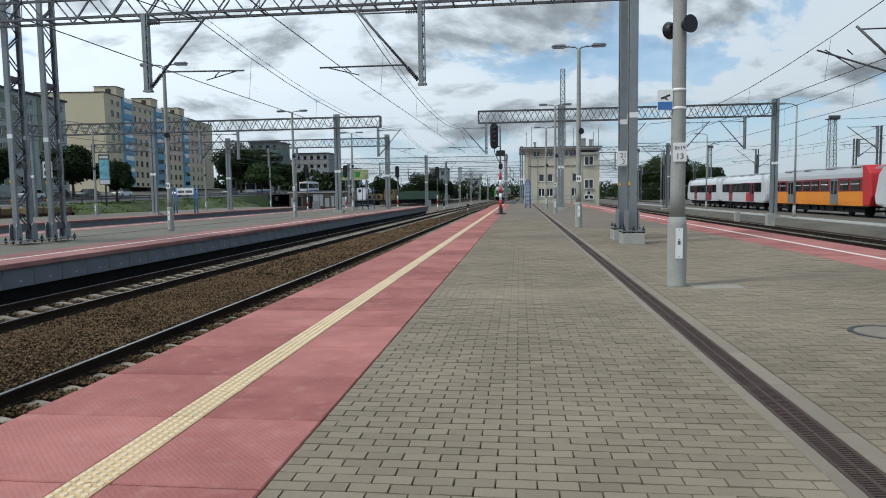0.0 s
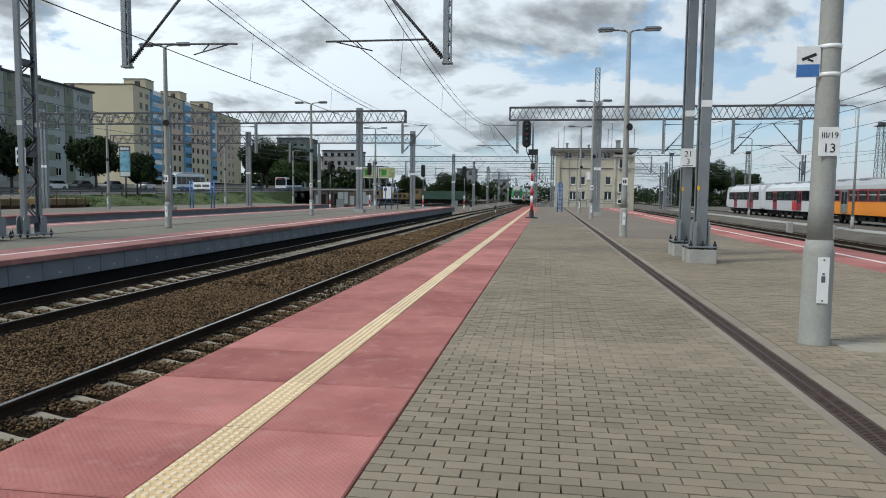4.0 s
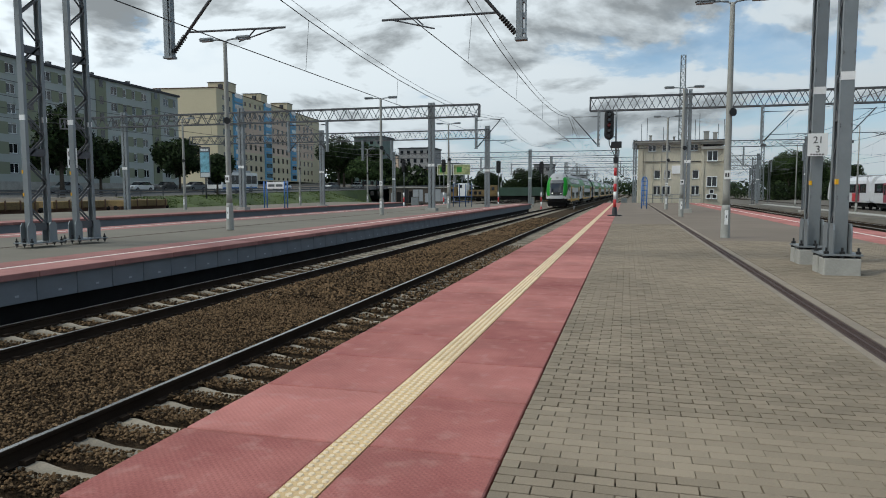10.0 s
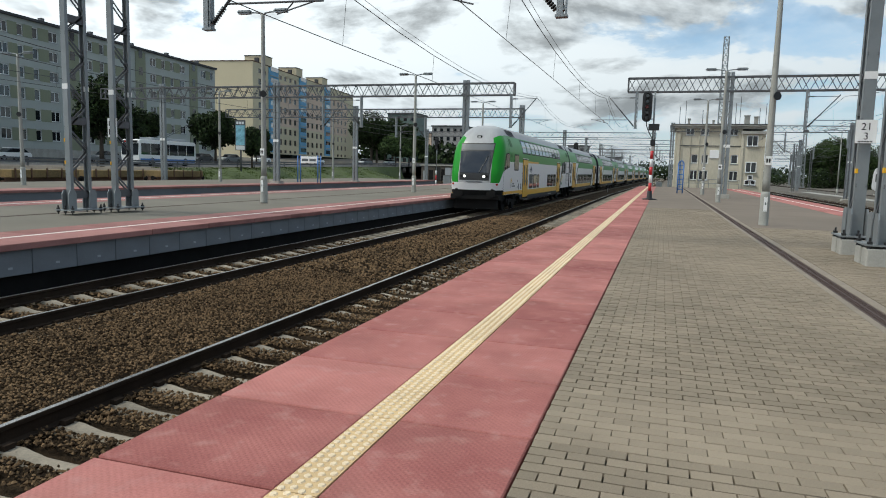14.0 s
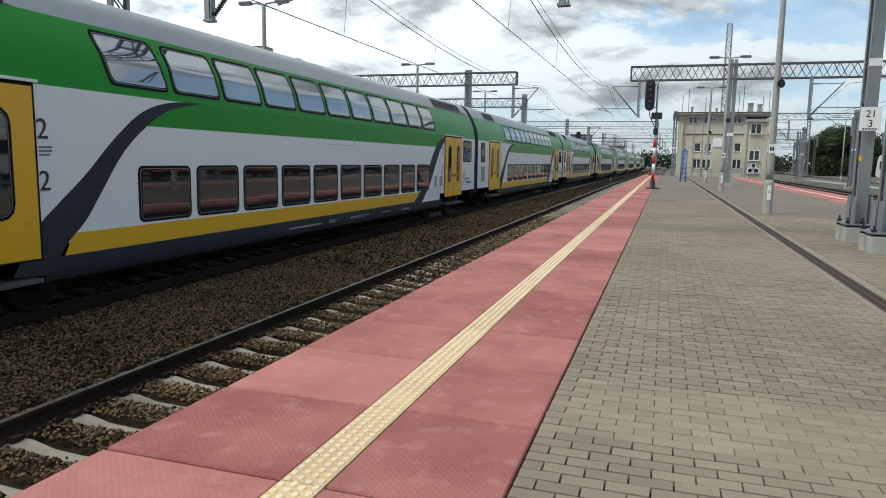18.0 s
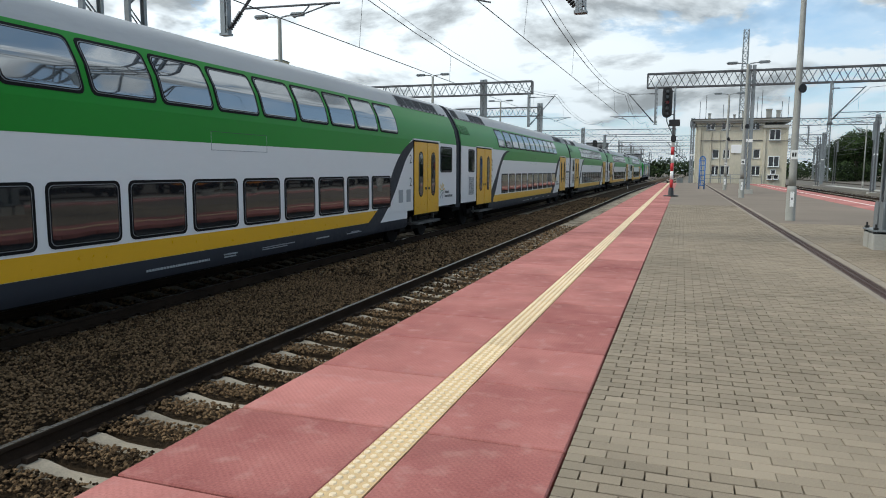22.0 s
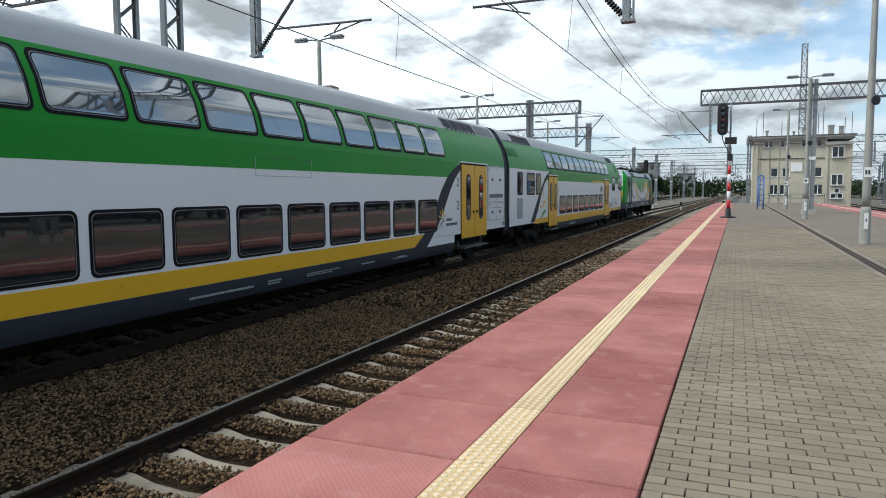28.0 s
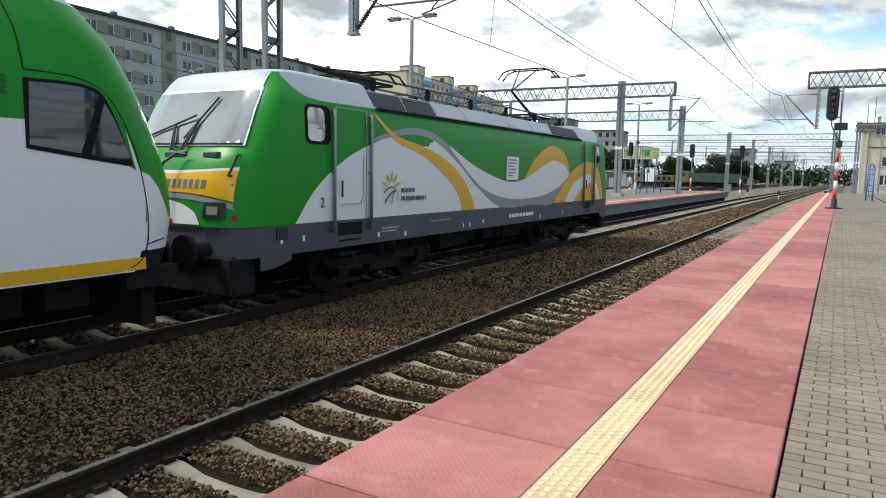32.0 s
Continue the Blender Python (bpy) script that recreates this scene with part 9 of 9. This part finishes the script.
# ---- the signal box at the platform end
def signal_box():
    o = thing("signal_box", "cream three-storey railway signal box with a flat overhanging roof", "building", m=pose(0, 95, 0))
    H = 7.45
    small, mid, low = flats_window(1.0, 0.85, 2), flats_window(0.8, 1.1, 1), flats_window(1.05, 1.2, 2)
    bm = bmesh.new()
    top = [(3.6, 1.0), (5.3, 1.0), (7.5, 1.0), (8.6, 0.9)]
    box(bm, 2.0, 9.6, 0.28, 9.0, -1.2, H - 0.01)
    levels = ((1.5, 1.2, [(4.3, 0.8), (5.4, 1.05), (8.85, 0.9)], low), (3.5, 1.1, [(4.3, 0.8), (5.5, 0.8), (8.85, 0.8)], mid), (6.8, 0.85, top, small))
    z = -1.2
    for cz, hh_, ws, kit in levels:
        box(bm, 2.0, 9.6, 0, 0.28, z, cz - hh_ / 2)
        x = 2.0
        for cx, w in ws:
            box(bm, x, cx - w / 2, 0, 0.28, cz - hh_ / 2, cz + hh_ / 2)
            x = cx + w / 2
        box(bm, x, 9.6, 0, 0.28, cz - hh_ / 2, cz + hh_ / 2)
        z = cz + hh_ / 2
    box(bm, 2.0, 9.6, 0, 0.28, z, H - 0.01)
    part("wall", bm, M["plaster_cream"], o, "weathered cream plaster wall")
    for cz, hh_, ws, kit in levels:
        for cx, w in ws:
            put_window(o, kit, cx, cz)
    # the bay beside it
    bm = bmesh.new()
    box(bm, 9.601, 12.0, -0.02, 8.0, -1.2, 6.55)
    part("bay_wall", bm, M["plaster_cream"], o, "cream bay with larger windows")
    big = flats_window(1.25, 1.3, 2)
    tiny = flats_window(0.6, 0.6, 1)
    for cz, kit, xs in ((5.75, big, (10.75,)), (2.6, big, (10.75,)), (0.75, tiny, (10.4, 11.1)), (1.35, tiny, (10.75,))):
        for x in xs:
            w = part("window", kit[0], None, o, m=pose(x, -0.16, cz))
            for p in kit[1]:
                part("pane", p, None, w)
            part("sill", kit[2], None, w)
    for x in (2.35, 9.62, 12.02):
        bm = bmesh.new()
        box(bm, x - 0.14, x + 0.14, -0.16, -0.021, -1.2, 6.9)
        part("pilaster", bm, M["plaster_cream"], o)
    bm = bmesh.new()
    box(bm, 9.4, 12.2, -0.35, 8.0, 6.551, 6.9)
    part("bay_roof", bm, M["concrete"], o)
    bm = bmesh.new()
    box(bm, 1.5, 12.45, -0.55, 9.5, H, H + 0.2)
    box(bm, 1.75, 12.3, -0.3, 9.3, H - 0.25, H - 0.012)
    part("cornice", bm, M["concrete"], o, "broad overhanging concrete cornice")
    bm = bmesh.new()
    box(bm, 1.44, 12.5, -0.6, 9.55, H + 0.201, H + 0.28)
    part("roof", bm, M["roof_dark"], o, "dark flat roof")
    for x, w, t in ((3.3, 0.3, 0.7), (7.2, 0.5, 0.9), (9.9, 0.6, 1.1), (11.0, 0.45, 0.95), (6.2, 0.25, 0.5)):
        bm = bmesh.new()
        box(bm, x, x + w, 2, 2 + w, H + 0.3, H + 0.3 + t)
        box(bm, x - 0.06, x + w + 0.06, 1.94, 2.06 + w, H + 0.3 + t, H + 0.42 + t)
        part("chimney", bm, M["concrete"], o)
    for x, t in ((2.3, 2.2), (3.0, 3.0), (8.8, 2.6), (9.3, 3.4), (11.5, 2.0), (12.2, 2.6), (5.0, 1.8)):
        bm = bmesh.new()
        rod(bm, (x, 1.5, H + 0.3), (x, 1.5, H + 0.3 + t), 0.035, n=6)
        part("antenna", bm, M["galv_dark"], o)
    for k in range(3):
        bm = bmesh.new()
        rod(bm, (2.7 + 1.0 * k, -0.05, -1.2), (2.7 + 1.0 * k, -0.05, 6.2), 0.05, n=6)
        part("drainpipe", bm, M["plaster_cream"], o)
    bm = bmesh.new()
    rod(bm, (2.4, -0.06, 5.1), (9.5, -0.06, 5.1), 0.05, n=6)
    part("conduit", bm, M["galv_dark"], o)
    bm = bmesh.new()
    box(bm, 6.0, 7.2, -0.1, -0.003, 3.6, 4.6)
    part("sign_board", bm, M["white"], o, "white board")


signal_box()


def lattice_tower(x, y, z0, z1, w, label, head=False):
    o = thing("lattice_tower", label, "lattice mast", m=pose(x, y, 0))
    for a, b in ((-1, -1), (1, -1), (1, 1), (-1, 1)):
        bm = bmesh.new()
        beam(bm, (a * w, b * w, z0), (a * w * 0.7, b * w * 0.7, z1), 0.09, 0.09)
        part("leg", bm, M["galv"], o)
    bm = bmesh.new()
    n = int((z1 - z0) / (w * 2.2))
    c = ((-1, -1), (1, -1), (1, 1), (-1, 1))
    for k in range(n):
        za, zb = z0 + (z1 - z0) * k / n, z0 + (z1 - z0) * (k + 1) / n
        fa, fb = w * (1 - 0.3 * k / n), w * (1 - 0.3 * (k + 1) / n)
        for i in range(4):
            p, q = c[i], c[(i + 1) % 4]
            beam(bm, (p[0] * fa, p[1] * fa, za), (q[0] * fb, q[1] * fb, zb), 0.05, 0.05)
            beam(bm, (q[0] * fa, q[1] * fa, za), (p[0] * fb, p[1] * fb, zb), 0.05, 0.05)
            beam(bm, (p[0] * fb, p[1] * fb, zb), (q[0] * fb, q[1] * fb, zb), 0.05, 0.05)
    tagged(part("bracing", bm, M["galv"], o), kind="stuff")
    if head:
        for k in range(5):
            bm = bmesh.new()
            box(bm, -w * 1.3 + k * w * 0.55, -w * 1.3 + k * w * 0.55 + w * 0.4, -w - 0.2, -w + 0.2, z1, z1 + 0.5)
            part("floodlight", bm, M["galv_dark"], o)
        bm = bmesh.new()
        box(bm, -w * 1.4, w * 1.4, -w, w, z1 - 0.15, z1)
        part("head_platform", bm, M["galv_dark"], o)


lattice_tower(8.25, 112, -1.2, 21.2, 0.46, "slim pale lattice antenna mast behind the signal box")
lattice_tower(57.2, 130, -1.2, 14.0, 0.72, "tall lattice floodlight tower in the yard", True)
lattice_tower(48.0, 175, -1.2, 12.0, 0.5, "distant lattice floodlight tower in the yard", True)
lattice_tower(33.0, 190, -1.2, 12.5, 0.45, "distant lattice floodlight tower in the yard", True)

# ---- yard beside the platform
bed("ballast_bed_4", 9.33, 18.6, -12, 330, -1.0, "brown ballast of the yard tracks", 10)
lay_track("track_6", 11.1, 0.0, 60.0, 40.0, 330.0, "railway track beside the platform")
lay_track("track_7", 15.5, 0.0, 60.0, 20.0, 330.0, "second railway track of the yard")
lay_track("track_8", 28.1, 0.0, 60.0, 6.0, 330.0, "yard track under the parked trains", False)
sheet("yard_gravel", [[(18.6, y, -1.0), (19.0, y, -0.72), (26.3, y, -0.75), (34.0, y, -0.98), (90.0, y, -1.0)] for y in range(-12, 331, 12)], "gravel", "grey gravel and trodden earth of the yard", "gravel")
strip = thing("service_platform", "low pale concrete walkway between the yard tracks", "platform", kind="structure")
slab = slab_mesh("walkway_slab", 0, 1.3, 0.01, 2.99, -0.3, 0.0, M["concrete"], 0.02)
shared_pieces(strip, "walkway_slab", slab, [(21.2, 20 + 3 * k, -0.66) for k in range(34)])


def emu(y0, y1, scheme, label):
    """A parked railcar: body with ends that slope, roof, windows, doors, bogies. Near side at local x = 0."""
    L = y1 - y0
    o = thing("railcar", label, "train", "parked trains", m=pose(26.6, y0, RAIL))
    col = {"white": ("emu_white", "emu_white", "emu_white", "crimson"), "orange": ("orange", "maroon", "coach_roof", "galv")}[scheme]
    W = 2.85

    def ring(prof, name, mat, lab=""):
        bm = bmesh.new()
        rows = []
        for y, q in ((0.35, 0.1), (0.9, 0.0), (L - 0.9, 0.0), (L - 0.35, 0.1)):
            rows.append([bm.verts.new((W / 2 + (x - W / 2) * (1 - q), y, z)) for x, z in prof])
        n = len(prof)
        for a, b in zip(rows, rows[1:]):
            for k in range(n):
                bm.faces.new((a[k], a[(k + 1) % n], b[(k + 1) % n], b[k]))
        bm.faces.new(rows[0])
        bm.faces.new(rows[-1][::-1])
        return part(name, bm, M[mat], o, lab)

    ring(((0.03, 0.85), (0.0, 1.2), (0.0, 1.95), (W, 1.95), (W, 1.2), (W - 0.03, 0.85)), "lower_body", col[0])
    ring(((0.0, 1.951), (0.02, 3.0), (W - 0.02, 3.0), (W, 1.951)), "upper_body", col[1])
    ring(((0.02, 3.001), (0.12, 3.35), (0.45, 3.68), (1.0, 3.84), (W - 1.0, 3.84), (W - 0.45, 3.68), (W - 0.12, 3.35), (W - 0.02, 3.001)), "roof", col[2], "ribbed pale roof")
    if scheme == "white":
        bm = bmesh.new()
        box(bm, -0.012, 0.0, 1.2, L - 1.2, 1.95, 2.95)
        part("window_band", bm, M["under"], o, "dark window band")
    n = int((L - 3) / 1.75)
    doors = (int(n * 0.27), int(n * 0.72))
    for k in range(n):
        y = 1.5 + (L - 3) * k / n
        if k in doors:
            bm = bmesh.new()
            box(bm, -0.035, 0.0, y, y + 1.35, 0.95, 2.98)
            d = part("door", bm, M[col[3]], o, "double door")
            for q in (0.12, 0.75):
                bm = bmesh.new()
                box(bm, -0.045, -0.035, y + q, y + q + 0.46, 1.75, 2.8)
                part("door_window", bm, M["glass_dark"], d)
            continue
        bm = bmesh.new()
        box(bm, -0.03, -0.012 if scheme == "white" else 0.02, y + 0.08, y + 1.4, 2.05, 2.85)
        part("window", bm, M["glass_dark"], o)
        if scheme == "orange":
            bm = bmesh.new()
            box(bm, -0.034, -0.03, y + 0.08, y + 1.4, 2.5, 2.55)
            part("window_bar", bm, M["white"], o)
    if scheme == "orange":
        bm = bmesh.new()
        hull(bm, ((0.0, 0.9), (-0.25, 1.6), (0.0, 3.3), (0.7, 3.9), (1.2, 3.9), (1.0, 0.9)), -0.04, W + 0.04)
        part("red_front", bevelled(bm, 0.05), M["red"], o, "bright red cab front")
    else:
        bm = bmesh.new()
        hull(bm, ((L - 1.2, 0.9), (L + 0.2, 0.95), (L + 0.35, 1.6), (L - 0.1, 3.2), (L - 0.7, 3.7), (L - 1.2, 3.75)), 0.0 - 0.02, W + 0.02)
        part("nose", bevelled(bm, 0.1, 2), M["emu_white"], o, "rounded white nose")
        bm = bmesh.new()
        hull(bm, ((-0.35, 1.6), (-0.2, 0.95), (1.2, 0.9), (1.2, 3.75), (0.7, 3.7), (0.1, 3.2)), 0.0 - 0.02, W + 0.02)
        part("nose", bevelled(bm, 0.1, 2), M["emu_white"], o, "rounded white nose")
        for ya in (L * 0.3, L * 0.68):
            bm = bmesh.new()
            box(bm, -0.02, 0.0, ya, ya + 1.2, 0.95, 1.9)
            part("red_panel", bm, M["red"], o, "red panel")
    bm = bmesh.new()
    rnd = random.Random(int(L * 10))
    y = 4.5
    while y < L - 5:
        w = rnd.uniform(0.6, 1.6)
        box(bm, 0.2, W - 0.2, y, y + w, 0.35, 0.85)
        y += w + rnd.uniform(0.2, 0.8)
    box(bm, 0.25, W - 0.25, 0.8, L - 0.8, 0.7, 0.86)
    tagged(part("under_gear", bm, M["under"], o), kind="stuff")
    for yc in (2.9, L - 2.9):
        bg = bmesh.new()
        box(bg, 0.28, 0.42, yc - 1.7, yc + 1.7, 0.35, 0.65)
        bogie_ = part("bogie_frame", bg, M["under"], o)
        for yy in (yc - 1.25, yc + 1.25):
            bm = bmesh.new()
            rod(bm, (W / 2 - 0.8, yy, 0.43), (W / 2 - 0.67, yy, 0.43), 0.43, n=16)
            rod(bm, (W / 2 + 0.67, yy, 0.43), (W / 2 + 0.8, yy, 0.43), 0.43, n=16)
            rod(bm, (W / 2 - 0.7, yy, 0.43), (W / 2 + 0.7, yy, 0.43), 0.08, n=8)
            part("wheelset", bm, M["under"], bogie_)
    for k in range(4):
        bm = bmesh.new()
        yy = L * (k + 0.7) / 4.6
        box(bm, 0.7, W - 0.7, yy, yy + 1.5, 3.8, 4.0)
        part("roof_unit", bevelled(bm, 0.05), M["coach_roof"], o)


emu(73.4, 89.6, "white", "parked white railcar with dark windows and red panels")
emu(90.0, 106.0, "white", "parked white railcar coupled behind another")
emu(52.0, 72.8, "orange", "parked orange and maroon railcar with a red front")
emu(25.0, 51.0, "white", "parked white railcar with dark windows")


def yard_lamp(x, y, z0, top):
    o = thing("yard_lamp", "slim grey single-arm yard lamp", "street lamp", "yard lamps", m=pose(x, y, 0))
    bm = bmesh.new()
    rod(bm, (0, 0, z0), (0, 0, z0 + 1.0), 0.11, n=10)
    rod(bm, (0, 0, z0 + 1.0), (0, 0, top - 0.15), 0.085, 0.06, n=10)
    part("pole", bm, M["postgrey"], o)
    bm = bmesh.new()
    rod(bm, (0, 0, top - 0.15), (-0.4, 0, top), 0.035, n=6)
    rod(bm, (-0.4, 0, top), (-0.9, 0, top + 0.02), 0.035, n=6)
    part("arm", bm, M["galv"], o)
    bm = bmesh.new()
    box(bm, -1.4, -0.8, -0.13, 0.13, top - 0.03, top + 0.1)
    part("lamp_head", bevelled(bm, 0.04), M["galv"], o)


for x, y in ((21.9, 53.4), (22.3, 79.5), (22.6, 106.0), (22.2, 30.0)):
    yard_lamp(x, y, -0.8, 7.8)


def line_mast(x, y, d, z0=-1.0, top=6.6):
    """A single lattice mast carrying one cantilever."""
    o = thing("overhead_mast", "dark lattice mast carrying an overhead line cantilever", "mast", "overhead masts")
    for q in (-0.14, 0.14):
        bm = bmesh.new()
        box(bm, x + q - 0.045, x + q + 0.045, y - 0.1, y + 0.1, z0, top)
        part("channel", bm, M["galv_dark"], o)
    bm = bmesh.new()
    z = z0 + 0.3
    while z < top - 0.5:
        beam(bm, (x - 0.14, y - 0.09, z), (x + 0.14, y - 0.09, z + 0.45), 0.05, 0.02)
        z += 0.45
    tagged(part("lacing", bm, M["galv_dark"], o), kind="stuff")
    bm = bmesh.new()
    box(bm, x - 0.4, x + 0.4, y - 0.4, y + 0.4, z0 - 0.2, z0 + 0.35)
    part("footing", bevelled(bm, 0.03), M["concrete"], o)
    cantilever(o, x + d * 0.25, y - 0.2, d, 6.55, 4.7, 2.3)


for x, y, d in ((31.0, 60.0, -1), (31.2, 90.0, -1), (31.4, 122.0, -1), (19.2, 86.5, -1), (31.0, 28.0, -1), (19.6, 120.0, -1), (24.6, 135.0, 1), (36.0, 105.0, 1), (36.0, 75.0, 1), (26.0, 160.0, -1)):
    line_mast(x, y, d)
for x, y, w in ((16.9, 50.6, 0.35), (17.6, 46.0, 0.5)):
    o = thing("concrete_block", "small pale concrete block beside the yard track", "concrete block", "concrete blocks", m=pose(x, y, -1.0))
    bm = bmesh.new()
    box(bm, -w / 2, w / 2, -w / 2, w / 2, -0.02, 0.85)
    part("block", bevelled(bm, 0.03), M["concrete"], o)
for k, (x, y, hgt, r, mat) in enumerate(((41.4, 200, 13.8, 4.6, "leaf_mid"), (46.2, 203, 12.8, 4.8, "leaf_dark"), (37.6, 205, 11.0, 3.8, "leaf_dark"), (51.5, 205, 11.6, 5.2, "leaf_mid"), (44.0, 210, 13.0, 5.0, "leaf_dark"), (57.0, 210, 10.0, 5.0, "leaf_dark"))):
    tree(x, y, -1.0, hgt, r, 60 + k, mat, 11000, 0.19, "dark green tree standing beside the yard")
woods("bushes", 36, 62, 198, -1.2, 5.6, 14, "leaf_dark", "green bushes under the yard trees", 12000)
woods("bushes", 24, 90, 230, -1.2, 4.2, 12, "leaf_dark", "dark bushes behind the yard tracks", 9000)

# fence at the platform end
fe = thing("barrier_fence", "low grey steel barrier across the platform end", "fence", m=pose(9.0, 91.3, 0))
for k in range(7):
    bm = bmesh.new()
    rod(bm, (-6.4 + k * 1.1, 0, 0), (-6.4 + k * 1.1, 0, 1.05), 0.035, n=6)
    part("post", bm, M["galv"], fe)
for z in (0.55, 1.02):
    bm = bmesh.new()
    rod(bm, (-6.4, 0, z), (0.2, 0, z), 0.03, n=6)
    part("bar", bm, M["galv"], fe)


# far colour-light signals between the tracks
def far_signal(x, y, top, lamps=3):
    o = thing("railway_signal", "black colour-light signal on a striped pole between the tracks", "railway signal", "far signals", m=pose(x, y, 0))
    for k in range(4):
        bm = bmesh.new()
        rod(bm, (0, 0, -1.1 + 0.6 * k), (0, 0, -0.5 + 0.6 * k), 0.08, n=10)
        part("pole_band", bm, M["red" if k % 2 == 0 else "white"], o)
    bm = bmesh.new()
    rod(bm, (0, 0.12, 1.3), (0, 0.12, top - 0.2), 0.06, n=8)
    part("upper_pole", bm, M["galv"], o)
    bm = bmesh.new()
    box(bm, -0.27, 0.27, -0.12, 0.05, top - 1.55, top)
    head = part("signal_head", bevelled(bm, 0.1, 2), M["black"], o)
    for k in range(lamps + 1):
        bm = bmesh.new()
        rod(bm, (0, -0.12, top - 0.3 - 0.31 * k), (0, -0.34, top - 0.3 - 0.31 * k), 0.11, n=10)
        part("hood", bm, M["black"], head)


for x, y, t in ((-26.0, 85, 5.4), (-20.9, 85, 5.3), (-14.7, 88, 5.2), (-9.9, 92, 5.2), (8.6, 128, 5.0)):
    far_signal(x, y, t)


# railing and small cabinets at the far platform's end
ra = thing("platform_railing", "tall dark blue tubular railing at the far platform end", "railing", m=pose(-14.4, 67.6, ZB))
for k in range(4):
    bm = bmesh.new()
    rod(bm, (-0.9 + 0.6 * k, 0, 0), (-0.9 + 0.6 * k, 0, 2.2), 0.04, n=8)
    part("post", bm, M["blue_dark"], ra)
for z in (0.5, 1.0, 2.18):
    bm = bmesh.new()
    rod(bm, (-0.9, 0, z), (0.9, 0, z), 0.025, n=8)
    part("bar", bm, M["blue_dark"], ra)


def relay_cabinet(x, y, w, hgt):
    o = thing("relay_cabinet", "grey steel trackside relay cabinet", "cabinet", "trackside cabinets", m=pose(x, y, -1.05))
    bm = bmesh.new()
    box(bm, -w / 2, w / 2, -0.25, 0.25, 0.0, hgt)
    part("case", bevelled(bm, 0.02), M["postgrey"], o)
    bm = bmesh.new()
    box(bm, -w / 2 - 0.05, w / 2 + 0.05, -0.3, 0.3, hgt, hgt + 0.06)
    part("lid", bm, M["galv_dark"], o)
    bm = bmesh.new()
    box(bm, -w / 2 + 0.06, w / 2 - 0.06, -0.27, -0.25, 0.12, hgt - 0.08)
    part("door", bm, M["galv"], o)


for x, y, w, hgt in ((-24.4, 100, 1.0, 1.3), (0.2, 124, 1.0, 1.3), (-16.0, 128, 1.1, 1.4), (-33, 112, 1.2, 1.5)):
    relay_cabinet(x, y, w, hgt)


def low_signal(x, y):
    o = thing("shunting_signal", "small black low shunting signal beside the track", "railway signal", "low signals", m=pose(x, y, -1.05))
    bm = bmesh.new()
    rod(bm, (0, 0, 0), (0, 0, 0.55), 0.06, n=8)
    part("stem", bm, M["white"], o)
    bm = bmesh.new()
    box(bm, -0.16, 0.16, -0.12, 0.08, 0.5, 1.05)
    h_ = part("head", bevelled(bm, 0.04), M["black"], o)
    for z in (0.65, 0.9):
        bm = bmesh.new()
        rod(bm, (0, -0.12, z), (0, -0.22, z), 0.075, n=10)
        part("hood", bm, M["black"], h_)


for x, y in ((-6.2, 98), (-1.4, 108), (-11.2, 112), (-24.5, 88)):
    low_signal(x, y)


lay_bricks()


def motions():
    # where the first coach's trailing end lies along the track, second by second
    far = [(0, 266.6), (7.0, 165.8), (13.0, 79.7)]
    rows = far + [(14, 65.6), (15, 50.9), (16, 36.1), (17, 21.55), (18, 6.9), (19, -7.65), (20, -22.19), (21, -36.6), (22, -50.86), (23, -64.84), (24, -78.45), (25, -91.85), (26, -104.9), (27, -117.5), (28, -129.75), (29, -141.55), (30, -152.65), (31, -163.7), (32, -174.1)]
    for k, vehicle in TRAIN:
        gap = 26.5 * (k - 1) + (1.25 if k == 8 else 0.0)
        keys = []
        for t, y in rows:
            y += gap
            turn = -0.92 if y + 13 > 80 else 0.0
            keys.append((t, pose(AX2 + track_bend(y), y, RAIL, 0, 0, turn)))
        walk(vehicle, keys)
    # buses on the road above the bank: where the front is, second by second
    for thing_, x, ys in ((BUS_A, -61.5, ((0, 154.0), (1, 141.0), (2, 129.0), (6, 89.5), (7, 79.2), (8, 67.0), (9, 53.0), (11, 32.0), (13, 16.0), (20, 4.0), (32, 4.0))), (BUS_B, -57.6, ((0, 182.0), (5, 137.0), (9, 97.6), (10, 92.6), (11, 86.4), (12, 80.0), (13, 73.9), (14, 68.8), (14.5, 66.0), (17, 50.0), (22, 22.0), (32, 22.0)))):
        walk(thing_, [(t, pose(x, y + 5.0, road_z(y + 5.0) + 0.06, math.degrees(0.012) if y > 75 else 0, 0, 0)) for t, y in ys])


motions()
